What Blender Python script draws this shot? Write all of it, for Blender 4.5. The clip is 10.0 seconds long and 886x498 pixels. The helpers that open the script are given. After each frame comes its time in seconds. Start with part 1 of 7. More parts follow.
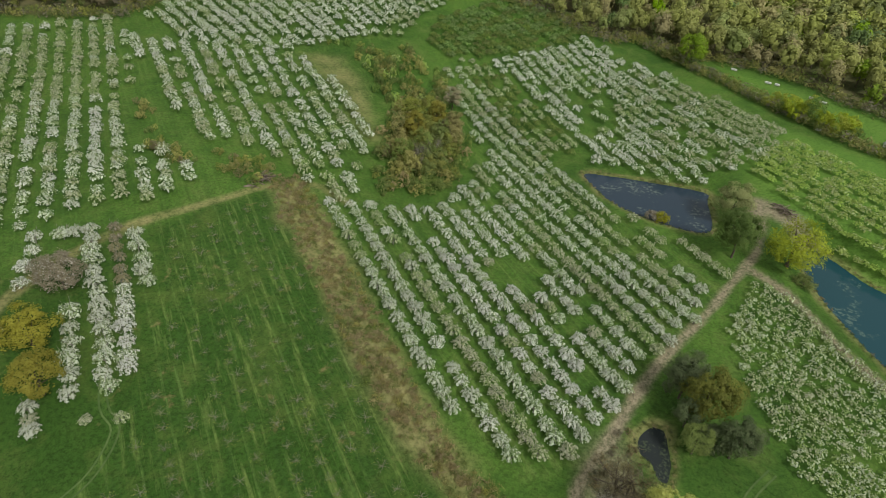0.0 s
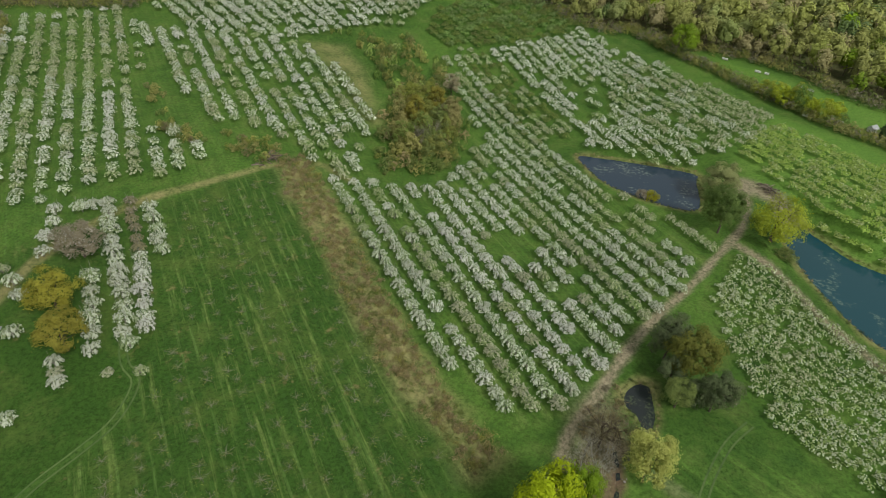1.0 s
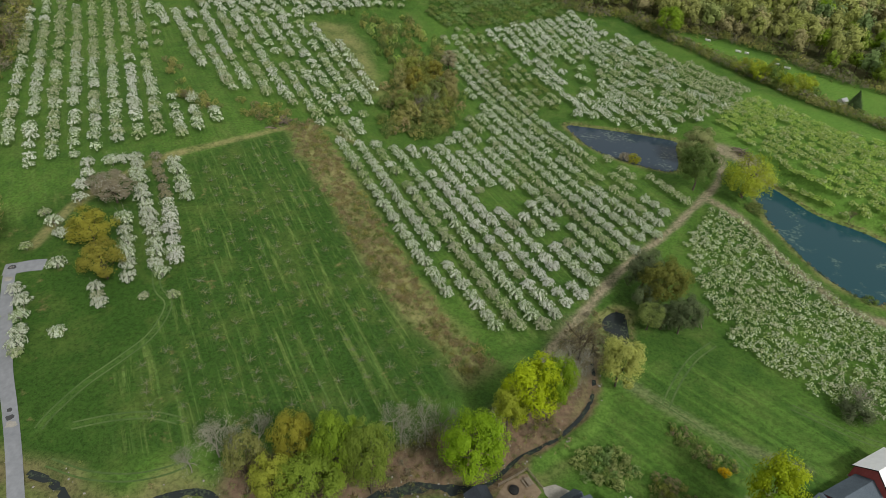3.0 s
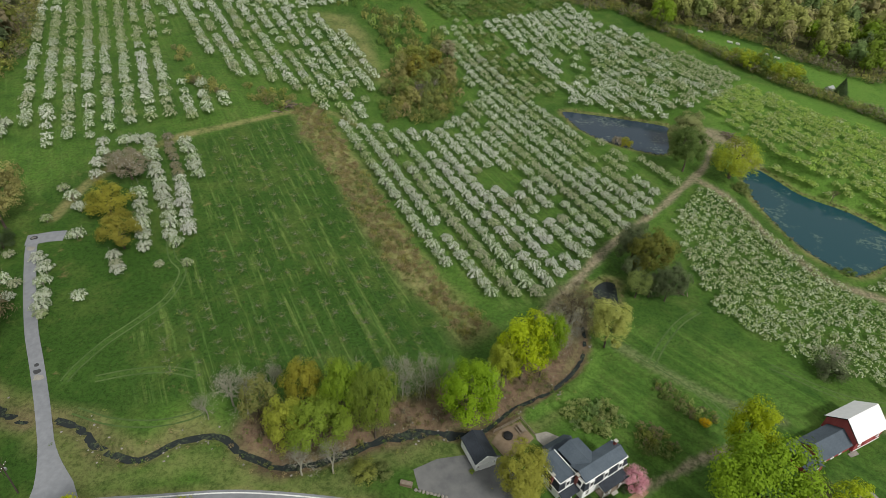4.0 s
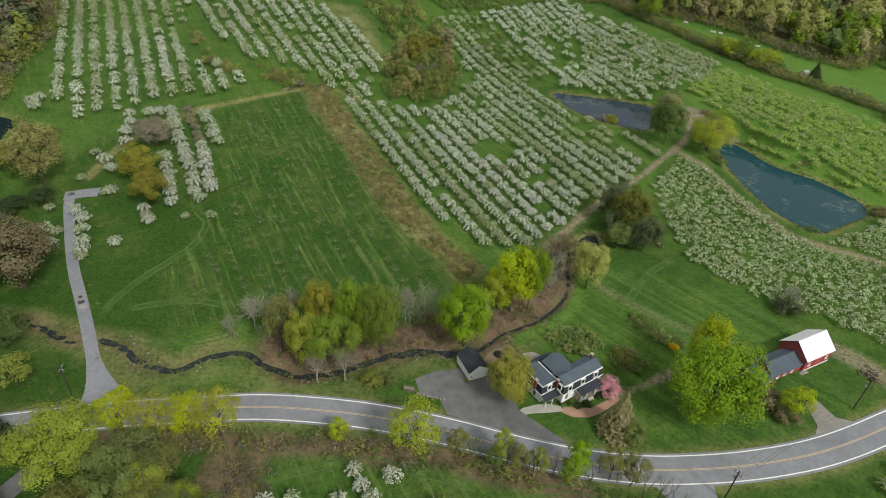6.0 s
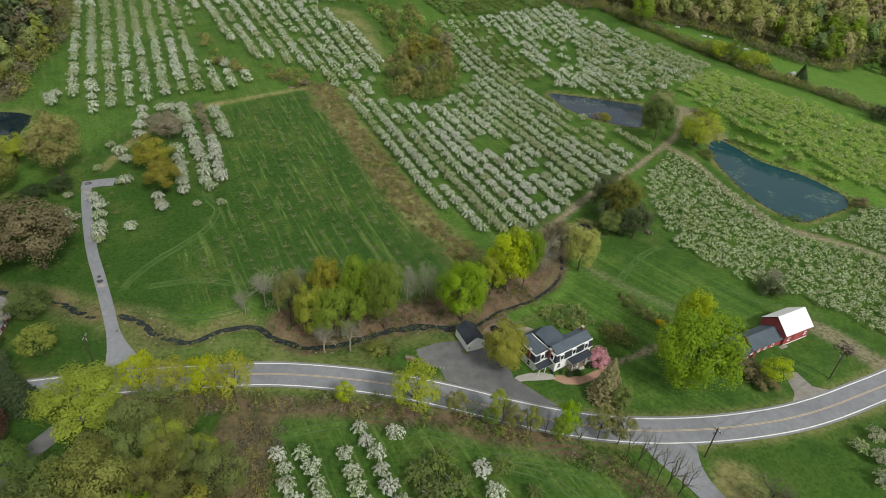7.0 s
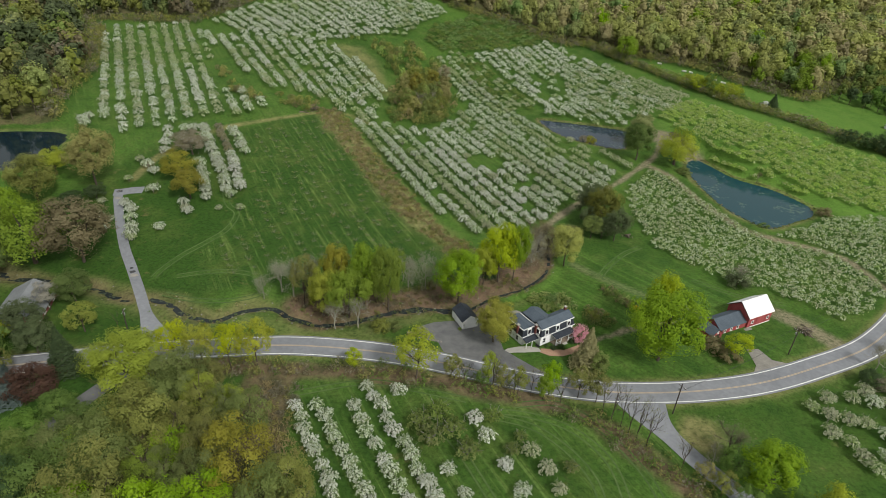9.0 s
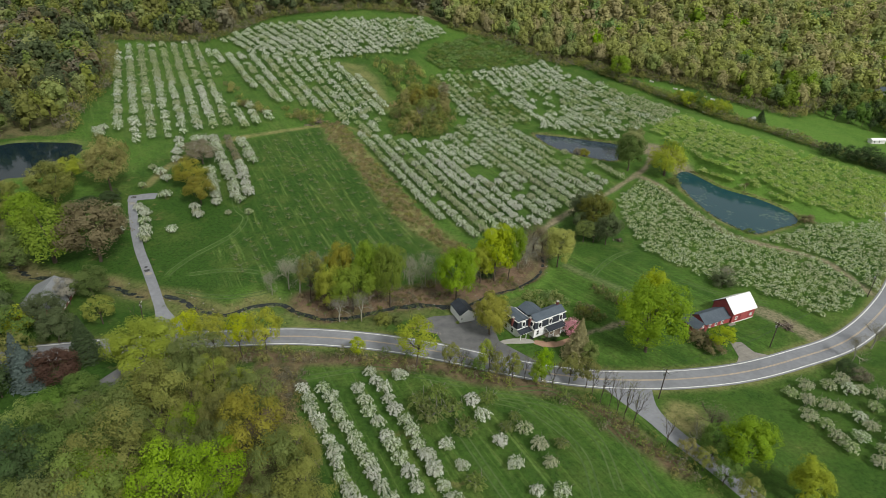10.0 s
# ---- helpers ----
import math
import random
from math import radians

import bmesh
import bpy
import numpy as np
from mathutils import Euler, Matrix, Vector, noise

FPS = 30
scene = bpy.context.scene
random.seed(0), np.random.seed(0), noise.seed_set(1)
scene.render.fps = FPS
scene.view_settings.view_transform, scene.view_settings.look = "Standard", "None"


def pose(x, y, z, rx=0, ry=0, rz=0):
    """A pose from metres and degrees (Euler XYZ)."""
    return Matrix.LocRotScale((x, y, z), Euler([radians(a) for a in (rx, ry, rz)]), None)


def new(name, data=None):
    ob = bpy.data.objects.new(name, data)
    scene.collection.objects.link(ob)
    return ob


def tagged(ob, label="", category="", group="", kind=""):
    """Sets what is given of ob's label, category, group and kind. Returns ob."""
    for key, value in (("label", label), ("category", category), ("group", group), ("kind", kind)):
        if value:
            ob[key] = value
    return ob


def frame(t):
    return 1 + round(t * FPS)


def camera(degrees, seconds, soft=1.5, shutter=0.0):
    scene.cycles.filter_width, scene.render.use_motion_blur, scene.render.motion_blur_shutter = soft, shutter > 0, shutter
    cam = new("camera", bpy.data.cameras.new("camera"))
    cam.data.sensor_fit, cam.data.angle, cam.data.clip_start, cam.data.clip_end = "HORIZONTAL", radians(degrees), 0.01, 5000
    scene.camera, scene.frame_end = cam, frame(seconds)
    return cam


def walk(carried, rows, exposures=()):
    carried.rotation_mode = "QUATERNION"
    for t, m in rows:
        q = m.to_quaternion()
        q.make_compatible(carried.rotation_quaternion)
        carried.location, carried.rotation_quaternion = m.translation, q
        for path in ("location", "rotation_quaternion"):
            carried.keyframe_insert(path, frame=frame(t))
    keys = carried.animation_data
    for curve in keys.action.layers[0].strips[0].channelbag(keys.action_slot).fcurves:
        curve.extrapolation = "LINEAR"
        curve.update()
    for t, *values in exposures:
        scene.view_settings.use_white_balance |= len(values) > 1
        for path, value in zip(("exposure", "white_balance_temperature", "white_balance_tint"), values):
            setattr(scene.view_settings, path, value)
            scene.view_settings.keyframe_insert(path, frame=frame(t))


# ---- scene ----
cam = camera(72.0, 10.0, soft=0.75)
METRES, EYE, TILT, LEAN, TURN = 120.0, 112.6, 3.5, 2.8, 0.0
ROWS = [
    (0.0, 0.0, 0.0, 0.0, 4.71, -39.75, -5.69),
    (0.5, 0.0052, -0.0504, -0.0014, 4.69, -39.75, -5.7),
    (1.0, 0.0116, -0.1005, -0.0025, 4.71, -39.78, -5.68),
    (1.5, 0.0167, -0.1503, -0.0037, 4.66, -39.77, -5.67),
    (2.0, 0.0218, -0.1999, -0.0051, 4.61, -39.78, -5.69),
    (2.5, 0.0272, -0.25, -0.0071, 4.6, -39.76, -5.68),
    (4.0, 0.0417, -0.3997, -0.0116, 4.55, -39.76, -5.68),
    (4.5, 0.0463, -0.4493, -0.0125, 4.54, -39.71, -5.69),
    (5.0, 0.0506, -0.4975, -0.0138, 4.49, -39.56, -5.69),
    (5.5, 0.0565, -0.5469, -0.0153, 4.52, -39.4, -5.68),
    (7.0, 0.0691, -0.6956, -0.0186, 4.44, -38.24, -5.7),
    (7.5, 0.074, -0.7452, -0.019, 4.42, -37.22, -5.69),
    (8.0, 0.0791, -0.7952, -0.0199, 4.41, -36.19, -5.69),
    (8.5, 0.0841, -0.845, -0.0204, 4.4, -35.16, -5.7),
    (9.0, 0.0887, -0.8948, -0.0217, 4.37, -34.1, -5.7),
    (9.5, 0.0936, -0.9448, -0.0228, 4.37, -33.07, -5.71),
    (10.0, 0.0988, -0.9947, -0.0242, 4.35, -32.02, -5.71),
]
walk(cam, [(t, pose(0, 0, EYE, TILT, LEAN, TURN) @ pose(METRES * x, METRES * y, METRES * z, 90 + pitch, roll, yaw)) for t, x, y, z, yaw, pitch, roll in ROWS])

# ---- sky and light: a bright overcast with a weak, wide sun ----
SUN_UP, SUN_ROUND = radians(45), radians(140)
world = bpy.data.worlds.new("overcast_sky")
scene.world = world
world.use_nodes = True
wn = world.node_tree
sky = wn.nodes.new("ShaderNodeTexSky")
sky.sky_type = "NISHITA"
sky.sun_disc = False
sky.sun_elevation, sky.sun_rotation = SUN_UP, SUN_ROUND
sky.air_density, sky.dust_density, sky.ozone_density = 1.0, 4.0, 1.0
veil = wn.nodes.new("ShaderNodeMixRGB")
veil.inputs[0].default_value = 0.85
veil.inputs[2].default_value = (8.6, 8.9, 8.5, 1)
wn.links.new(sky.outputs[0], veil.inputs[1])
back = wn.nodes["Background"]
wn.links.new(veil.outputs[0], back.inputs[0])
back.inputs[1].default_value = 0.078

lamp = bpy.data.lights.new("sun", "SUN")
lamp.energy, lamp.angle, lamp.color = 2.95, radians(11), (1.0, 0.98, 0.92)
sun = new("sun", lamp)
sun.rotation_euler = (radians(90) - SUN_UP, 0, radians(180) - SUN_ROUND)

scene.view_settings.exposure = 0.0


# ---- materials ----
def nodes_of(name):
    m = bpy.data.materials.new(name)
    m.use_nodes = True
    nt = m.node_tree
    return m, nt, nt.nodes["Principled BSDF"]


def node(nt, kind, **sets):
    n = nt.nodes.new(kind)
    for key, value in sets.items():
        n.inputs[key.replace("_", " ")].default_value = value
    return n


def coords(nt, turn=0.0, stretch=(1, 1, 1)):
    co = nt.nodes.new("ShaderNodeTexCoord")
    turned, mp = nt.nodes.new("ShaderNodeMapping"), nt.nodes.new("ShaderNodeMapping")
    turned.inputs["Rotation"].default_value = (0, 0, radians(turn))
    mp.inputs["Scale"].default_value = stretch
    nt.links.new(co.outputs["Object"], turned.inputs["Vector"])
    nt.links.new(turned.outputs[0], mp.inputs["Vector"])
    return mp.outputs[0]


def fog_noise(nt, vec, scale, detail=4.0, rough=0.55):
    n = node(nt, "ShaderNodeTexNoise", Scale=scale, Detail=detail, Roughness=rough)
    if vec is not None:
        nt.links.new(vec, n.inputs["Vector"])
    return n.outputs["Fac"]


def band(nt, value, lo, hi):
    n = node(nt, "ShaderNodeMapRange")
    n.inputs["From Min"].default_value, n.inputs["From Max"].default_value = lo, hi
    nt.links.new(value, n.inputs["Value"])
    return n.outputs[0]


def blend(nt, fac, a, b, kind="MIX"):
    n = nt.nodes.new("ShaderNodeMixRGB")
    n.blend_type = kind
    for i, v in ((0, fac), (1, a), (2, b)):
        if isinstance(v, (int, float)):
            n.inputs[i].default_value = v if i == 0 else (v, v, v, 1)
        elif isinstance(v, tuple):
            n.inputs[i].default_value = (*v, 1)
        else:
            nt.links.new(v, n.inputs[i])
    return n.outputs[0]


def times(nt, a, b, op="MULTIPLY"):
    n = nt.nodes.new("ShaderNodeMath")
    n.operation = op
    n.use_clamp = True
    for i, v in enumerate((a, b)):
        if isinstance(v, (int, float)):
            n.inputs[i].default_value = v
        else:
            nt.links.new(v, n.inputs[i])
    return n.outputs[0]


def attr(nt, name):
    n = nt.nodes.new("ShaderNodeAttribute")
    n.attribute_name = name
    return n.outputs["Fac"]


def bumped(nt, bsdf, height, strength, distance):
    b = node(nt, "ShaderNodeBump", Strength=strength, Distance=distance)
    nt.links.new(height, b.inputs["Height"])
    nt.links.new(b.outputs[0], bsdf.inputs["Normal"])


def surface(name, c1, c2, scale=2.0, rough=0.8, bump=0.2, depth=0.03, metal=0.0, spread=0.25, stretch=(1, 1, 1), turn=0.0):
    """Two colours mixed by fine and coarse noise, with relief; each object shifts a little in tone."""
    m, nt, bs = nodes_of(name)
    v = coords(nt, turn, stretch)
    fine, coarse = fog_noise(nt, v, scale), fog_noise(nt, v, scale * 0.13, 3.0)
    mix = times(nt, times(nt, band(nt, fine, 0.3, 0.7), 0.55), times(nt, band(nt, coarse, 0.35, 0.65), 0.45), "ADD")
    col = blend(nt, mix, c1, c2)
    info = nt.nodes.new("ShaderNodeObjectInfo")
    tone = band(nt, info.outputs["Random"], 0, 1)
    tone.node.inputs["To Min"].default_value, tone.node.inputs["To Max"].default_value = 1 - spread / 2, 1 + spread / 2
    hsv = node(nt, "ShaderNodeHueSaturation")
    nt.links.new(tone, hsv.inputs["Value"])
    nt.links.new(col, hsv.inputs["Color"])
    nt.links.new(hsv.outputs[0], bs.inputs["Base Color"])
    bs.inputs["Roughness"].default_value, bs.inputs["Metallic"].default_value = rough, metal
    bs.inputs["Specular IOR Level"].default_value = 0.3
    if bump:
        bumped(nt, bs, fine, bump, depth)
    return m


def foliage(name, dark, light, accent=None, share=0.0, through_light=0.35):
    """Leaves: tone from the clump and the tree; a share of them in an accent colour (blossom)."""
    m, nt, bs = nodes_of(name)
    info = nt.nodes.new("ShaderNodeObjectInfo")
    geo = nt.nodes.new("ShaderNodeNewGeometry")
    single = nt.nodes.new("ShaderNodeMath")
    single.operation = "LESS_THAN"
    nt.links.new(attr(nt, "tree"), single.inputs[0])
    single.inputs[1].default_value = 0.0001
    own = times(nt, times(nt, info.outputs["Random"], single.outputs[0]), attr(nt, "tree"), "ADD")
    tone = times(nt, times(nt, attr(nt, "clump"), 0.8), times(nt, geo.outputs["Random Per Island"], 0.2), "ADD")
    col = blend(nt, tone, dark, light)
    if accent:
        edge = times(nt, times(nt, times(nt, geo.outputs["Random Per Island"], 0.4), times(nt, attr(nt, "clump"), 0.42), "ADD"), times(nt, own, 0.18), "ADD")
        pick = nt.nodes.new("ShaderNodeMath")
        pick.operation = "LESS_THAN"
        nt.links.new(edge, pick.inputs[0])
        pick.inputs[1].default_value = share
        col = blend(nt, pick.outputs[0], col, blend(nt, attr(nt, "clump"), tuple(c * 0.82 for c in accent), accent))
    hsv = node(nt, "ShaderNodeHueSaturation")
    for socket, lo, hi in (("Value", 0.84, 1.16), ("Hue", 0.495, 0.515), ("Saturation", 0.95, 1.12)):
        r = band(nt, own, 0, 1)
        r.node.inputs["To Min"].default_value, r.node.inputs["To Max"].default_value = lo, hi
        nt.links.new(r, hsv.inputs[socket])
    nt.links.new(col, hsv.inputs["Color"])
    bs.inputs["Roughness"].default_value = 0.6
    bs.inputs["Specular IOR Level"].default_value = 0.15
    nt.links.new(hsv.outputs[0], bs.inputs["Base Color"])
    tr = nt.nodes.new("ShaderNodeBsdfTranslucent")
    nt.links.new(hsv.outputs[0], tr.inputs["Color"])
    mix = nt.nodes.new("ShaderNodeMixShader")
    mix.inputs[0].default_value = through_light
    nt.links.new(bs.outputs[0], mix.inputs[1])
    nt.links.new(tr.outputs[0], mix.inputs[2])
    nt.links.new(mix.outputs[0], nt.nodes["Material Output"].inputs["Surface"])
    return m


def ground_material():
    m, nt, bs = nodes_of("meadow_ground")
    v = coords(nt)
    lanes = coords(nt, 58.5, (0.014, 1.0, 1.0))
    turned = coords(nt, 58.5)
    big, mid, fine = fog_noise(nt, v, 0.018, 3.0), fog_noise(nt, v, 0.13, 6.0, 0.65), fog_noise(nt, v, 1.1, 5.0, 0.75)
    tufts = fog_noise(nt, v, 3.2, 3.0, 0.7)
    streak = fog_noise(nt, lanes, 0.55, 4.0, 0.65)
    grass = blend(nt, band(nt, big, 0.35, 0.65), (0.033, 0.068, 0.014), (0.056, 0.103, 0.021))
    grass = blend(nt, times(nt, band(nt, mid, 0.48, 0.72), 0.8), grass, (0.074, 0.10, 0.030))
    grass = blend(nt, times(nt, band(nt, mid, 0.48, 0.28), 0.7), grass, (0.023, 0.054, 0.013))
    grass = blend(nt, times(nt, attr(nt, "bright"), 0.7), grass, (0.10, 0.18, 0.036))
    mown = attr(nt, "mown")
    grass = blend(nt, times(nt, attr(nt, "field"), 0.85), grass, (0.0235, 0.053, 0.0105))
    grass = blend(nt, times(nt, times(nt, band(nt, streak, 0.54, 0.68), mown), 0.75), grass, (0.098, 0.132, 0.042))
    grass = blend(nt, times(nt, times(nt, band(nt, streak, 0.48, 0.34), mown), 0.6), grass, (0.026, 0.055, 0.014))
    patchy = fog_noise(nt, v, 0.07, 5.0, 0.7)
    grass = blend(nt, times(nt, times(nt, band(nt, patchy, 0.5, 0.68), attr(nt, "field")), 0.6), grass, (0.075, 0.098, 0.028))
    grass = blend(nt, times(nt, times(nt, band(nt, fog_noise(nt, v, 0.16, 4.0, 0.7), 0.62, 0.72), attr(nt, "field")), 0.7), grass, (0.135, 0.105, 0.055))
    stripes = fog_noise(nt, coords(nt, 42.0, (0.03, 1.0, 1.0)), 0.42, 2.0, 0.5)
    grass = blend(nt, times(nt, times(nt, band(nt, stripes, 0.5, 0.62), attr(nt, "lawn")), 0.5), grass, (0.068, 0.125, 0.026))
    grass = blend(nt, times(nt, times(nt, band(nt, stripes, 0.48, 0.36), attr(nt, "lawn")), 0.5), grass, (0.026, 0.062, 0.012))
    wheel = nt.nodes.new("ShaderNodeTexWave")
    wheel.wave_type, wheel.bands_direction = "BANDS", "Y"
    nt.links.new(turned, wheel.inputs["Vector"])
    for key, value in (("Scale", 0.0952), ("Distortion", 1.6), ("Detail", 2.0), ("Detail Scale", 0.35)):
        wheel.inputs[key].default_value = value
    ruts = times(nt, band(nt, wheel.outputs["Fac"], 0.86, 0.98), band(nt, fog_noise(nt, lanes, 0.8, 4.0), 0.46, 0.66))
    grass = blend(nt, times(nt, times(nt, ruts, mown), 0.4), grass, (0.10, 0.155, 0.05))
    grass = blend(nt, times(nt, times(nt, attr(nt, "wear"), band(nt, fine, 0.15, 0.5)), 0.15), grass, (0.12, 0.19, 0.06))
    grass = blend(nt, 1.0, grass, (0.94, 1.02, 0.84), "MULTIPLY")
    ragged = band(nt, times(nt, mid, fine, "ADD"), 0.7, 1.3)
    dry = times(nt, attr(nt, "dry"), times(nt, ragged, 0.4, "ADD"))
    grass = blend(nt, dry, grass, blend(nt, band(nt, mid, 0.35, 0.65), (0.15, 0.14, 0.06), (0.25, 0.205, 0.105)))
    litter = blend(nt, band(nt, mid, 0.35, 0.65), (0.062, 0.044, 0.031), (0.145, 0.098, 0.068))
    litter = blend(nt, times(nt, band(nt, fine, 0.5, 0.7), 0.5), litter, (0.06, 0.085, 0.03))
    col = blend(nt, times(nt, attr(nt, "litter"), times(nt, ragged, 0.55, "ADD")), grass, litter)
    soil = blend(nt, band(nt, fine, 0.3, 0.7), (0.125, 0.108, 0.072), (0.205, 0.18, 0.125))
    col = blend(nt, times(nt, attr(nt, "soil"), times(nt, ragged, 0.5, "ADD")), col, soil)
    speck = times(nt, band(nt, fine, 0.3, 0.7), times(nt, band(nt, tufts, 0.3, 0.7), 0.5), "ADD")
    col = blend(nt, 1.0, col, blend(nt, speck, (0.5, 0.5, 0.5), (1.5, 1.48, 1.42)), "MULTIPLY")
    nt.links.new(col, bs.inputs["Base Color"])
    bs.inputs["Roughness"].default_value = 0.9
    bs.inputs["Specular IOR Level"].default_value = 0.1
    bumped(nt, bs, times(nt, fine, mid, "ADD"), 0.8, 0.4)
    return m


def water_material(name, deep, weed, weed_share, scale):
    m, nt, bs = nodes_of(name)
    v = coords(nt)
    patches = fog_noise(nt, v, scale, 6.0, 0.7)
    spots = fog_noise(nt, v, scale * 9, 3.0, 0.6)
    mask = times(nt, band(nt, patches, 0.62 - weed_share * 0.4, 0.70 - weed_share * 0.4), band(nt, spots, 0.45, 0.62))
    nt.links.new(blend(nt, times(nt, mask, 0.75), deep, weed), bs.inputs["Base Color"])
    r = band(nt, mask, 0, 1)
    r.node.inputs["To Min"].default_value, r.node.inputs["To Max"].default_value = 0.06, 0.6
    nt.links.new(r, bs.inputs["Roughness"])
    bs.inputs["IOR"].default_value = 1.33
    bs.inputs["Specular IOR Level"].default_value = 0.22
    bumped(nt, bs, fog_noise(nt, v, 2.5, 2.0), 0.05, 0.02)
    return m


GROUND = ground_material()
WATER_BLUE = water_material("pond_water", (0.022, 0.037, 0.054), (0.11, 0.14, 0.12), 0.22, 0.09)
WATER_CLEAR = water_material("clear_pond_water", (0.012, 0.050, 0.062), (0.10, 0.15, 0.12), 0.19, 0.08)
WATER_DARK = water_material("dark_water", (0.022, 0.027, 0.027), (0.06, 0.08, 0.04), 0.4, 0.2)
WATER_DEEP = water_material("deep_shaded_water", (0.008, 0.018, 0.024), (0.02, 0.03, 0.03), 0.0, 0.1)
TRACK_GRASS = surface("pressed_pale_grass", (0.036, 0.074, 0.015), (0.09, 0.138, 0.038), 0.9, 0.9, 0.3, 0.03, spread=0.1)
ASPHALT = surface("worn_asphalt", (0.165, 0.172, 0.188), (0.245, 0.252, 0.27), 0.9, 0.85, 0.25, 0.02, spread=0.06)
ASPHALT_DARK = surface("dark_asphalt", (0.085, 0.087, 0.092), (0.165, 0.163, 0.16), 0.5, 0.85, 0.25, 0.02, spread=0.06)
TAR = surface("tar_patch", (0.03, 0.03, 0.032), (0.055, 0.055, 0.058), 1.5, 0.7, 0.1, 0.01)
PAINT_WHITE = surface("white_road_paint", (0.55, 0.55, 0.53), (0.8, 0.8, 0.78), 3.0, 0.6, 0.05, 0.01, spread=0.02)
PAINT_YELLOW = surface("yellow_road_paint", (0.38, 0.29, 0.19), (0.52, 0.41, 0.29), 3.0, 0.6, 0.05, 0.01, spread=0.02)
GRAVEL = surface("pale_gravel", (0.17, 0.16, 0.14), (0.30, 0.28, 0.25), 2.0, 0.95, 0.5, 0.05)
DIRT = surface("bare_dirt", (0.12, 0.085, 0.055), (0.21, 0.16, 0.11), 1.2, 0.95, 0.5, 0.06)
CONCRETE = surface("pale_concrete", (0.33, 0.32, 0.29), (0.45, 0.43, 0.39), 1.2, 0.85, 0.2, 0.01)
BRICK_PATH = surface("brick_paving", (0.26, 0.15, 0.10), (0.37, 0.24, 0.165), 3.0, 0.85, 0.2, 0.01)
STONE = surface("grey_field_stone", (0.15, 0.14, 0.12), (0.32, 0.30, 0.27), 2.5, 0.9, 0.5, 0.05)
CLAPBOARD = surface("white_clapboard", (0.76, 0.765, 0.77), (0.86, 0.865, 0.87), 2.0, 0.6, 0.08, 0.01, spread=0.04)
TRIM = surface("white_trim", (0.74, 0.74, 0.73), (0.84, 0.84, 0.83), 4.0, 0.5, 0.05, 0.005, spread=0.02)
SHINGLE = surface("blue_grey_shingles", (0.055, 0.072, 0.092), (0.09, 0.112, 0.138), 3.5, 0.8, 0.3, 0.02, spread=0.05)
SLATE = surface("dark_slate_mansard", (0.018, 0.022, 0.030), (0.040, 0.048, 0.062), 4.0, 0.7, 0.3, 0.02, spread=0.05)
BARN_RED = surface("barn_red_boards", (0.27, 0.05, 0.055), (0.38, 0.09, 0.09), 2.0, 0.8, 0.2, 0.02, spread=0.06, stretch=(1, 1, 0.2))
TIN = surface("white_metal_roof", (0.72, 0.71, 0.72), (0.85, 0.84, 0.85), 0.8, 0.45, 0.05, 0.01, spread=0.02)
CHIMNEY_BRICK = surface("red_brick", (0.16, 0.05, 0.045), (0.25, 0.09, 0.08), 4.0, 0.9, 0.3, 0.02)
ROOF_GREY = surface("grey_asphalt_roof", (0.17, 0.18, 0.19), (0.26, 0.27, 0.28), 2.0, 0.8, 0.2, 0.02)
GLASS = surface("window_glass", (0.012, 0.014, 0.018), (0.03, 0.034, 0.04), 0.5, 0.08, 0.0)
# near-black for dark parts, and for shade painted inside the shed doorway
DARK = surface("dark_parts_and_inside_shade", (0.01, 0.01, 0.011), (0.02, 0.02, 0.02), 1.0, 0.9, 0.0)
WOOD_GREY = surface("weathered_wood", (0.13, 0.105, 0.08), (0.24, 0.20, 0.155), 3.0, 0.9, 0.3, 0.02)
WOOD_POLE = surface("tarred_pole_wood", (0.035, 0.028, 0.022), (0.075, 0.06, 0.048), 3.0, 0.9, 0.3, 0.02)
WIRE = surface("black_cable", (0.02, 0.02, 0.02), (0.03, 0.03, 0.03), 3.0, 0.6, 0.0)
METAL = surface("galvanised_metal", (0.35, 0.36, 0.37), (0.5, 0.5, 0.5), 2.0, 0.4, 0.05, 0.01, metal=0.8)
WHITE_BOX = surface("white_painted_wood", (0.66, 0.66, 0.64), (0.8, 0.8, 0.78), 2.0, 0.6, 0.1, 0.01)
BARK = surface("brown_bark", (0.055, 0.043, 0.032), (0.12, 0.098, 0.075), 3.0, 0.95, 0.6, 0.05)
BARK_GREY = surface("grey_bark", (0.16, 0.15, 0.125), (0.28, 0.265, 0.23), 3.0, 0.95, 0.6, 0.05)
TWIG_OLIVE = surface("olive_twigs", (0.10, 0.11, 0.065), (0.19, 0.195, 0.12), 3.0, 0.95, 0.3, 0.03)
TWIGS = surface("bare_twigs", (0.22, 0.21, 0.165), (0.37, 0.355, 0.29), 3.0, 0.95, 0.3, 0.03)

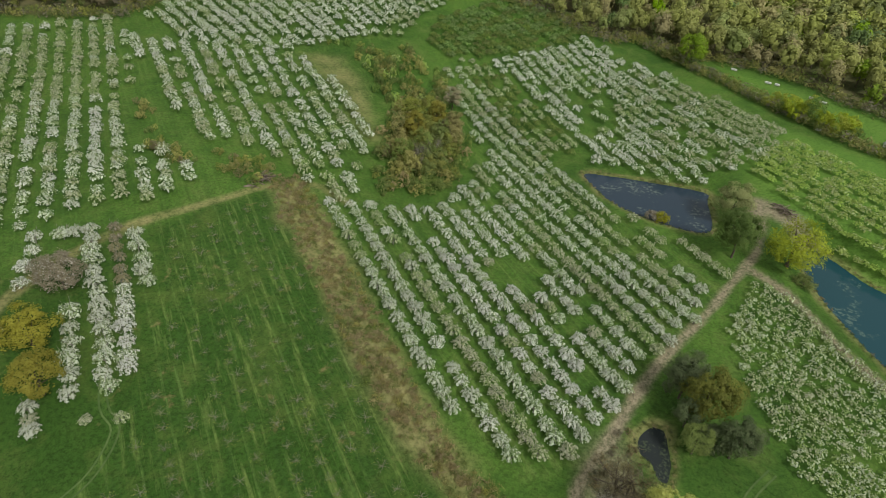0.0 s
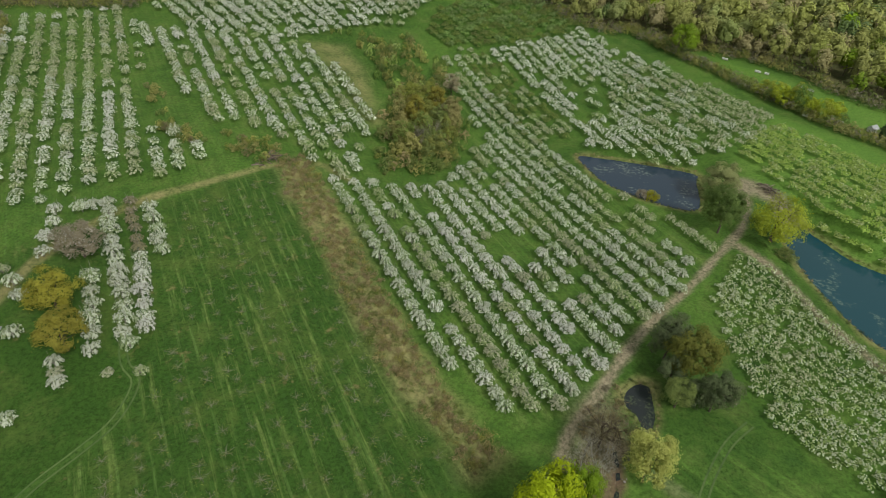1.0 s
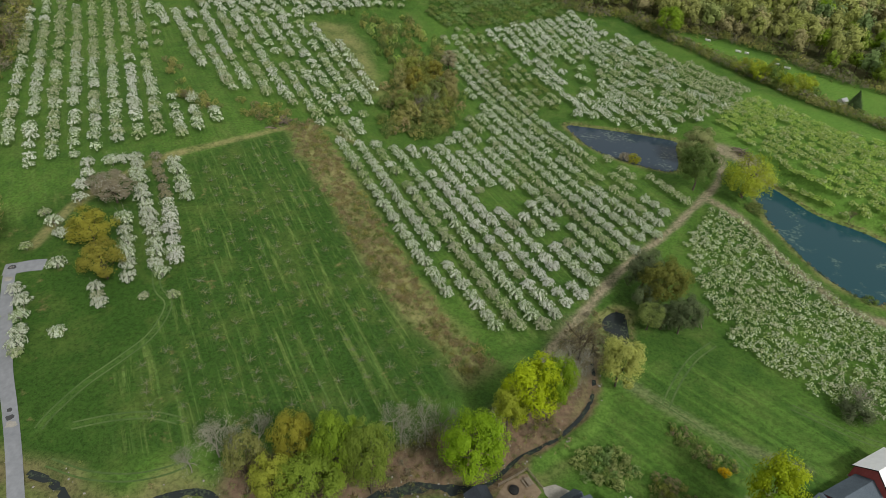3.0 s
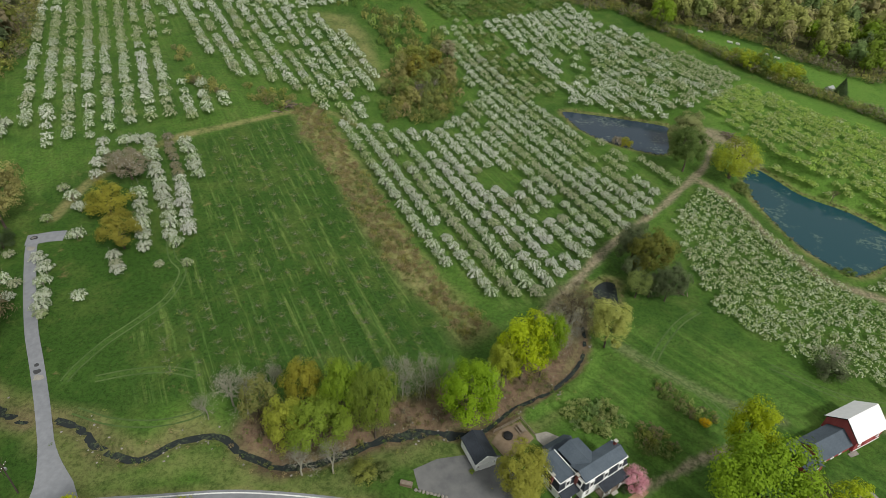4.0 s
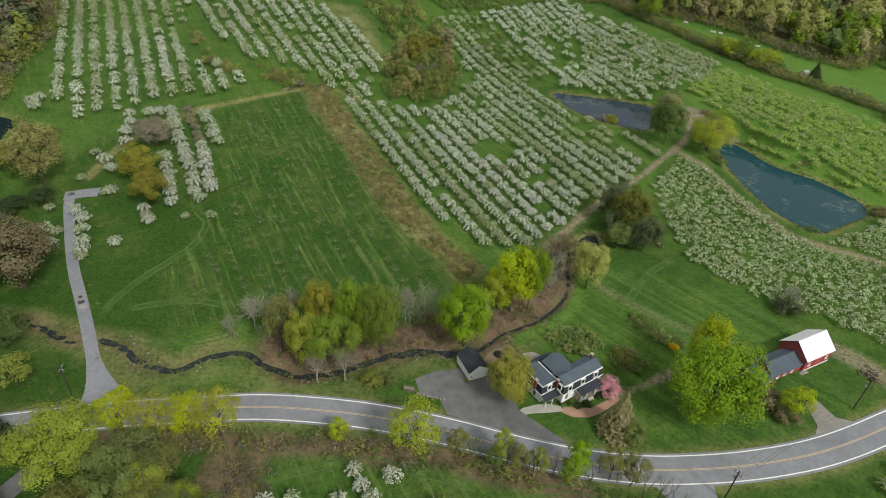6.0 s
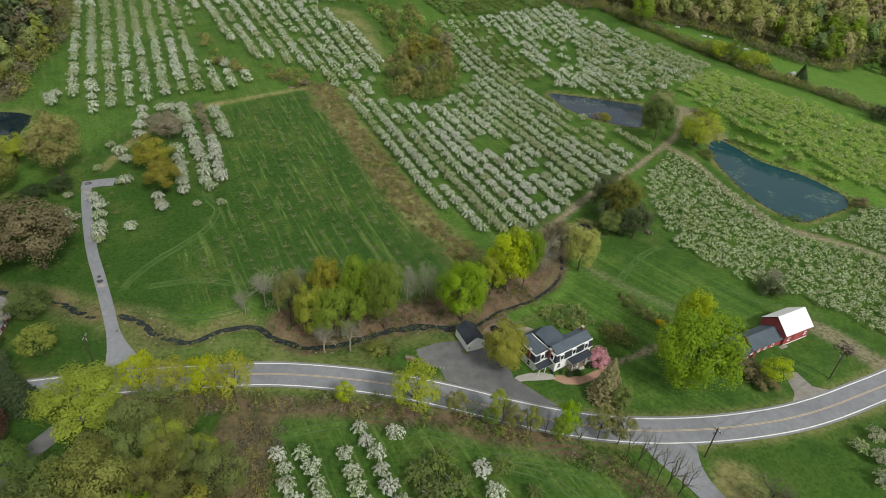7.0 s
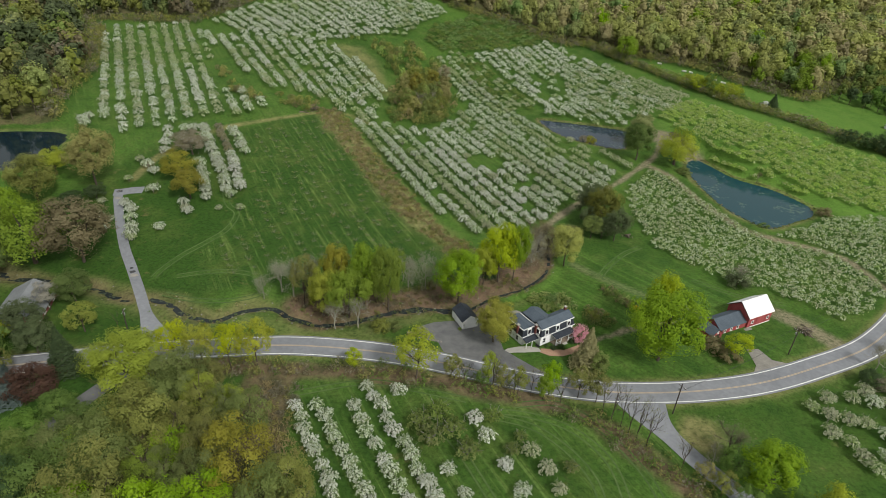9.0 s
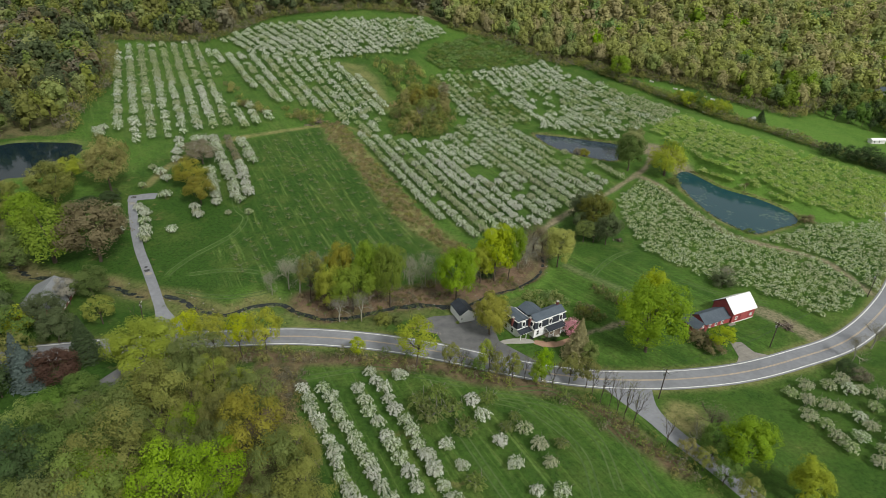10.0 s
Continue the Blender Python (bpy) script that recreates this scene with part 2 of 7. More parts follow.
LEAF = {
    "maple": foliage("fresh_maple_leaves", (0.105, 0.17, 0.016), (0.285, 0.39, 0.045)),
    "yellow": foliage("yellow_green_leaves", (0.17, 0.20, 0.02), (0.43, 0.475, 0.06)),
    "lime": foliage("lime_young_leaves", (0.15, 0.20, 0.02), (0.39, 0.475, 0.055)),
    "primrose": foliage("pale_yellow_buds", (0.25, 0.28, 0.055), (0.57, 0.61, 0.15)),
    "butter": foliage("butter_yellow_leaves", (0.185, 0.195, 0.022), (0.45, 0.46, 0.06)),
    "gold": foliage("golden_young_leaves", (0.15, 0.14, 0.02), (0.34, 0.315, 0.055)),
    "olive": foliage("olive_budding_leaves", (0.11, 0.125, 0.03), (0.30, 0.31, 0.09)),
    "tan": foliage("tan_budding_leaves", (0.15, 0.145, 0.05), (0.41, 0.38, 0.145)),
    "bronze": foliage("bronze_budding_leaves", (0.11, 0.095, 0.048), (0.26, 0.22, 0.125)),
    "russet": foliage("dull_russet_needles", (0.15, 0.138, 0.07), (0.34, 0.305, 0.175)),
    "dark": foliage("dark_evergreen", (0.03, 0.052, 0.02), (0.085, 0.125, 0.05)),
    "blue": foliage("blue_spruce", (0.055, 0.078, 0.072), (0.14, 0.178, 0.16)),
    "green": foliage("mid_green_leaves", (0.06, 0.11, 0.025), (0.18, 0.25, 0.065)),
    "grey": foliage("grey_twig_haze", (0.12, 0.11, 0.075), (0.29, 0.265, 0.19)),
    "red": foliage("dark_red_leaves", (0.065, 0.036, 0.025), (0.14, 0.078, 0.052)),
    "pink": foliage("pink_cherry_blossom", (0.55, 0.22, 0.28), (0.85, 0.50, 0.56)),
    "forsythia": foliage("orange_yellow_blossom", (0.40, 0.25, 0.02), (0.72, 0.48, 0.05)),
    "umber": foliage("dark_golden_leaves", (0.085, 0.093, 0.018), (0.215, 0.225, 0.045)),
    "twig": foliage("pale_grey_twigs", (0.24, 0.23, 0.18), (0.44, 0.42, 0.35)),
    "blush": foliage("faded_blossom", (0.16, 0.14, 0.085), (0.36, 0.32, 0.22), (0.55, 0.50, 0.42), 0.3),
    "white": foliage("white_apple_blossom", (0.13, 0.17, 0.075), (0.32, 0.37, 0.21), (0.80, 0.81, 0.74), 0.59, 0.42),
    "pale": foliage("pale_apple_blossom", (0.13, 0.175, 0.07), (0.32, 0.38, 0.20), (0.71, 0.745, 0.62), 0.57, 0.42),
    "thin": foliage("thin_apple_blossom", (0.14, 0.19, 0.075), (0.34, 0.40, 0.19), (0.60, 0.61, 0.44), 0.50, 0.42),
    # far-wood leaf colours with distance haze mixed in; some nearer plants share them
    "hazed_yellow": foliage("hazed_golden_leaves", (0.18, 0.195, 0.06), (0.45, 0.465, 0.155)),
    "hazed_tan": foliage("hazed_tan_buds", (0.20, 0.18, 0.085), (0.48, 0.435, 0.22)),
    "hazed_olive": foliage("hazed_olive_leaves", (0.15, 0.175, 0.06), (0.39, 0.425, 0.17)),
    "murk": foliage("dull_understory_leaves", (0.05, 0.07, 0.032), (0.15, 0.18, 0.085)),
    # green of the far woods, with the same haze in its colour
    "hazed_green": foliage("hazed_green_leaves", (0.09, 0.14, 0.05), (0.27, 0.36, 0.13)),
    "sage": foliage("sage_fruit_leaves", (0.16, 0.22, 0.075), (0.38, 0.445, 0.20), (0.63, 0.67, 0.50), 0.50, 0.42),
    "scrub": foliage("scrub_leaves", (0.085, 0.115, 0.03), (0.235, 0.28, 0.09)),
    "bushy": foliage("bright_bush_leaves", (0.19, 0.27, 0.055), (0.47, 0.56, 0.18), (0.62, 0.68, 0.38), 0.36, 0.4),
    "straw": foliage("dry_brush", (0.20, 0.16, 0.085), (0.40, 0.32, 0.18)),
    "reed": foliage("straw_reeds", (0.22, 0.185, 0.10), (0.42, 0.35, 0.20)),
}

# ---- the lie of the land: broad swells on an 80 m lattice, with ponds and a brook cut into it ----
SWELLS = [
    [-0.6, 1.2, 2.5, 3.0, 0.6, 1.2, 1.1], [3.2, 1.6, -6.8, 6.4, -3.4, -2.7, -0.6], [-3.8, -6.6, -0.6, -0.8, -2.9, 6.9, -1.9],
    [5.1, 7.0, 9.7, -0.9, 1.2, -9.2, 1.2], [10.9, -7.4, 4.9, -10.2, 7.4, -1.6, 5.2], [11.7, -10.5, 25.5, -6.6, -1.1, 4.2, -4.2],
    [14.5, 2.5, 8.7, 5.7, 4.7, 1.8, 12.7], [12.5, 12.3, 13.5, 15.8, 5.6, -5.2, 9.1], [8.1, -2.4, -0.8, 1.8, 9.4, 7.0, 7.8],
    [27.7, 19.6, 18.3, 10.0, 8.7, 13.9, 19.3]]


def land(x, y):
    x, y = np.clip(np.asarray(x, float), -290, 290), np.clip(np.asarray(y, float), -150, 640)
    z = np.zeros(np.broadcast(x, y).shape)
    for j, line in enumerate(SWELLS):
        gy = np.exp(-(y + 100 - 80 * j) ** 2 / 11250)
        for i, w in enumerate(line):
            z = z + w * gy * np.exp(-(x + 240 - 80 * i) ** 2 / 11250)
    return z + 7.5 * np.exp(-((x - 145) ** 2 + (y - 195) ** 2) / 4050)  # the rise above the lower pond


def smooth(points, closed=False, step=2.0):
    """A curve through the points (Catmull-Rom), as an array of x, y at even steps."""
    p = [np.array(q, float) for q in points]
    p = [p[-1], *p, p[0], p[1]] if closed else [2 * p[0] - p[1], *p, 2 * p[-1] - p[-2]]
    out = []
    for a, b, c, d in zip(p, p[1:], p[2:], p[3:]):
        n = max(2, int(np.linalg.norm(c - b) / step))
        for k in range(n):
            t = k / n
            out.append(0.5 * (2 * b + (c - a) * t + (2 * a - 5 * b + 4 * c - d) * t * t + (3 * b - a - 3 * c + d) * t ** 3))
    if not closed:
        out.append(p[-2])
    return np.array(out)


def away(x, y, line, closed=False):
    """Distance from each place to a polyline."""
    best = np.full(np.shape(x), 1e9)
    a = np.asarray(line)
    b = np.roll(a, -1, axis=0) if closed else a[1:]
    for p, q in zip(a, b):
        d = q - p
        t = np.clip(((x - p[0]) * d[0] + (y - p[1]) * d[1]) / max(d @ d, 1e-9), 0, 1)
        best = np.minimum(best, np.hypot(x - p[0] - t * d[0], y - p[1] - t * d[1]))
    return best


def inside(x, y, poly):
    x, y = np.asarray(x, float), np.asarray(y, float)
    odd = np.zeros(x.shape, bool)
    for (ax, ay), (bx, by) in zip(poly, np.roll(np.asarray(poly, float), -1, axis=0)):
        if ay != by:
            odd ^= ((ay > y) != (by > y)) & (x < (bx - ax) * (y - ay) / (by - ay) + ax)
    return odd


def ease(v, lo, hi):
    t = np.clip((v - lo) / (hi - lo), 0, 1)
    return t * t * (3 - 2 * t)


POND_UPPER = smooth([(44.5, 213), (55, 213.2), (73, 210.5), (90.5, 206), (89.5, 198), (86.5, 181), (81, 176.5), (72, 179), (62, 184), (53.5, 191), (48, 200.5)], True)
POND_LOWER = smooth([(113, 173.5), (119.3, 178), (124.6, 170), (129, 160.5), (133.5, 155.5), (143.5, 148.3), (150.6, 138.5), (153.6, 130), (150.2, 122), (140, 115), (128, 107.6), (123.6, 110), (119, 115.5), (115, 123), (111.6, 138), (109.8, 152.5), (110.5, 165)], True)
POND_WOOD = smooth([(-157, 123), (-151, 112), (-150, 99), (-153, 86), (-165, 80), (-180, 84), (-190, 100), (-186, 117), (-171, 123)], True)
POND_SMALL = smooth([(43.5, 91), (47.9, 95.4), (51.5, 94.2), (51.6, 89.9), (51, 84), (48.8, 79), (46.4, 79.4), (45.6, 84), (43.4, 86.6)], True)
PONDS = []
for name, line in (("upper", POND_UPPER), ("lower", POND_LOWER), ("wood", POND_WOOD), ("small", POND_SMALL)):
    PONDS.append((name, line, float(np.percentile(land(line[:, 0], line[:, 1]), 75 if name == "wood" else 20)) - 0.4))
BROOK = smooth([(39.2, 74), (39.2, 70.2), (38.6, 65), (36.6, 59.6), (33, 54.2), (28.6, 49.6), (24.2, 46.2), (20.7, 43.8), (18.2, 41.4), (15.5, 38.2), (12, 35.2), (7, 34.3), (1.9, 34.3), (-5.6, 32.1), (-12.6, 28.5),
                (-17, 25.6), (-21.5, 23.6), (-27.3, 22.6), (-31.3, 23.7), (-36.1, 25.2), (-38.7, 27.3), (-41.7, 28.6), (-45.2, 28), (-49.7, 26.3), (-52.4, 23.8), (-55.5, 21.6), (-60.3, 22.4), (-66.2, 24.4), (-69, 26.8), (-73.4, 28.8), (-77.4, 29.6)], step=1.5)
BROOK_WEST = smooth([(-82.8, 28.4), (-88.2, 30), (-92.9, 32), (-98.3, 33.9), (-104, 33.6), (-113, 35.4), (-120.7, 35), (-128, 38), (-140, 47), (-156, 66), (-166, 84)], step=1.5)
BROOKS = (BROOK, BROOK_WEST)


def height(x, y):
    x, y = np.asarray(x, float), np.asarray(y, float)
    z = land(x, y)
    for _, line, level in PONDS:
        (x0, y0), (x1, y1) = line.min(0) - 12, line.max(0) + 12
        near = (x > x0) & (x < x1) & (y > y0) & (y < y1)
        if near.any():
            nx, ny, nz = x[near], y[near], z[near]
            d = away(nx, ny, line, True)
            d = np.where(inside(nx, ny, line), -d, d)
            bank = nz + (level + 0.45 - nz) * (1 - ease(d, 0.5, 10))
            z = z.copy()
            z[near] = np.where(d > 0, bank, level + 0.45 - np.minimum(1.6, -d * 0.6))
    for line in BROOKS:
        (x0, y0), (x1, y1) = line.min(0) - 5, line.max(0) + 5
        near = (x > x0) & (x < x1) & (y > y0) & (y < y1)
        if near.any():
            d = away(x[near], y[near], line)
            d = d + 0.5 * np.sin(x[near] * 0.9 + 1.7 * np.sin(y[near] * 0.55)) * np.sin(y[near] * 0.8 + 1.3 * np.sin(x[near] * 0.4))
            z = z.copy()
            z[near] -= 1.1 * (1 - ease(d, 0.3, np.where(x[near] > 12, 1.4, 2.2)))
    return z


def spot(x, y, up=0.0):
    return float(height(np.array([x]), np.array([y]))[0]) + up


# ---- mesh helpers ----
def raw_mesh(name, verts, faces, material, attrs=None, flat=True):
    """A mesh from arrays; faces all have the same number of corners. attrs: values per corner point."""
    me = bpy.data.meshes.new(name)
    verts, faces = np.asarray(verts, np.float32), np.asarray(faces, np.int32)
    n, k = faces.shape
    me.vertices.add(len(verts))
    me.vertices.foreach_set("co", verts.ravel())
    me.loops.add(n * k)
    me.loops.foreach_set("vertex_index", faces.ravel())
    me.polygons.add(n)
    me.polygons.foreach_set("loop_start", np.arange(n, dtype=np.int32) * k)
    me.polygons.foreach_set("use_smooth", np.full(n, not flat))
    me.update(calc_edges=True)
    for key, values in (attrs or {}).items():
        me.attributes.new(key, "FLOAT", "POINT").data.foreach_set("value", np.asarray(values, np.float32))
    me.materials.append(material)
    return me


def part(name, bm, material, parent=None, label=""):
    """One bmesh as one object, under its thing."""
    me = bpy.data.meshes.new(name)
    bm.normal_update()
    bm.to_mesh(me)
    bm.free()
    me.materials.append(material)
    ob = new(name, me)
    ob.parent = parent
    if label:
        tagged(ob, label)
    return ob


def thing(name, m, label, category, group="", kind=""):
    ob = new(name)
    ob.empty_display_size = 0.3
    ob.matrix_world = m
    return tagged(ob, label, category, group, kind)


def box(bm, x0, x1, y0, y1, z0, z1, bevel=0.0):
    made = bmesh.ops.create_cube(bm, size=1.0, matrix=Matrix.LocRotScale(((x0 + x1) / 2, (y0 + y1) / 2, (z0 + z1) / 2), None, (abs(x1 - x0), abs(y1 - y0), abs(z1 - z0))))
    if bevel:
        edges = list({e for v in made["verts"] for e in v.link_edges})
        bmesh.ops.bevel(bm, geom=edges, offset=bevel, segments=1, affect="EDGES")
    return bm


def solid(bm, bottom, top):
    """A closed body between two loops of the same number of points."""
    a, b = [bm.verts.new(p) for p in bottom], [bm.verts.new(p) for p in top]
    n = len(a)
    bm.faces.new(a[::-1])
    bm.faces.new(b)
    for i in range(n):
        bm.faces.new((a[i], a[(i + 1) % n], b[(i + 1) % n], b[i]))
    return bm


def slab(bm, corners, thick):
    """A flat plate on any plane: its upper corners, and its thickness downwards."""
    return solid(bm, [(x, y, z - thick) for x, y, z in corners], corners)


def ribbon(name, line, width, material, up, widths=None, label="", category="", kind="structure", thick=0.0, cross=5):
    """A strip of surface along a line that lies on the land, several faces across."""
    line = np.asarray(line)
    d = np.gradient(line, axis=0)
    d /= np.linalg.norm(d, axis=1)[:, None]
    side = np.stack([-d[:, 1], d[:, 0]], 1)
    w = np.full(len(line), width) if widths is None else np.asarray(widths)
    rows = [line + side * (w * (k / (cross - 1) - 0.5))[:, None] for k in range(cross)]
    xy = np.stack(rows, 1).reshape(-1, 2)
    z = land(xy[:, 0], xy[:, 1]) + up
    n = len(line)
    faces = [(i * cross + k, (i + 1) * cross + k, (i + 1) * cross + k + 1, i * cross + k + 1) for i in range(n - 1) for k in range(cross - 1)]
    ob = new(name, raw_mesh(name, np.column_stack([xy, z]), np.array(faces)[:, ::-1], material, flat=False))
    return tagged(ob, label, category, "", kind)


def plate(name, outline, material, up, label, category, kind="structure", skirt=0.25):
    """A paved patch that lies on the land, with an edge that goes into the soil."""
    bm = bmesh.new()
    pts = np.asarray(outline, float)
    z = land(pts[:, 0], pts[:, 1]) + up
    ring = [bm.verts.new((x, y, q)) for (x, y), q in zip(pts, z)]
    low = [bm.verts.new((x, y, q - skirt)) for (x, y), q in zip(pts, z)]
    c = pts.mean(0)
    mid = bm.verts.new((c[0], c[1], float(land(c[0], c[1])) + up))
    for i in range(len(ring)):
        j = (i + 1) % len(ring)
        bm.faces.new((ring[i], ring[j], mid))
        bm.faces.new((low[i], low[j], ring[j], ring[i]))
    bmesh.ops.recalc_face_normals(bm, faces=bm.faces)
    ob = part(name, bm, material)
    return tagged(ob, label, category, "", kind)


# ---- ground ----
ROAD = smooth([(-150, -13), (-115, -5), (-81, 4), (-62, 8.3), (-48, 10.5), (-33, 12.7), (-17, 13), (-4, 12.2), (9.3, 10.3), (22, 7.9), (35, 6.4), (48, 6.5), (61, 8.4),
               (75, 11.8), (90, 17), (107, 25.3), (128, 37.5), (149, 57), (168, 80), (183.8, 106.8), (202, 146.6)])
LANE = smooth([(-66, 9), (-68.5, 14), (-74.4, 22), (-81.8, 32.6), (-89.2, 42.8), (-96, 52), (-102.4, 62), (-108, 71.5), (-112.4, 79.5), (-114, 83.6)])
LANE_SPUR = smooth([(-115.5, 82.4), (-112.5, 83.4), (-109.6, 84.6), (-106, 85.4)])
SIDE_ROAD = smooth([(55.5, 6), (57, 0.5), (59.6, -5.2), (63.8, -12), (68.8, -18.4), (74, -25.6), (80, -36), (87, -52), (97, -80), (110, -120)])
LOWER_ROAD = smooth([(-66, 5), (-70, -4), (-73.5, -12.6), (-77, -23), (-84, -40), (-95, -70)])
FARM_TRACK = smooth([(27, 70), (30, 78), (39, 92), (51, 111), (62, 125), (71.5, 135.9), (82.8, 150.5), (93.7, 164.1), (98, 172), (102.3, 184), (104.9, 194.9)])
POND_PATH = smooth([(90.8, 157.8), (96.7, 151.2), (102.5, 140), (106.4, 126.5), (111.6, 115), (117.5, 105.4), (124.5, 101), (135, 97), (146, 90.5), (149.5, 79), (151, 67.5)])
LAWN_TRACK = smooth([(47, 68), (55, 61.9), (63, 56.4), (71, 52), (82, 48)])
GARDEN_PATH = smooth([(45, 25), (49, 28), (53, 30.4), (60.6, 35.5), (66, 38), (74, 41)])
HEADLAND = smooth([(-113, 92), (-111, 108), (-104, 124), (-92, 140), (-78, 152), (-64, 166), (-50, 172), (-38, 166)])
KNOLL = [(-78, 262), (-60, 264), (-44, 240), (-33, 208), (-38, 204), (-52, 236)]
FIELD = [(-88, 138), (-61, 166), (-45, 140), (-12, 87), (9, 65), (2, 54), (-30, 42), (-62, 34), (-72, 50), (-68, 84), (-76, 112)]
BRUSH = [(-66, 172), (-54, 174), (-42, 154), (-27, 128), (1, 82), (15, 69), (9, 62), (-13, 86), (-46, 139)]
LAWN = [(44, 74), (52, 82), (64, 78), (90, 68), (108, 52), (96, 36), (112, 30), (80, 17), (50, 12), (44, 24), (30, 42), (36, 52)]
BLOCK_MAIN = [(-44, 162), (-27, 166), (-13, 168), (-4, 184), (3, 200), (2, 224), (-18, 275), (-6, 283), (33, 216), (44, 198), (60, 178), (74, 169), (86, 158.5), (68.6, 133), (49, 111), (34, 91), (26, 80), (18, 76), (11, 82), (-2, 91)]


WEAR = ([(-79, 92), (-73.6, 81), (-68.6, 76), (-68.5, 66.4), (-72.2, 58.8), (-77, 50.9), (-80, 43), (-80.6, 39)], [(-74.1, 40.3), (-66.6, 43), (-58.9, 44.3), (-52.6, 43.6)],
        [(-74.1, 31.8), (-65.2, 29.8), (-56.2, 30), (-49.4, 32.3), (-45.9, 35)],
         [(18, -5), (28, -4.8), (38, -8), (45, -16.5), (47, -30)], [(25, -2), (36, 0), (45, -7), (52, -18.5), (54.5, -29)], [(3, -5.5), (12, -16), (19.5, -28.7), (26, -40)],
        [(15, -6), (30, -9), (40, -20), (42, -34)], [(55, 62), (59.5, 70), (66, 79), (73, 85.5)], [(52, 65), (63, 56.4), (69, 47)], [(86, 66), (100, 58), (112, 56)], [(-27, -5), (-10, 1), (2, 0), (14, -2)])


def side_line(line, off):
    d = np.gradient(line, axis=0)
    d /= np.linalg.norm(d, axis=1)[:, None]
    return line + np.stack([-d[:, 1], d[:, 0]], 1) * off


def axis(parts_):
    out = [np.arange(a, b, s) for a, b, s in parts_]
    return np.concatenate([*out, [parts_[-1][1]]])


def build_ground():
    xs = axis([(-4000, -800, 400), (-800, -280, 26), (-280, -130, 3.0), (-130, 165, 1.5), (165, 290, 3.0), (290, 800, 26), (800, 4000, 400)])
    ys = axis([(-3000, -300, 300), (-300, -54, 12), (-54, 215, 1.5), (215, 400, 3.0), (400, 700, 12), (700, 1400, 50), (1400, 5000, 400)])
    gx, gy = np.meshgrid(xs, ys)
    x, y = gx.ravel(), gy.ravel()
    z = height(x, y)
    w, h = len(xs), len(ys)
    i = (np.arange(h - 1)[:, None] * w + np.arange(w - 1)).ravel()
    faces = np.column_stack([i, i + 1, i + 1 + w, i + w])
    wob = np.array([noise.noise((a * 0.09, b * 0.09, 0.0)) for a, b in zip(x, y)]) * 2.0

    def within(poly, edge=7.0):
        d = away(x, y, np.array(poly, float), True)
        return ease(np.where(inside(x, y, poly), d, -d) + wob * 1.5, -edge, edge)

    soil = np.zeros(len(x))
    for line, half, edge in ((FARM_TRACK, 0.6, 1.5), (POND_PATH, 0.5, 1.8), (GARDEN_PATH, 0.4, 0.9)):
        soil = np.maximum(soil, 1 - ease(away(x, y, line) + wob * 0.3, half, half + edge))
    soil = np.maximum(soil, 0.35 * (1 - ease(away(x, y, LAWN_TRACK) + wob * 0.3, 0.6, 2.2)))
    soil = np.maximum(soil, 0.95 * (1 - ease(away(x, y, smooth([(100, 188), (104, 193), (110, 186), (118, 178)])) + wob * 0.7, 2.5, 6)))
    soil = np.maximum(soil, 0.85 * (1 - ease(away(x, y, smooth([(105.5, 52.5), (112, 46), (118, 38)])) + wob * 0.5, 1.8, 4.0)))
    soil = np.maximum(soil, 0.8 * (1 - ease(np.hypot(x - 36, (y - 79) * 0.7) + wob, 2, 10)))
    wear = np.zeros(len(x))
    for line in WEAR:
        wear = np.maximum(wear, 1 - ease(away(x, y, smooth(line)), 0.3, 1.3))
    dry = 0.45 * within(KNOLL, 5.0)
    dry = np.maximum(dry, 0.6 * (1 - ease(away(x, y, HEADLAND) + wob * 0.4, 0.8, 2.6)))
    dry = np.maximum(dry, 0.7 * within(BRUSH, 4.0))
    dry = np.maximum(dry, 0.5 * (1 - ease(away(x, y, ROAD), 3.6, 6.5)))
    dry = np.maximum(dry, 0.7 * (1 - ease(np.hypot(x - 68, (y + 4) * 0.8) + wob * 1.5, 2, 7)))
    dry = np.maximum(dry, 0.3 * (1 - ease(away(x, y, side_line(BROOK[18:], 5.0)) + wob * 1.5, 1.0, 4.5)))
    for name, line, _ in PONDS:
        dry = np.maximum(dry, (0.25 if name == "wood" else 0.5) * (1 - ease(away(x, y, line, True) + wob * 0.6, 0.3, 2.4)))
    litter = np.zeros(len(x))
    for line in BROOKS:
        litter = np.maximum(litter, (0.5 if line is BROOK_WEST else np.where(x > -32, 0.95, 0.35)) * (1 - ease(away(x, y, line) + wob * 1.3, 0.8, 3.6)))
        dry = np.maximum(dry, 0.42 * (1 - ease(away(x, y, line) + wob * 2.2, 1.5, 6.0)))
    litter = np.maximum(litter, 1 - ease(away(x, y, smooth([(-34, 30), (-18, 33), (0, 38), (14, 46), (26, 57), (31, 64)])) + wob * 1.2, 4, 9))
    meadow_bank = 1 - ease(away(x, y, side_line(smooth([(39.5, 72), (38.8, 66), (36.6, 59.6), (33, 54.2), (28.6, 49.6), (22, 44.6)]), 3.4)) + wob * 0.3, 1.6, 2.6)
    litter, dry, soil = (a * (1 - 0.9 * meadow_bank) for a in (litter, dry, soil))
    litter = np.maximum(litter, 0.9 * (1 - ease(away(x, y, smooth([(-62, 2), (-45, 3), (-24, 4), (-2, 4), (18, 2.5), (38, -2), (50, -10), (62, -22)])) + wob, 1.5, 4.5)))
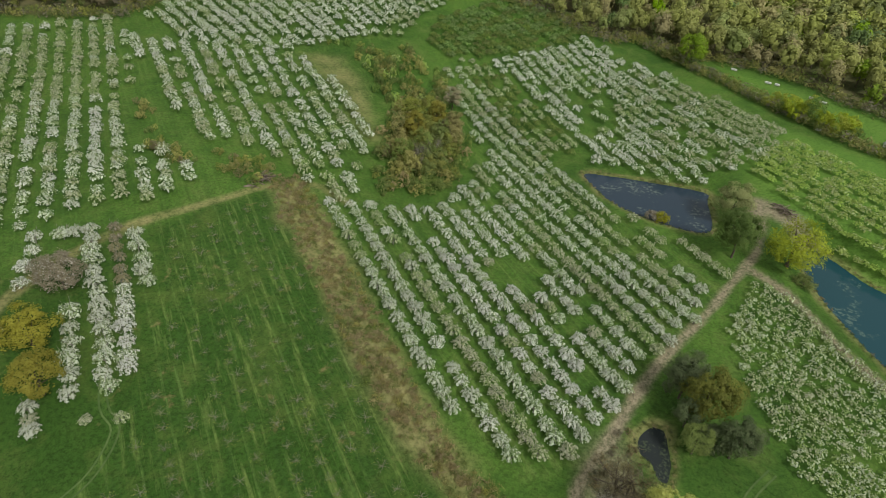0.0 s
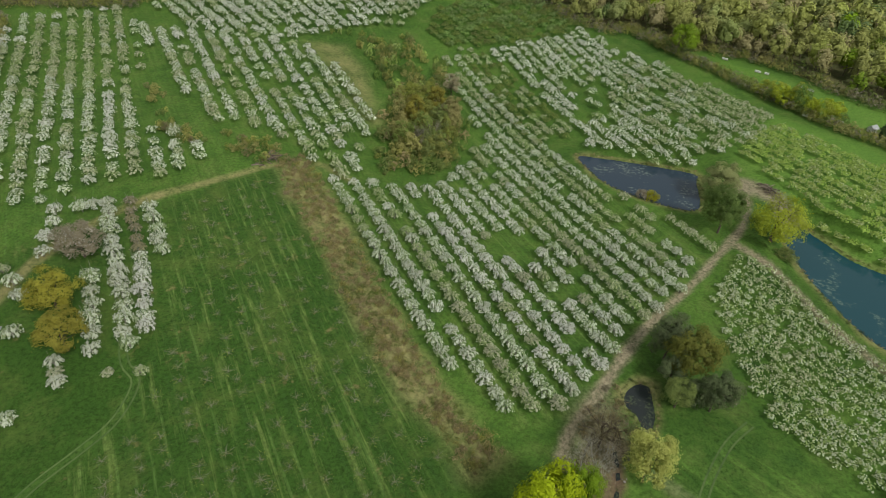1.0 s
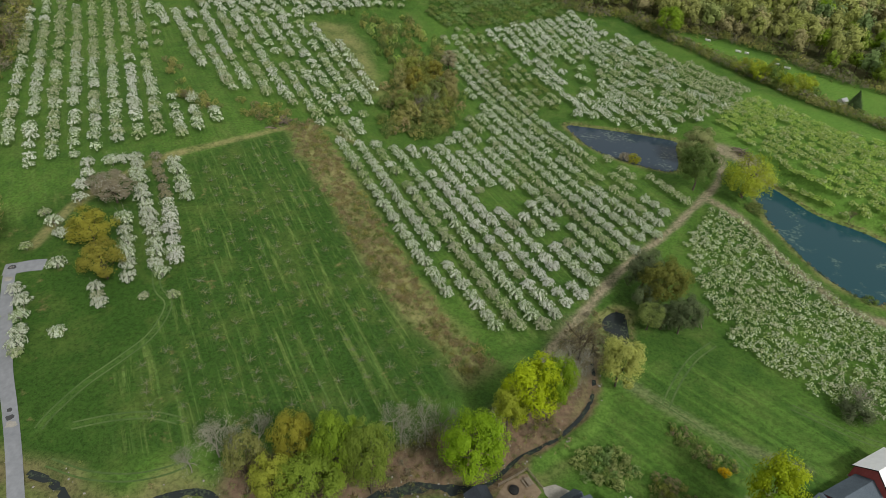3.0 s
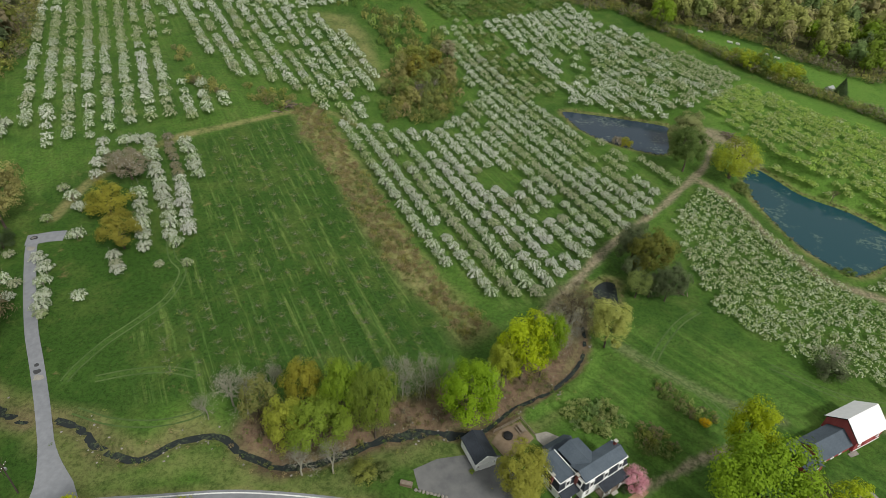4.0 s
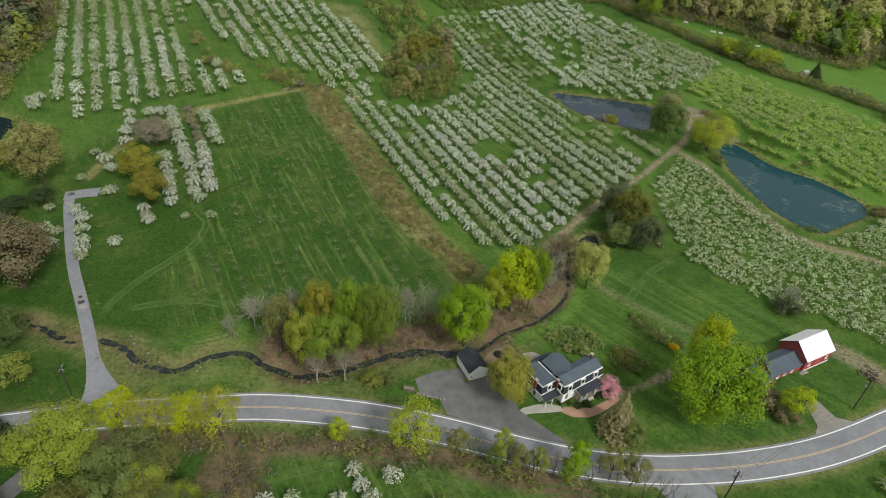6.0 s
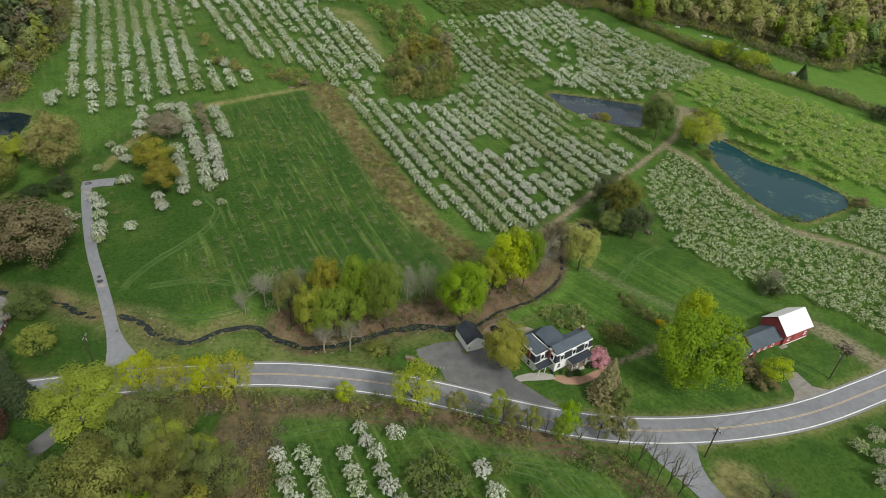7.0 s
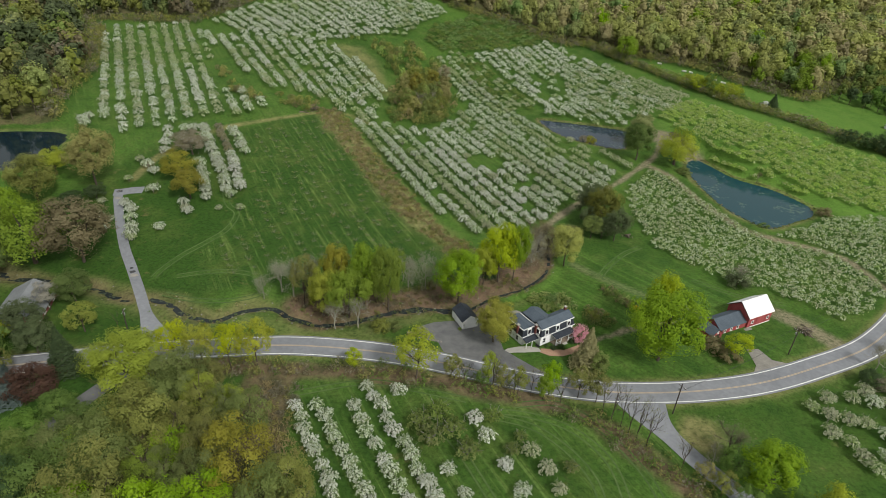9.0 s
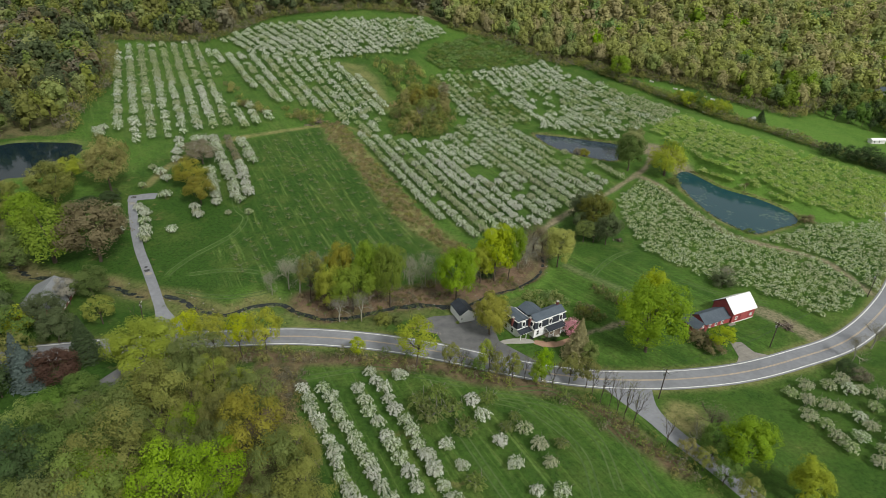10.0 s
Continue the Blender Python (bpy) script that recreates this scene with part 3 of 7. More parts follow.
    litter = np.maximum(litter, 0.8 * np.where(inside(x, y + wob, [(-40, 2), (-28, 2), (-24, -20), (-20, -48), (-34, -48)]), 1, 0))
    for wood in WOODS:
        litter = np.maximum(litter, np.where(inside(x + wob, y + wob, wood), 0.6, 0))
    mown = np.where(inside(x, y, FIELD), 1.0, 0.0)
    mown = np.maximum(mown, 0.8 * inside(x, y, BLOCK_MAIN))
    mown = np.maximum(mown, 1.0 * ((y < 2) & (x > -30) & (x < 62)))
    mown = np.maximum(mown, 0.45 * ((y > 100) & (x < -40) & (x > -230)))
    field = np.maximum.reduce((0.7 * within([(-26, -6), (0, -3), (22, -5), (40, -12), (52, -30), (60, -60), (-14, -60)], 4.0), 0.6 * within([(66, 2), (92, 12), (118, 24), (150, 30), (150, -60), (84, -60), (78, -30)], 4.0), within(FIELD, 3.0)))
    field = np.maximum(field, 0.95 * within([(-150, -40), (-60, -40), (-60, 40), (-70, 110), (-92, 136), (-120, 110), (-150, 40)], 6.0))
    bright = 0.04 * within(LAWN) + 0.75 * within( [(104.9, 226.7), (133.1, 254.5), (219, 176.5), (188.8, 108.8), (146.9, 127.6), (119.2, 162.1), (107.6, 193.4)])
    bright = np.maximum(bright, 0.6 * within([(118, 330), (204.2, 259), (300, 330), (300, 200), (210.9, 199.6), (147.6, 264.2)]))
    bright = np.maximum(bright, 0.75 * (1 - ease(away(x, y, side_line(smooth([(39.5, 70), (37.5, 60), (33.5, 53.6), (28.6, 49), (22, 44)]), 2.6)) + wob * 0.4, 0.8, 2.8)))
    lawn = within(LAWN, 3.0)
    ob = new("ground", raw_mesh("ground", np.column_stack([x, y, z]), faces, GROUND, dict(soil=soil, dry=dry, litter=litter, mown=mown, wear=wear, field=field, lawn=lawn, bright=np.clip(bright, 0, 1)), flat=False))
    return tagged(ob, "rolling green meadow with mown lanes and bare tracks", "ground", "", "structure")


WOOD_RIGHT = [(-14, 362), (32, 358), (66, 342), (88, 346), (110, 332), (138, 323), (162, 307), (178.9, 282.8), (204.7, 267.8), (230, 287), (255, 305), (330, 360), (470, 480), (640, 760), (700, 1100), (150, 1000), (-14, 700)]
WOOD_BACK = [(-230, 276), (-178, 292), (-166, 302), (-140, 345), (-90, 360), (-40, 372), (-14, 362), (-14, 445), (-180, 445), (-300, 420), (-330, 330)]
WOOD_LEFT = [(-230, 276), (-214, 252), (-188, 198), (-176, 152), (-166, 131), (-182, 126), (-194, 118), (-200, 96), (-238, 98), (-420, 380), (-400, 430), (-300, 420), (-330, 330)]
WOOD_NEAR = [(-60, -26), (-55, -19), (-50, -9), (-44, -5.5), (-37, -9), (-28, -24), (-17, -33), (-12, -42), (-10, -50), (-12, -58), (-58, -58)]
WOODS = (WOOD_RIGHT, WOOD_BACK, WOOD_LEFT, WOOD_NEAR)
build_ground()

for (name, line, level), mat, tale in zip(PONDS, (WATER_BLUE, WATER_CLEAR, WATER_DEEP, WATER_DARK), (
        "blue-grey farm pond dotted with floating weed", "blue-green farm pond with an irregular bank", "dark still pond at the wood's edge", "small dark pool under bare trees")):
    bm = bmesh.new()
    c = line.mean(0)
    out = [bm.verts.new((c[0] + (p[0] - c[0]) * 1.04, c[1] + (p[1] - c[1]) * 1.04, level)) for p in line]
    bm.faces.new(out)
    bmesh.ops.triangulate(bm, faces=bm.faces[:])
    bmesh.ops.recalc_face_normals(bm, faces=bm.faces)
    if sum(f.normal.z for f in bm.faces) < 0:
        bmesh.ops.reverse_faces(bm, faces=bm.faces)
    tagged(part("water_" + name, bm, mat), tale, "pond", "", "structure")
ribbon("brook", BROOK, 6.0, WATER_DARK, -0.72, label="narrow dark brook winding below the field", category="brook", cross=5,
       widths=np.where(BROOK[:, 0] > 12, 0.95, np.where((BROOK[:, 0] > -16) & (BROOK[:, 0] < 10), 3.4, 1.7)))
ribbon("brook", BROOK_WEST, 2.2, WATER_DARK, -0.82, label="narrow dark brook between stony banks", category="brook", cross=5)


ribbon("road", ROAD, 8.0, ASPHALT, 0.10, label="two-lane grey asphalt country road in a long curve", category="road", cross=7)
for off in (3.35, -3.35):
    ribbon("road_marking", side_line(ROAD, off), 0.28, PAINT_WHITE, 0.115, label="white edge line painted along the road", category="road marking", cross=2)
for off in (0.14, -0.14):
    ribbon("road_marking", side_line(ROAD, off), 0.16, PAINT_YELLOW, 0.115, label="worn yellow centre line on the road", category="road marking", cross=2)
for line in WEAR:
    for off in (0.85, -0.85):
        ribbon("wheel_track", side_line(smooth(line, step=1.5), off), 0.42, TRACK_GRASS, 0.05, label="pale wheel track pressed into the grass", category="wheel track", cross=2)
ribbon("lane", LANE, 4.0, ASPHALT, 0.085, label="narrow worn grey farm lane with tar patches", category="lane",
       widths=3.0 + 7.5 * np.clip(1 - np.arange(len(LANE)) / 7, 0, 1) ** 1.6)
ribbon("lane", LANE_SPUR, 4.2, ASPHALT, 0.09, label="short grey paved spur beside the farm lane", category="lane")
ribbon("side_road", SIDE_ROAD, 5.6, ASPHALT, 0.085, label="narrow pale asphalt side road", category="road", widths=5.0 + 9.0 * np.clip(1 - np.arange(len(SIDE_ROAD)) / 6, 0, 1) ** 1.5)
ribbon("lower_road", LOWER_ROAD, 4.6, ASPHALT_DARK, 0.085, label="dark asphalt drive under the trees", category="road")
plate("parking_lot", [(-0.5, 24.5), (4, 27.5), (9, 29), (17, 30), (21, 27), (22, 23), (23, 18.5), (33, 11), (28, 10.6), (14, 13.4), (7.5, 15), (5.5, 19.4), (1, 20.2)], ASPHALT_DARK, 0.09,
      "dark worn asphalt parking area beside the garage", "parking lot")
plate("gravel_pad", [(88.5, 19.5), (91, 24), (91, 31), (94.5, 31.5), (96.5, 27), (102, 25.8), (104, 24.6)], GRAVEL, 0.07, "pale gravel turnout beside the road", "gravel pad")

# ---- plants: every crown is made of many small leaf sprays on lobes or boughs ----
rng = np.random.default_rng(7)


def sprays(centres, normals, size, r, wide=0.62):
    """Small four-cornered leaf sprays at the centres, facing the normals, with uneven outlines."""
    n = len(centres)
    normals = normals / np.maximum(np.linalg.norm(normals, axis=1), 1e-6)[:, None]
    a = np.cross(normals, r.normal(size=(n, 3)))
    a /= np.maximum(np.linalg.norm(a, axis=1), 1e-6)[:, None]
    b = np.cross(normals, a)
    s = size[:, None] if np.ndim(size) else np.full((n, 1), size)
    j = lambda: r.uniform(0.7, 1.25, (n, 1))
    v = np.stack([centres - a * s * j(), centres + b * s * wide * j(), centres + a * s * j() - normals * s * 0.25, centres - b * s * wide * j()], 1).reshape(-1, 3)
    return v, np.arange(4 * n).reshape(n, 4)


def tubes(segments, sides=5):
    """Tapered limbs: rows of start, end, radius at start and at end."""
    vs, fs, base = [], [], 0
    for p, q, r0, r1 in segments:
        p, q = np.asarray(p, float), np.asarray(q, float)
        d = (q - p) / max(np.linalg.norm(q - p), 1e-6)
        a = np.cross(d, (0.3, 0.9, 0.31))
        a /= np.linalg.norm(a)
        b = np.cross(d, a)
        ang = np.arange(sides) * 2 * np.pi / sides
        ring = np.cos(ang)[:, None] * a + np.sin(ang)[:, None] * b
        vs += [p + ring * r0, q + ring * r1]
        k = np.arange(sides)
        fs.append(np.column_stack([k, (k + 1) % sides, (k + 1) % sides + sides, k + sides]) + base)
        base += 2 * sides
    return np.concatenate(vs), np.concatenate(fs)


def wiggle(p, q, r0, r1, r, pieces=3, bend=0.12):
    p, q = np.asarray(p, float), np.asarray(q, float)
    pts = [p + (q - p) * k / pieces + (r.normal(size=3) * bend * np.linalg.norm(q - p) if 0 < k < pieces else 0) for k in range(pieces + 1)]
    return [(pts[k], pts[k + 1], r0 + (r1 - r0) * k / pieces, r0 + (r1 - r0) * (k + 1) / pieces) for k in range(pieces)], pts


def lobed_crown(r, leaves, leaf, lobes=12, low=0.28, squat=1.0, spread=1.0, knots=7, heart="lobes", calm=False, core=0.46):
    """A broad-leaved crown for a tree one metre high: uneven lobes, each of several billows set with leaf sprays, with gaps between."""
    mid, rx, rz = np.array((0, 0, (1 + low) / 2)), 0.36 * spread, (1 - low) / 2 * squat
    k = np.arange(lobes)
    phi, cz = k * 2.399963 + r.uniform(0, 6) + r.normal(size=lobes) * 0.3, np.clip(1 - 1.75 * (k + 0.4) / lobes + r.normal(size=lobes) * 0.06, -0.9, 1)
    ring = np.sqrt(1 - cz ** 2)
    unit = np.stack([np.cos(phi) * ring, np.sin(phi) * ring, cz], 1)
    hubs = mid + unit * np.array((rx, rx, rz)) * r.uniform(*((0.38, 0.6) if calm else (0.50, 0.78)), (lobes, 1))
    rad = r.uniform(*((0.46, 0.6) if calm else (0.34, 0.52)), lobes) * rx * (14 / max(lobes, 10)) ** 0.3
    cs, cn, tone = [], [], []
    share = r.multinomial(int(leaves * 0.96), rad ** 2 / (rad ** 2).sum())
    for c, q, u, n in zip(hubs, rad, unit, share):
        d = r.normal(size=(knots, 3)) + u * 1.0 + np.array((0, 0, 0.5))
        d /= np.linalg.norm(d, axis=1)[:, None]
        spots, bright = c + d * q * r.uniform(0.55, 0.8, (knots, 1)), r.normal(0.58, 0.07 if calm else 0.13) + r.normal(0, 0.05 if calm else 0.08, knots)
        billow = q * r.uniform(0.42, 0.66, knots)
        pick = r.integers(0, knots, n)
        e = r.normal(size=(n, 3)) + d[pick] * 0.9 + np.array((0, 0, 0.3))
        e /= np.linalg.norm(e, axis=1)[:, None]
        cs.append(spots[pick] + e * (billow[pick] * r.choice((0.7, 0.9, 1.05, 1.3), n, p=(0.25, 0.35, 0.28, 0.12)))[:, None])
        cn.append(e * (0.6 if calm else 1.0) + u * (0.7 if calm else 0.3) + d[pick] * 0.2 + r.normal(size=(n, 3)) * (0.14 if calm else 0.26) + np.array((0, 0, 0.2)))
        tone.append(np.clip(bright[pick] + r.normal(0, 0.09, n), 0, 1))
    # loose inner leaves, given a low tone as painted shade inside the crown
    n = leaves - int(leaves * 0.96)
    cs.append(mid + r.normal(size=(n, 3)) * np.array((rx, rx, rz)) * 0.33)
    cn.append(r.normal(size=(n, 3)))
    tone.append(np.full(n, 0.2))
    cs, cn, tone = np.concatenate(cs), np.concatenate(cn), np.concatenate(tone)
    v, f = sprays(cs, cn, leaf * r.uniform(0.7, 1.3, len(cs)), r)
    tone = np.repeat(tone, 4)
    # the close, lumpy inner leaf mass of each lobe; deeper tone paints interior shade
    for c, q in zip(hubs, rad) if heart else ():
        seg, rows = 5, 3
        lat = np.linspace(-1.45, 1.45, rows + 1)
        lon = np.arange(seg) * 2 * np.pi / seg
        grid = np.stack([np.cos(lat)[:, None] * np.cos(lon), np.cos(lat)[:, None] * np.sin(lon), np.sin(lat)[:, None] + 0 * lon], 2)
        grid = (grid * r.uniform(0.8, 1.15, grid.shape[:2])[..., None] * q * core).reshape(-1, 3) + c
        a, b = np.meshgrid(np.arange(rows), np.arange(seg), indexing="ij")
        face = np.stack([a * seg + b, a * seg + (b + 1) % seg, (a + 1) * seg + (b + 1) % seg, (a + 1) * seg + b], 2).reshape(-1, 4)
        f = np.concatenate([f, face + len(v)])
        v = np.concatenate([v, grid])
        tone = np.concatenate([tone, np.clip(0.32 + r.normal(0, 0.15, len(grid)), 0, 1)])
    return v, f, tone, hubs


def tree_trunk(r, hubs, low, thick, sides=6):
    segs, pts = wiggle((0, 0, -0.03), (r.normal() * 0.02, r.normal() * 0.02, low + 0.18), thick, thick * 0.55, r, 3, 0.03)
    fork = pts[-2]
    for h in hubs[:: max(1, len(hubs) // 8)]:
        segs += wiggle(fork, np.asarray(h), thick * 0.42, thick * 0.1, r, 2, 0.06)[0]
    return tubes(segs, sides)


def bare_limbs(r, levels=4, height_=1.0, open_=0.5, thick=0.022, kids=3, first=0.3):
    """A leafless tree one metre high: boughs that fork into twigs."""
    segs, tips = [], []

    def grow(p, d, length, rad, level):
        q = p + d * length
        segs.extend(wiggle(p, q, rad, rad * 0.62, r, 2, 0.05)[0])
        if level == 0:
            tips.append(q)
            return
        for _ in range(kids + (level > 2)):
            e = d + r.normal(size=3) * open_ + np.array((0, 0, 0.12))
            grow(p + d * length * r.uniform(0.55, 1.0), e / np.linalg.norm(e), length * r.uniform(0.55, 0.8), rad * 0.55, level - 1)

    grow(np.array((0, 0, -0.02)), np.array((0, 0, 1.0)), first, thick, levels)
    v, f = tubes(segs, 3)
    return v, f, np.array(tips)


def cone_crown(r, leaves, leaf, low=0.06, wide=0.22):
    """A conifer one metre high: whorls of drooping sprays."""
    u = r.uniform(0, 1, leaves) ** 0.62
    z = 1 - u * (1 - low)
    lay = 0.78 + 0.3 * np.abs(np.sin(z * 40))
    q = wide * u * lay * r.uniform(0.55, 1.05, leaves)
    phi = r.uniform(0, 2 * np.pi, leaves)
    c = np.stack([np.cos(phi) * q, np.sin(phi) * q, z - q * 0.25], 1)
    nrm = np.stack([np.cos(phi), np.sin(phi), np.full(leaves, 0.9)], 1) + r.normal(size=(leaves, 3)) * 0.3
    v, f = sprays(c, nrm, leaf * r.uniform(0.7, 1.3, leaves), r, 0.5)
    return v, f, np.repeat(np.clip(r.normal(0.5, 0.22, leaves), 0, 1), 4)


def weeping_crown(r, leaves, leaf):
    """A willow one metre high: curtains of sprays that hang from a dome."""
    lobes = 26
    phi, out = r.uniform(0, 2 * np.pi, lobes), np.sqrt(r.uniform(0.02, 1, lobes)) * 0.42
    top = 1.0 - (out / 0.42) ** 2 * 0.38 - r.uniform(0, 0.06, lobes)
    k = r.integers(0, lobes, leaves)
    drop = r.uniform(0, 1, leaves) ** 1.3
    c = np.stack([np.cos(phi[k]) * out[k], np.sin(phi[k]) * out[k], top[k] - drop * (top[k] - 0.16) * 0.75], 1)
    c[:, :2] += r.normal(size=(leaves, 2)) * 0.055
    nrm = np.stack([np.cos(phi[k]), np.sin(phi[k]), np.full(leaves, 0.8)], 1) + r.normal(size=(leaves, 3)) * 0.35
    v, f = sprays(c, nrm, leaf * r.uniform(0.7, 1.4, leaves), r, 0.45)
    return v, f, np.repeat(np.clip(r.normal(0.5, 0.1, leaves) + (0.5 - drop) * 0.2, 0, 1), 4)


def apple_shape(r, leaves, leaf=0.25, boughs=9):
    """An apple tree at its true size, about 4.4 m across: an open bowl of boughs set with tufts."""
    segs = wiggle((0, 0, -0.15), (0.05, 0, 0.75), 0.15, 0.12, r, 2, 0.05)[0]
    spurs = []
    for k in range(boughs):
        phi = k * 2 * np.pi / boughs + r.normal() * 0.25
        reach, top = r.uniform(1.2, 2.1), r.uniform(1.9, 3.7)
        tip = np.array((np.cos(phi) * reach, np.sin(phi) * reach, top))
        s, pts = wiggle((0.03, 0, 0.7), tip, 0.075, 0.02, r, 3, 0.08)
        segs += s
        for _ in range(4):
            t = r.uniform(0.4, 1.0)
            p = np.array((0.03, 0, 0.7)) + (tip - np.array((0.03, 0, 0.7))) * t
            q = p + np.array((np.cos(phi), np.sin(phi), 0.6)) * r.uniform(0.2, 0.5) + r.normal(size=3) * 0.38
            if len(spurs) % 3 == 0:
                segs.append((p, q, 0.03, 0.01))
            spurs.append((p, q))
    # the crown: a low dome of tufts, notched between the boughs
    which, rho = r.integers(0, boughs, leaves), np.sqrt(r.uniform(0.02, 1, leaves))
    phi = (which + 0.5 + r.normal(0, 0.15, boughs)[which] + r.normal(0, 0.22, leaves)) * 2 * np.pi / boughs
    lobe = np.cos(boughs * (phi - np.pi / boughs))
    reach = r.uniform(0.84, 1.18, boughs)[which] * (0.88 + 0.16 * lobe)
    cell = which * 3 + (rho * 2.99).astype(int)
    lift = r.normal(0, 0.2, boughs * 3)[cell]
    z = 0.9 + 2.2 * np.sqrt(1 - 0.82 * rho ** 2) * (0.86 + 0.14 * lobe) + lift - r.uniform(0, 0.45, leaves)
    flat = np.stack([np.cos(phi), np.sin(phi)], 1) * (rho * reach * 2.05)[:, None] + r.normal(size=(leaves, 2)) * 0.08
    cs = np.column_stack([flat, z])
    cn = np.column_stack([np.cos(phi) * rho * 0.8, np.sin(phi) * rho * 0.8, np.full(leaves, 0.8)]) + r.normal(size=(leaves, 3)) * 0.38
    tone = np.clip(r.normal(0.5, 0.2, boughs * 3)[cell] + r.normal(0, 0.12, leaves), 0, 1)
    v, f = sprays(cs, cn, leaf * r.uniform(0.65, 1.35, leaves), r)
    tv, tf = tubes(segs, 3)
    return v, f, np.repeat(tone, 4), (tv, tf)


LONG, NARROW = 1.05, 0.95  # trees nearly meet along their row


def lie(arrays, x, y, size, turn, r, z=None, squash=1.0, row=None):
    v = arrays * np.array((size, size, size * squash))
    c, s = math.cos(turn), math.sin(turn)
    px, py = v[:, 0] * c - v[:, 1] * s, v[:, 0] * s + v[:, 1] * c
    if row is not None:
        c, s = math.cos(radians(row)), math.sin(radians(row))
        a, b = (px * c + py * s) * LONG, (py * c - px * s) * NARROW
        px, py = a * c - b * s, a * s + b * c
    return np.column_stack([px + x, py + y, v[:, 2] + z])


def joined(name, shapes, places, material, label, category, row=None, flat=True):
    """Very many plants of one sort as one object: shapes are (verts, faces, tone); places are x, y, size, squash."""
    places = np.asarray(places, float)
    if not len(places):
        return
    zs = height(places[:, 0], places[:, 1]) - 0.03
    vs, fs, tones, ids, base = [], [], [], [], 0
    for (x, y, size, squash), z in zip(places, zs):
        v, f, tone = shapes[rng.integers(len(shapes))][:3]
        vs.append(lie(v, x, y, size, rng.uniform(0, 6.28), rng, z, squash, row))
        fs.append(f + base)
        base += len(v)
        tones.append(tone)
        ids.append(np.full(len(v), np.clip(rng.normal(0.5, 0.25), 0, 1)))
    ob = new(name, raw_mesh(name, np.concatenate(vs), np.concatenate(fs), material, dict(clump=np.concatenate(tones), tree=np.concatenate(ids)), flat))
    return tagged(ob, label, category, "", "stuff")


# -- single trees --
SHAPES = {}


def shape_of(kind, variant):
    key = (kind, variant)
    if key not in SHAPES:
        r = np.random.default_rng(100 + 17 * variant + sum(map(ord, kind)))
        if kind == "round":
            v, f, tone, hubs = lobed_crown(r, 5200, 0.0158, 17 + 2 * variant, 0.10 + 0.04 * variant, 1.0, 1.0, 8, None)
            SHAPES[key] = (v, f, tone, tree_trunk(r, hubs, 0.25, 0.022))
        elif kind == "dense":
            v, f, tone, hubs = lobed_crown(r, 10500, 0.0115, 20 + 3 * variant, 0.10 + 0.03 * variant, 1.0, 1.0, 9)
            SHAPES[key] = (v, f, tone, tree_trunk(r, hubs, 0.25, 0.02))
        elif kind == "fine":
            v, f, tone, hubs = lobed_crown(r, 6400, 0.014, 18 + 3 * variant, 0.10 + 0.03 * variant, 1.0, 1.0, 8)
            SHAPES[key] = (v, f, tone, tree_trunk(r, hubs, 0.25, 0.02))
        elif kind == "stem":
            v, f, tone, hubs = lobed_crown(r, 3000, 0.016, 15, 0.34, 1.0, 0.95, 8, None)
            SHAPES[key] = (v, f, tone, tree_trunk(r, hubs, 0.42, 0.016))
        elif kind == "tall":
            v, f, tone, hubs = lobed_crown(r, 3000, 0.0165, 16, 0.08, 1.0, 0.72, 7)
            SHAPES[key] = (v, f, tone, tree_trunk(r, hubs, 0.28, 0.017))
        elif kind == "airy":
            v, f, tone, hubs = lobed_crown(r, 2900, 0.018, 15, 0.24, 1.0, 0.9, 7, None)
            SHAPES[key] = (v, f, tone, tree_trunk(r, hubs, 0.35, 0.015))
        elif kind == "bush":
            v, f, tone, hubs = lobed_crown(r, 2200, 0.026, 16, 0.0, 1.0, 1.5)
            SHAPES[key] = (v, f, tone, tree_trunk(r, hubs, 0.1, 0.02))
        elif kind == "cone":
            SHAPES[key] = (*cone_crown(r, 2600, 0.021), tubes([((0, 0, -0.03), (0, 0, 0.9), 0.02, 0.005)], 6))
        elif kind == "willow":
            SHAPES[key] = (*weeping_crown(r, 5000, 0.019), tubes([((0, 0, -0.03), (0, 0, 0.4), 0.035, 0.025), ((0, 0, 0.38), (0.2, 0.1, 0.75), 0.02, 0.006), ((0, 0, 0.38), (-0.2, -0.06, 0.78), 0.02, 0.006), ((0, 0, 0.38), (0.02, -0.2, 0.75), 0.02, 0.006)], 6))
        elif kind == "pole":
            bv, bf, tips = bare_limbs(r, 3, 1.0, 0.34, 0.015, 3, 0.42)
            n = 160
            c = tips[r.integers(0, len(tips), n)] + r.normal(size=(n, 3)) * 0.03
            v, f = sprays(c, r.normal(size=(n, 3)), 0.016 * r.uniform(0.6, 1.3, n), r, 0.2)
            SHAPES[key] = (v, f, np.full(len(v), 0.5), (bv, bf))
        elif kind == "bare":
            bv, bf, tips = bare_limbs(r, 4, 1.0, 0.55, 0.02, 3)
            n = 1300
            c = tips[r.integers(0, len(tips), n)] + r.normal(size=(n, 3)) * 0.045
            v, f = sprays(c, r.normal(size=(n, 3)) * np.array((1, 1, 0.3)), 0.022 * r.uniform(0.6, 1.3, n), r, 0.1)
            SHAPES[key] = (v, f, np.full(len(v), 0.5), (bv, bf))
    return SHAPES[key]


CROWNS = {}


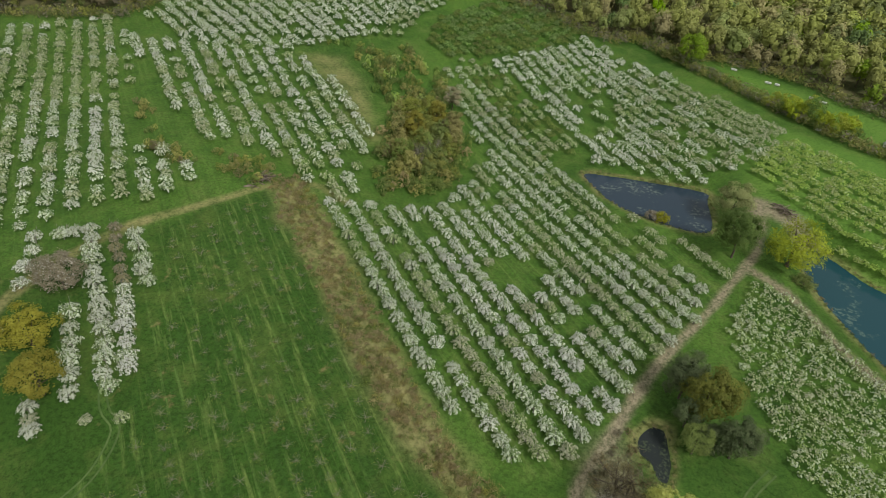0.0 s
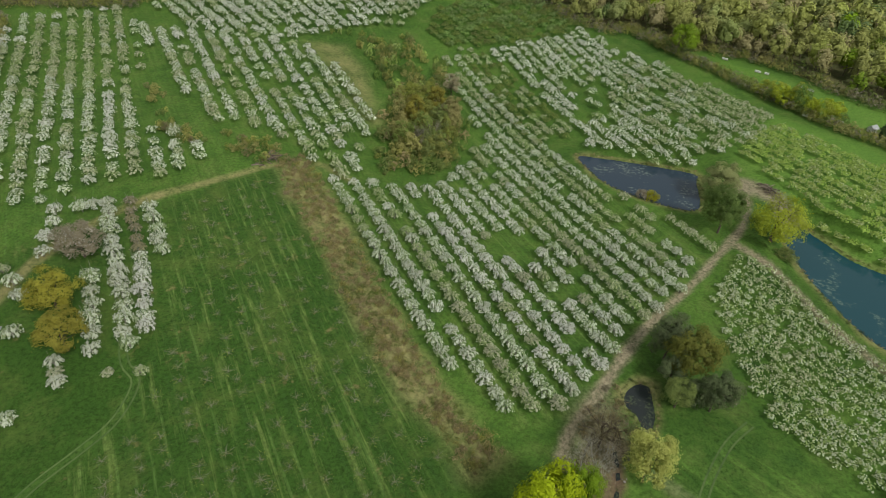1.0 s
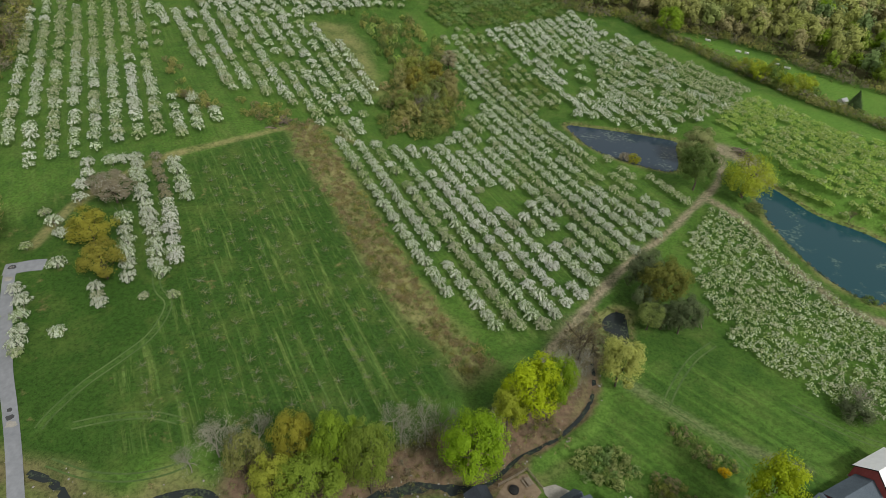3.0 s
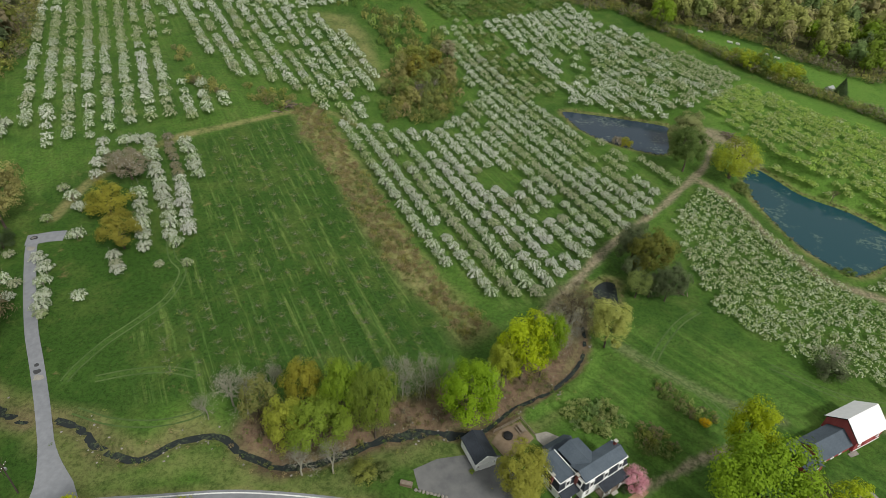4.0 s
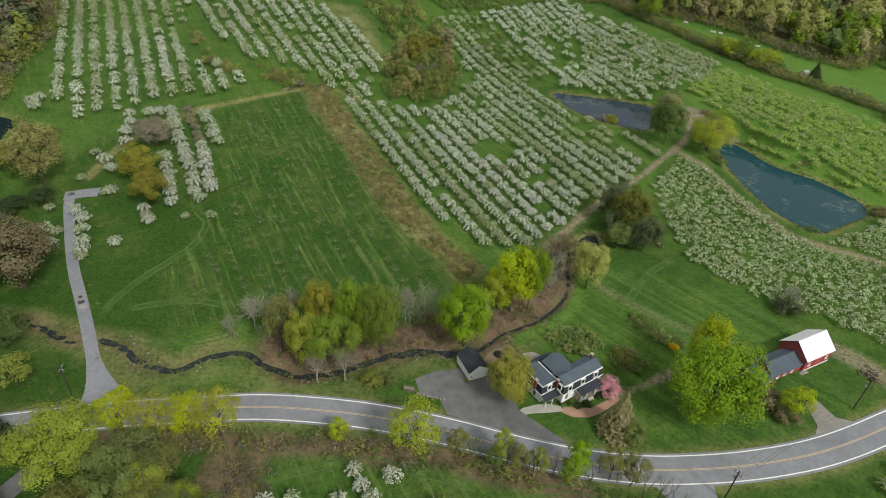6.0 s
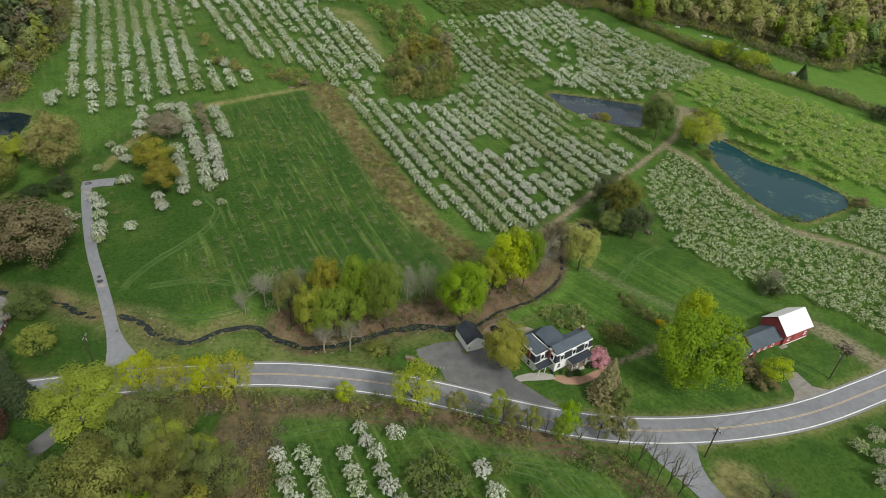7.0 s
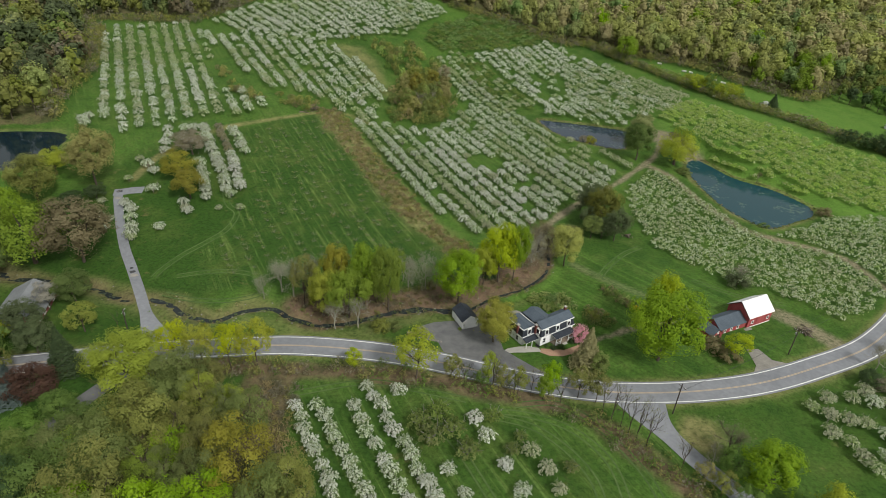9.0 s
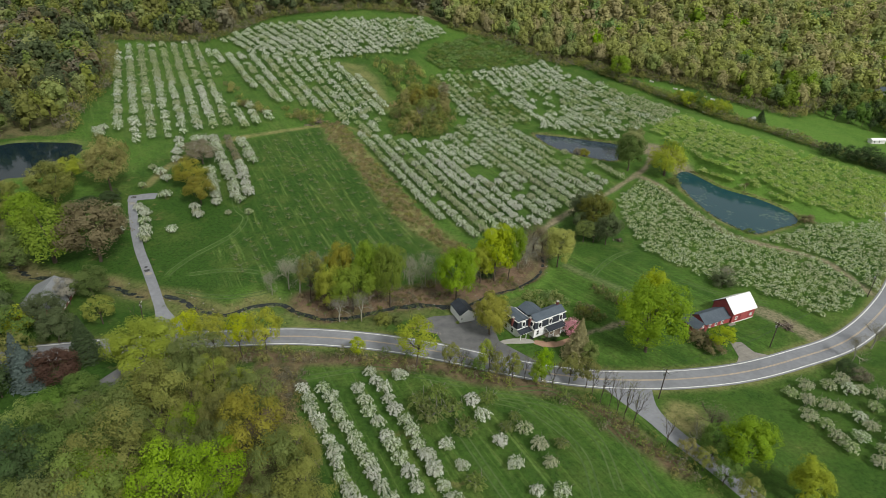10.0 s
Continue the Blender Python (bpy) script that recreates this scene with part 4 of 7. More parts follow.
def tree(kind, leaf, x, y, tall, wide, label, category="tree", group="", name="tree", variant=None, bark=None, lean=(0, 0)):
    """One tree: its trunk with limbs, and its crown. tall and wide in metres."""
    variant = int(rng.integers(3)) if variant is None else variant
    key = (kind, leaf, variant, bark)
    if key not in CROWNS:
        v, f, tone, (tv, tf) = shape_of(kind, variant)
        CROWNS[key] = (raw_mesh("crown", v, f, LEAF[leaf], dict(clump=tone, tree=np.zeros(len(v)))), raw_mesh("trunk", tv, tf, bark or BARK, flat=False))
    crown, trunk = CROWNS[key]
    v = shape_of(kind, variant)[0]
    k = wide / (2 * np.percentile(np.hypot(v[:, 0], v[:, 1]), 96))
    tall = tall / np.percentile(v[:, 2], 99.5)
    m = pose(x, y, spot(x, y, -0.05), lean[0], lean[1], float(rng.uniform(0, 360))) @ Matrix.Diagonal((k, k, tall, 1))
    ob = thing(name, m, label, category, group)
    for part_name, me in (("trunk", trunk), ("crown", crown)):
        new(part_name, me).parent = ob
    return ob


MAPLE = "broad maple in bright fresh spring leaf"
# the brook-side group
for kind, leaf, x, y, tall, wide, label in (
        ("dense", "maple", 10.1, 37, 18.5, 13.5, MAPLE + " beside the brook"), ("dense", "maple", -9.3, 31.5, 20.5, 9.5, MAPLE + " above the brook"),
        ("dense", "maple", -16.2, 32.6, 20, 9.5, "tall green budding maple above the brook"), ("dense", "maple", -19.4, 26.6, 15, 13, MAPLE + " above the dark brook"),
        ("fine", "gold", -24.3, 33.4, 19, 8.5, "golden-brown budding tree above the brook"), ("fine", "yellow", -26.5, 26.2, 15, 8.5, "olive-yellow budding tree by the brook"),
        ("fine", "yellow", 21.8, 52, 20.5, 12.5, "golden-green tree at the brook's bend"), ("dense", "maple", 26.4, 53.6, 19.5, 8.5, "bright green tree at the brook's bend"),
        ("fine", "yellow", 17.2, 49.5, 14, 9, "yellow-green tree at the brook's bend"), ("airy", "olive", -32.3, 29.5, 17, 8, "thin olive-leaved tree on the brook bank"),
        ("dense", "butter", 20.3, 21.4, 12.5, 11.5, "golden-green tree between garage and house"), ("dense", "maple", 64.1, 21.5, 21.5, 20, "large spreading maple in full fresh leaf on the lawn"),
        ("fine", "yellow", 66.6, 34, 20, 11, "yellow-green maple behind the large lawn tree")):
    tree(kind, leaf, x, y, tall, wide, label, variant=None)
# along the road
for x, y, tall, wide in ((-57.5, 3.0, 13.5, 9), (-50, 2.4, 13, 8), (-43.5, 2.8, 13.5, 8.5), (-37, 3.2, 14.5, 9.5)):
    tree("stem", "butter", x, y, tall, wide, "slender yellow-green budding tree on the road bank", group="trees along the road", bark=BARK)
tree("stem", "yellow", 1.5, 4.0, 14, 11.5, "yellow-green budding roadside tree with a dark trunk", group="trees along the road")
tree("dense", "lime", -63.7, -5.2, 15.5, 17, "broad light yellow-green roadside tree", group="trees along the road", variant=2)
for x, y, tall, wide, kind, leaf in ((17.5, 3.2, 5, 4, "airy", "green"), (22, 2.6, 8, 4.5, "airy", "olive"), (26, 2.2, 8.5, 4.5, "airy", "olive"), (32, 1.4, 8, 4.5, "tall", "maple"),
                                     (40.4, 3.0, 9, 6, "airy", "olive"), (44.5, 2.2, 9, 6, "airy", "olive"), (19, 4.4, 10, 5, "airy", "lime"), (33.4, 2.8, 10.5, 5.5, "airy", "maple"), (-14, 6.0, 6, 5, "airy", "yellow"), (10, 5.2, 7, 5, "airy", "olive")):
    tree(kind, leaf, x, y, tall, wide, "young budding tree on the road bank", group="trees along the road")
for x, y, tall, wide in ((29, 1.6, 8, 4), (36, 0.2, 8.5, 4.5), (45, -2.6, 10, 5), (47, -4.2, 10.5, 5), (49, -5.4, 10, 5.5), (50.5, -7, 10.5, 5.5), (52, -8.6, 10, 6), (54, -10, 9.5, 6), (60, -15.5, 7.5, 6),
                         (20, 2.4, 9, 4), (25, 1.6, 8, 4), (13, 3, 7, 4)):
    tree("pole", "olive", x, y, tall * 1.25, wide * 1.1, "slender leafless dark tree on the road bank", group="bare trees on the bank", bark=BARK)
# round the house
tree("bush", "pink", 43.6, 26.4, 5.0, 6.2, "pink flowering cherry beside the house", "cherry tree", name="cherry_tree", variant=0)
tree("cone", "russet", 43.8, 15.2, 12.5, 8, "dull russet-brown spruce beside the road", "spruce", name="spruce", variant=0)
tree("tall", "scrub", 46.5, 13.0, 6.5, 6, "dull olive yew beside the spruce", "yew", name="yew", variant=1)
tree("airy", "yellow", 86, 26.5, 8, 8.5, "yellow-green thin tree in front of the barn")
tree("bush", "bronze", 81, 29, 4, 8, "brown leafless thicket by the barn", "shrub", name="shrub")
tree("bush", "bronze", 84, 25, 3.5, 7, "brown leafless thicket by the barn", "shrub", name="shrub")
tree("bush", "murk", 99.8, 64.6, 5.5, 8.5, "dark grey-green spreading shrub behind the barn", "shrub", name="shrub", variant=0)
tree("bare", "grey", 102, 68, 6, 9, "grey leafless spreading shrub behind the barn", name="tree", bark=TWIGS, variant=1)
# by the small pool and the track
tree("bare", "bronze", 35.5, 74, 12, 12, "brown leafless tree by the small pool", bark=BARK, variant=1)
tree("bare", "bronze", 39, 76, 11, 10, "brown leafless tree by the small pool", bark=BARK, variant=2)
tree("bare", "bronze", 32, 71, 10, 9, "brown leafless tree by the small pool", bark=BARK, variant=0)
tree("fine", "primrose", 43.8, 66.4, 15, 11, "pale yellow-green budding tree by the small pool")
tree("fine", "murk", 56.5, 104, 14, 12, "dark grey-green tree beside the farm track", variant=0)
tree("fine", "umber", 60, 97.5, 17, 13.5, "dark golden-olive budding tree beside the farm track", variant=1)
tree("fine", "murk", 55.5, 95.5, 9, 8, "dull olive budding tree beside the farm track")
tree("round", "scrub", 55.5, 88, 8.5, 8, "dull green leafing tree by the small pool")
tree("fine", "murk", 64, 88, 13, 10, "dark grey-green tree on the lawn's edge")
tree("round", "murk", 59.5, 89, 8, 8, "dull green tree on the lawn's edge")
# ponds
tree("willow", "yellow", 103.4, 161.5, 16.5, 18, "yellow-green weeping willow on the pond dam", "willow", name="willow", variant=0)
tree("dense", "green", 86.6, 163.5, 17, 14.5, "tall dense dark green tree on the pond bank")
tree("bush", "scrub", 106.5, 154.5, 3.5, 8, "green scrub under the willow", "shrub", name="shrub")
tree("fine", "hazed_olive", 92.5, 186, 14, 14, "pale olive-green tree on the pond bank")
tree("bush", "gold", 68.2, 182, 4.5, 5.5, "pale yellow shrub on the pond bank", "shrub", name="shrub")
tree("bush", "blush", 64.8, 183.4, 4, 5, "pale greyish shrub on the pond bank", "shrub", name="shrub")
tree("bush", "bronze", 154.5, 124, 3.5, 7.5, "rusty brown dry shrub on the pond bank", "shrub", name="shrub")
tree("bush", "green", 125.4, 109.3, 1.8, 5, "low green bush at the pond's end", "shrub", name="shrub")
tree("bare", "bronze", 138.6, 153, 5.5, 5, "small leafless brown tree on the pond bank", bark=BARK, variant=0)
# the little orchard by the lane
tree("round", "gold", -96.5, 94, 11, 13, "round golden-green tree beside blossoming rows", variant=0)
tree("round", "gold", -87.5, 82.5, 11, 12, "round golden-yellow tree beside blossoming rows", variant=1)
tree("round", "blush", -99, 112, 9.5, 13, "fading pinkish-brown blossom tree", variant=2)
# lane side
for kind, leaf, x, y, tall, wide, label in (
        ("fine", "tan", -123.8, 86.5, 22, 17, "large beige-olive budding tree by the wood pond"), ("fine", "olive", -138, 74, 18, 16, "olive-beige budding tree by the wood pond"),
        ("round", "yellow", -141.5, 91, 10, 12, "yellow-green budding tree by the wood pond"), ("round", "dark", -119.8, 79, 5, 8, "dark green shrub tree by the lane end"),
        ("round", "dark", -126, 74, 4.5, 9, "dark green shrub tree by the lane end"), ("round", "scrub", -131, 71, 4, 8, "dull green shrub tree by the lane end"),
        ("willow", "maple", -119, 42.5, 20, 19, "tall yellow-green weeping tree by the lane"), ("fine", "bronze", -105, 44.5, 21, 22, "large brown-olive budding tree beside the lane"),
        ("round", "maple", -136, 56, 16, 14, "green leafing tree by the brook"), ("round", "olive", -150, 66, 13, 13, "olive budding tree by the brook"),
        ("round", "green", -128, 38, 13, 13, "green leafing tree by the brook"),
        ("airy", "olive", -87, 14, 9, 9, "thin olive-green lawn tree"), ("pole", "olive", -78.9, 15.8, 6, 3, "small bare lawn tree"),
        ("cone", "dark", -82.5, -1, 13, 8, "dark spruce by the road"), ("cone", "blue", -90, -12, 12, 8, "silver-blue spruce by the road"), ("cone", "blue", -95, -8, 12, 8, "silver-blue spruce by the road"),
        ("fine", "red", -83, -11, 10, 11, "dark red-leaved maple by the road"), ("round", "yellow", -106, 6, 9, 10, "yellow-green tree beside the brick house"),
        ("round", "green", -122, 18, 12, 13, "green tree beside the brick house"), ("round", "dark", -104, -12, 12, 12, "dark green tree in the yard"),
        ("round", "dark", -112, -4, 13, 12, "dark green tree in the yard"), ("round", "green", -98, -26, 12, 12, "green leafing tree below the road"), ("fine", "murk", -101, 11, 11, 11, "dark green yard tree beside the brick house"), ("fine", "murk", -93.5, 4.5, 10, 10, "dark green yard tree by the road"),
        ("fine", "green", -97, 26.5, 10, 11, "thin green tree beside the brook"), ("fine", "murk", -112, 8, 12, 12, "dark green tree beside the brick house"), ("airy", "twig", -101.5, 22, 9, 7, "pale half-bare tree beside the brick house")):
    tree(kind, leaf, x, y, tall, wide, label)
# the side road
tree("fine", "maple", 75.5, -19.5, 14, 11.5, "bright green tree beside the side road")
for x, y, tall, wide, tint in ((66.5, -21.5, 6.5, 5.5, "olive"), (69.8, -25, 7, 6, "green"), (72.5, -29.5, 7.5, 6, "olive"), (63.5, -18.5, 5.5, 4.5, "tan")):
    tree("airy", tint, x, y, tall, wide, "thin budding tree on the side road's bank", group="bare trees on the bank")
tree("airy", "green", 70, -16.8, 9, 7, "thin green tree beside the side road")
tree("fine", "yellow", 85.5, -27, 11, 9, "bright yellow-green tree beside the side road")
tree("bare", "grey", 71.5, -10, 9, 9, "thin grey-green tree beside the side road")
tree("bare", "grey", 67.5, -13, 6, 6, "leafless grey tree beside the side road", bark=TWIGS)
tree("round", "dark", 118, 20, 4.5, 6, "dark green shrub beside the road")
tree("bare", "grey", 124, 27, 8, 8, "leafless grey roadside tree", bark=TWIGS)
tree("bare", "grey", 133, 34, 9, 9, "leafless grey roadside tree", bark=TWIGS)
tree("bush", "grey", 121, 18, 4, 6, "grey-green leafless thicket beside the road", "shrub", name="shrub")
tree("cone", "dark", 175.2, 237.9, 9, 8, "dark conical evergreen beside a small shed", "evergreen", name="evergreen")
tree("round", "maple", 108, 318, 17, 15, "bright light-green tree at the wood's edge")

# -- the orchard --
DIRECTION = -58.5


def rows_in(poly, angle, between, step, jitter=0.35, gap=0.06, phase=0.0, margin=0.0, seed=1):
    """Places of trees in straight rows inside an outline: x, y and the row's number."""
    r = np.random.default_rng(seed)
    p = np.asarray(poly, float)
    c, s = math.cos(radians(angle)), math.sin(radians(angle))
    along, across = p @ (c, s), p @ (-s, c)
    out = []
    k = 0
    for q in np.arange(across.min() + phase, across.max(), between):
        a = np.arange(along.min() + r.uniform(0, step), along.max(), step)
        a = a + r.normal(size=len(a)) * jitter
        b = q + r.normal(size=len(a)) * jitter * 0.6
        x, y = a * c - b * s, a * s + b * c
        keep = inside(x, y, poly) & (r.uniform(size=len(a)) > gap)
        out += [(u, w, k) for u, w in zip(x[keep], y[keep])]
        k += 1
    return out


APPLE = [apple_shape(np.random.default_rng(30 + k), 560, 0.19) for k in range(9)]
APPLE_FAR = [apple_shape(np.random.default_rng(50 + k), 140, 0.315) for k in range(6)]
APPLE_LOW = [apple_shape(np.random.default_rng(55 + k), 44, 0.46, 6) for k in range(6)]
SAPLING = [apple_shape(np.random.default_rng(70 + k), 70, 0.10, 8) for k in range(4)]
APPLE_MID = [apple_shape(np.random.default_rng(60 + k), 300, 0.235) for k in range(5)]
APPLE_MESH = {}


def apple_tree(x, y, size, leaf, label, group, row=None):
    k = int(rng.integers(len(APPLE)))
    if (k, leaf) not in APPLE_MESH:
        v, f, tone, (tv, tf) = APPLE[k]
        APPLE_MESH[k, leaf] = (raw_mesh("trunk", tv, tf, BARK_GREY), raw_mesh("crown", v, f, LEAF[leaf], dict(clump=tone, tree=np.zeros(len(v)))))
    ob = thing("apple_tree", pose(x, y, spot(x, y), 0, 0, (row or 0) + 180 * int(rng.integers(2))) @ Matrix.Diagonal((size * (LONG if row else 1), size * (NARROW if row else 1), size * float(rng.uniform(0.85, 1.1)), 1)), label, "apple tree", group)
    for name, me in zip(("trunk", "crown"), APPLE_MESH[k, leaf]):
        new(name, me).parent = ob


BLOOM = {"white": "apple tree in full white blossom", "pale": "apple tree in pale blossom among green leaves", "thin": "apple tree leafing green with thin blossom"}
clearing = [(10, 150), (22, 152), (26, 142), (18, 134), (9, 140)]
upper_rows = {}
for x, y, k in rows_in(BLOCK_MAIN, DIRECTION, 5.95, 4.4, 0.2, 0.02, 2.6, seed=3):
    bank = inside(x, y, [(45, 195), (49, 181), (55, 171), (60, 161), (69, 152), (76.5, 144), (90, 158), (62, 182)])
    if inside(x, y, clearing) or bank and rng.uniform() < 0.35 or rng.uniform() < 0.02:
        continue
    leaf = ("pale", "pale", "thin", "pale", "white", "white", "white", "pale", "white", "pale", "thin", "pale")[k % 12]
    if bank:
        leaf = "thin"
    elif rng.uniform() < 0.2:
        leaf = ("white", "pale", "thin")[int(rng.integers(3))]
    if y < 150:
        apple_tree(x, y, float(rng.uniform(0.97, 1.15)), leaf, BLOOM[leaf], "orchard rows below the hill thicket", DIRECTION)
    else:
        upper_rows.setdefault(leaf, []).append((x, y, float(rng.uniform(0.97, 1.15)), float(rng.uniform(0.85, 1.1))))
for x, y in ((98.1, 8.3), (103.5, 11.8), (109.9, 12.8), (114.7, 15.8), (101.1, 5.3), (105.5, 4.7), (109, 4), (98.7, -0.4), (101.9, -2.7), (102.5, -6.9), (103.8, -10), (114.6, 11.6), (112, 1.2), (113.1, -1.8), (108.4, -6.1), (122.1, 10.5),
             (118.3, 5.7), (108.6, -13.7), (118, 12), (116, -6), (112, -10), (121, 1), (125, 5), (119, -4)):
    leaf = ("thin", "pale", "thin")[int(rng.integers(3))]
    apple_tree(x, y, float(rng.uniform(0.88, 1.1)), leaf, BLOOM[leaf], "apple trees below the bend")
for x0, y0, x1, y1 in ((-24, -10, -5, -42), (-19.3, -9, 1, -40.5), (-13.6, -5.5, 8.5, -39.5), (-9.4, -1.5, 5, -25), (6.6, -28, 13.5, -39)):
    n = int(math.hypot(x1 - x0, y1 - y0) / 3.7)
    for k in range(n + 3):
        if rng.uniform() < 0.94:
            leaf = "white" if rng.uniform() < 0.3 else "pale"
            apple_tree(x0 + (x1 - x0) * k / n + float(rng.normal()) * 0.25, y0 + (y1 - y0) * k / n + float(rng.normal()) * 0.25, float(rng.uniform(0.82, 1.02)), leaf, BLOOM[leaf], "orchard rows beside the road bank", math.degrees(math.atan2(y1 - y0, x1 - x0)))
for x, y, s, leaf in ((-2, -2.4, 0.9, "white"), (16, -9, 0.9, "white"), (18.6, -14, 0.9, "white"), (22.6, -21.5, 0.8, "white"), (25.5, -27.5, 0.8, "pale"), (11, -24, 0.8, "white"), (14.5, -29.5, 0.7, "pale"), (34.5, -33.5, 0.8, "pale"),
                      (29.5, -34, 0.7, "white"), (4, -12, 1.25, "scrub"), (8, -9, 1.2, "scrub"), (11.2, -13.4, 1.25, "scrub"), (6.8, -16.3, 1.3, "scrub"), (14.6, -19, 1.2, "scrub"), (20, -8, 1.0, "scrub"), (17.5, -34, 1.0, "scrub"), (24, -17, 0.8, "scrub"),
                      (28, -17, 0.9, "thin"), (31, -21, 0.9, "thin"), (26, -13, 0.7, "scrub"), (36, -20, 0.8, "scrub"), (33, -26, 0.7, "thin")):
    apple_tree(x, y, s * 1.12, leaf, BLOOM.get(leaf, "low green unpruned apple bush in the grass"), "scattered apple trees by the bank")
for x0, y0, x1, y1, leaf in ((-114, 127, -109.5, 111, "white"), (-108.5, 129, -102.5, 132.5, "pale"), (-100, 128, -74, 84.5, "pale"), (-96.6, 134.4, -85.6, 115.5, "blush"), (-84, 112, -71.5, 90, "white"),
                             (-90, 132, -79, 116, "pale"), (-92, 103, -81.5, 82, "pale")):
    n = max(2, int(math.hypot(x1 - x0, y1 - y0) / 4.2))
    for k in range(n + 1):
        apple_tree(x0 + (x1 - x0) * k / n + float(rng.normal()) * 0.3, y0 + (y1 - y0) * k / n + float(rng.normal()) * 0.3, float(rng.uniform(1.1, 1.32)) * (0.8 if leaf == "blush" else 1.0),
                   leaf, "old apple tree in dense pinkish-white blossom" if leaf != "blush" else "old apple tree with brown faded blossom", "old orchard beside the lane", math.degrees(math.atan2(y1 - y0, x1 - x0)))
for x, y, s in ((-111, 100, 1.2), (-106.5, 95.5, 1.1), (-113.5, 90, 0.9), (-102, 84.5, 1.15), (-115.8, 75.5, 0.8), (-75.3, 77, 0.7), (-68, 78, 0.85), (-90, 63.3, 1.0), (-116, 103.5, 0.9), (-112, 66.5, 1.1), (-107.5, 61, 1.0), (-108, 65.5, 0.9),
                (-107.5, 75, 1.05), (-103.5, 71.5, 1.15), (-101.5, 67, 1.15), (-99, 62.6, 1.1), (-97.5, 59, 1.1), (-96, 56.5, 0.9), (-88, 78, 1.0), (-84.5, 73, 1.05), (-86.5, 75.5, 0.9), (-154, 131, 1.2), (-151, 128, 1.2), (-152.5, 134, 1.1)):
    apple_tree(x, y, s, "pale" if s > 0.95 else "thin", "single white-blossoming apple tree in the grass", "scattered apple trees")

for leaf, spots in upper_rows.items():
    joined("orchard_rows", [a[:3] for a in APPLE_MID], spots, LEAF[leaf], "straight rows of blossoming apple trees above the clearing", "orchard rows", DIRECTION)

SAPLING_MESH = [(raw_mesh("trunk", tv * np.array((1, 1, 0.9)), tf, TWIG_OLIVE), raw_mesh("crown", v, f, LEAF["olive"], dict(clump=tone, tree=np.zeros(len(v))))) for v, f, tone, (tv, tf) in SAPLING]
for x, y, k in rows_in(FIELD, DIRECTION, 5.6, 4.3, 0.8, 0.14, 3.0, seed=11):
    if away(np.array([x]), np.array([y]), np.array(FIELD), True)[0] < 4:
        continue
    s = float(rng.uniform(0.7, 1.0))
    ob = thing("young_apple_tree", pose(x, y, spot(x, y), 0, 0, float(rng.uniform(0, 360))) @ Matrix.Diagonal((s, s, s * 0.34, 1)), "small bare-branched apple tree in mown grass", "young tree", "cut-back orchard rows")
    for name, me in zip(("trunk", "crown"), SAPLING_MESH[int(rng.integers(4))]):
        new(name, me).parent = ob

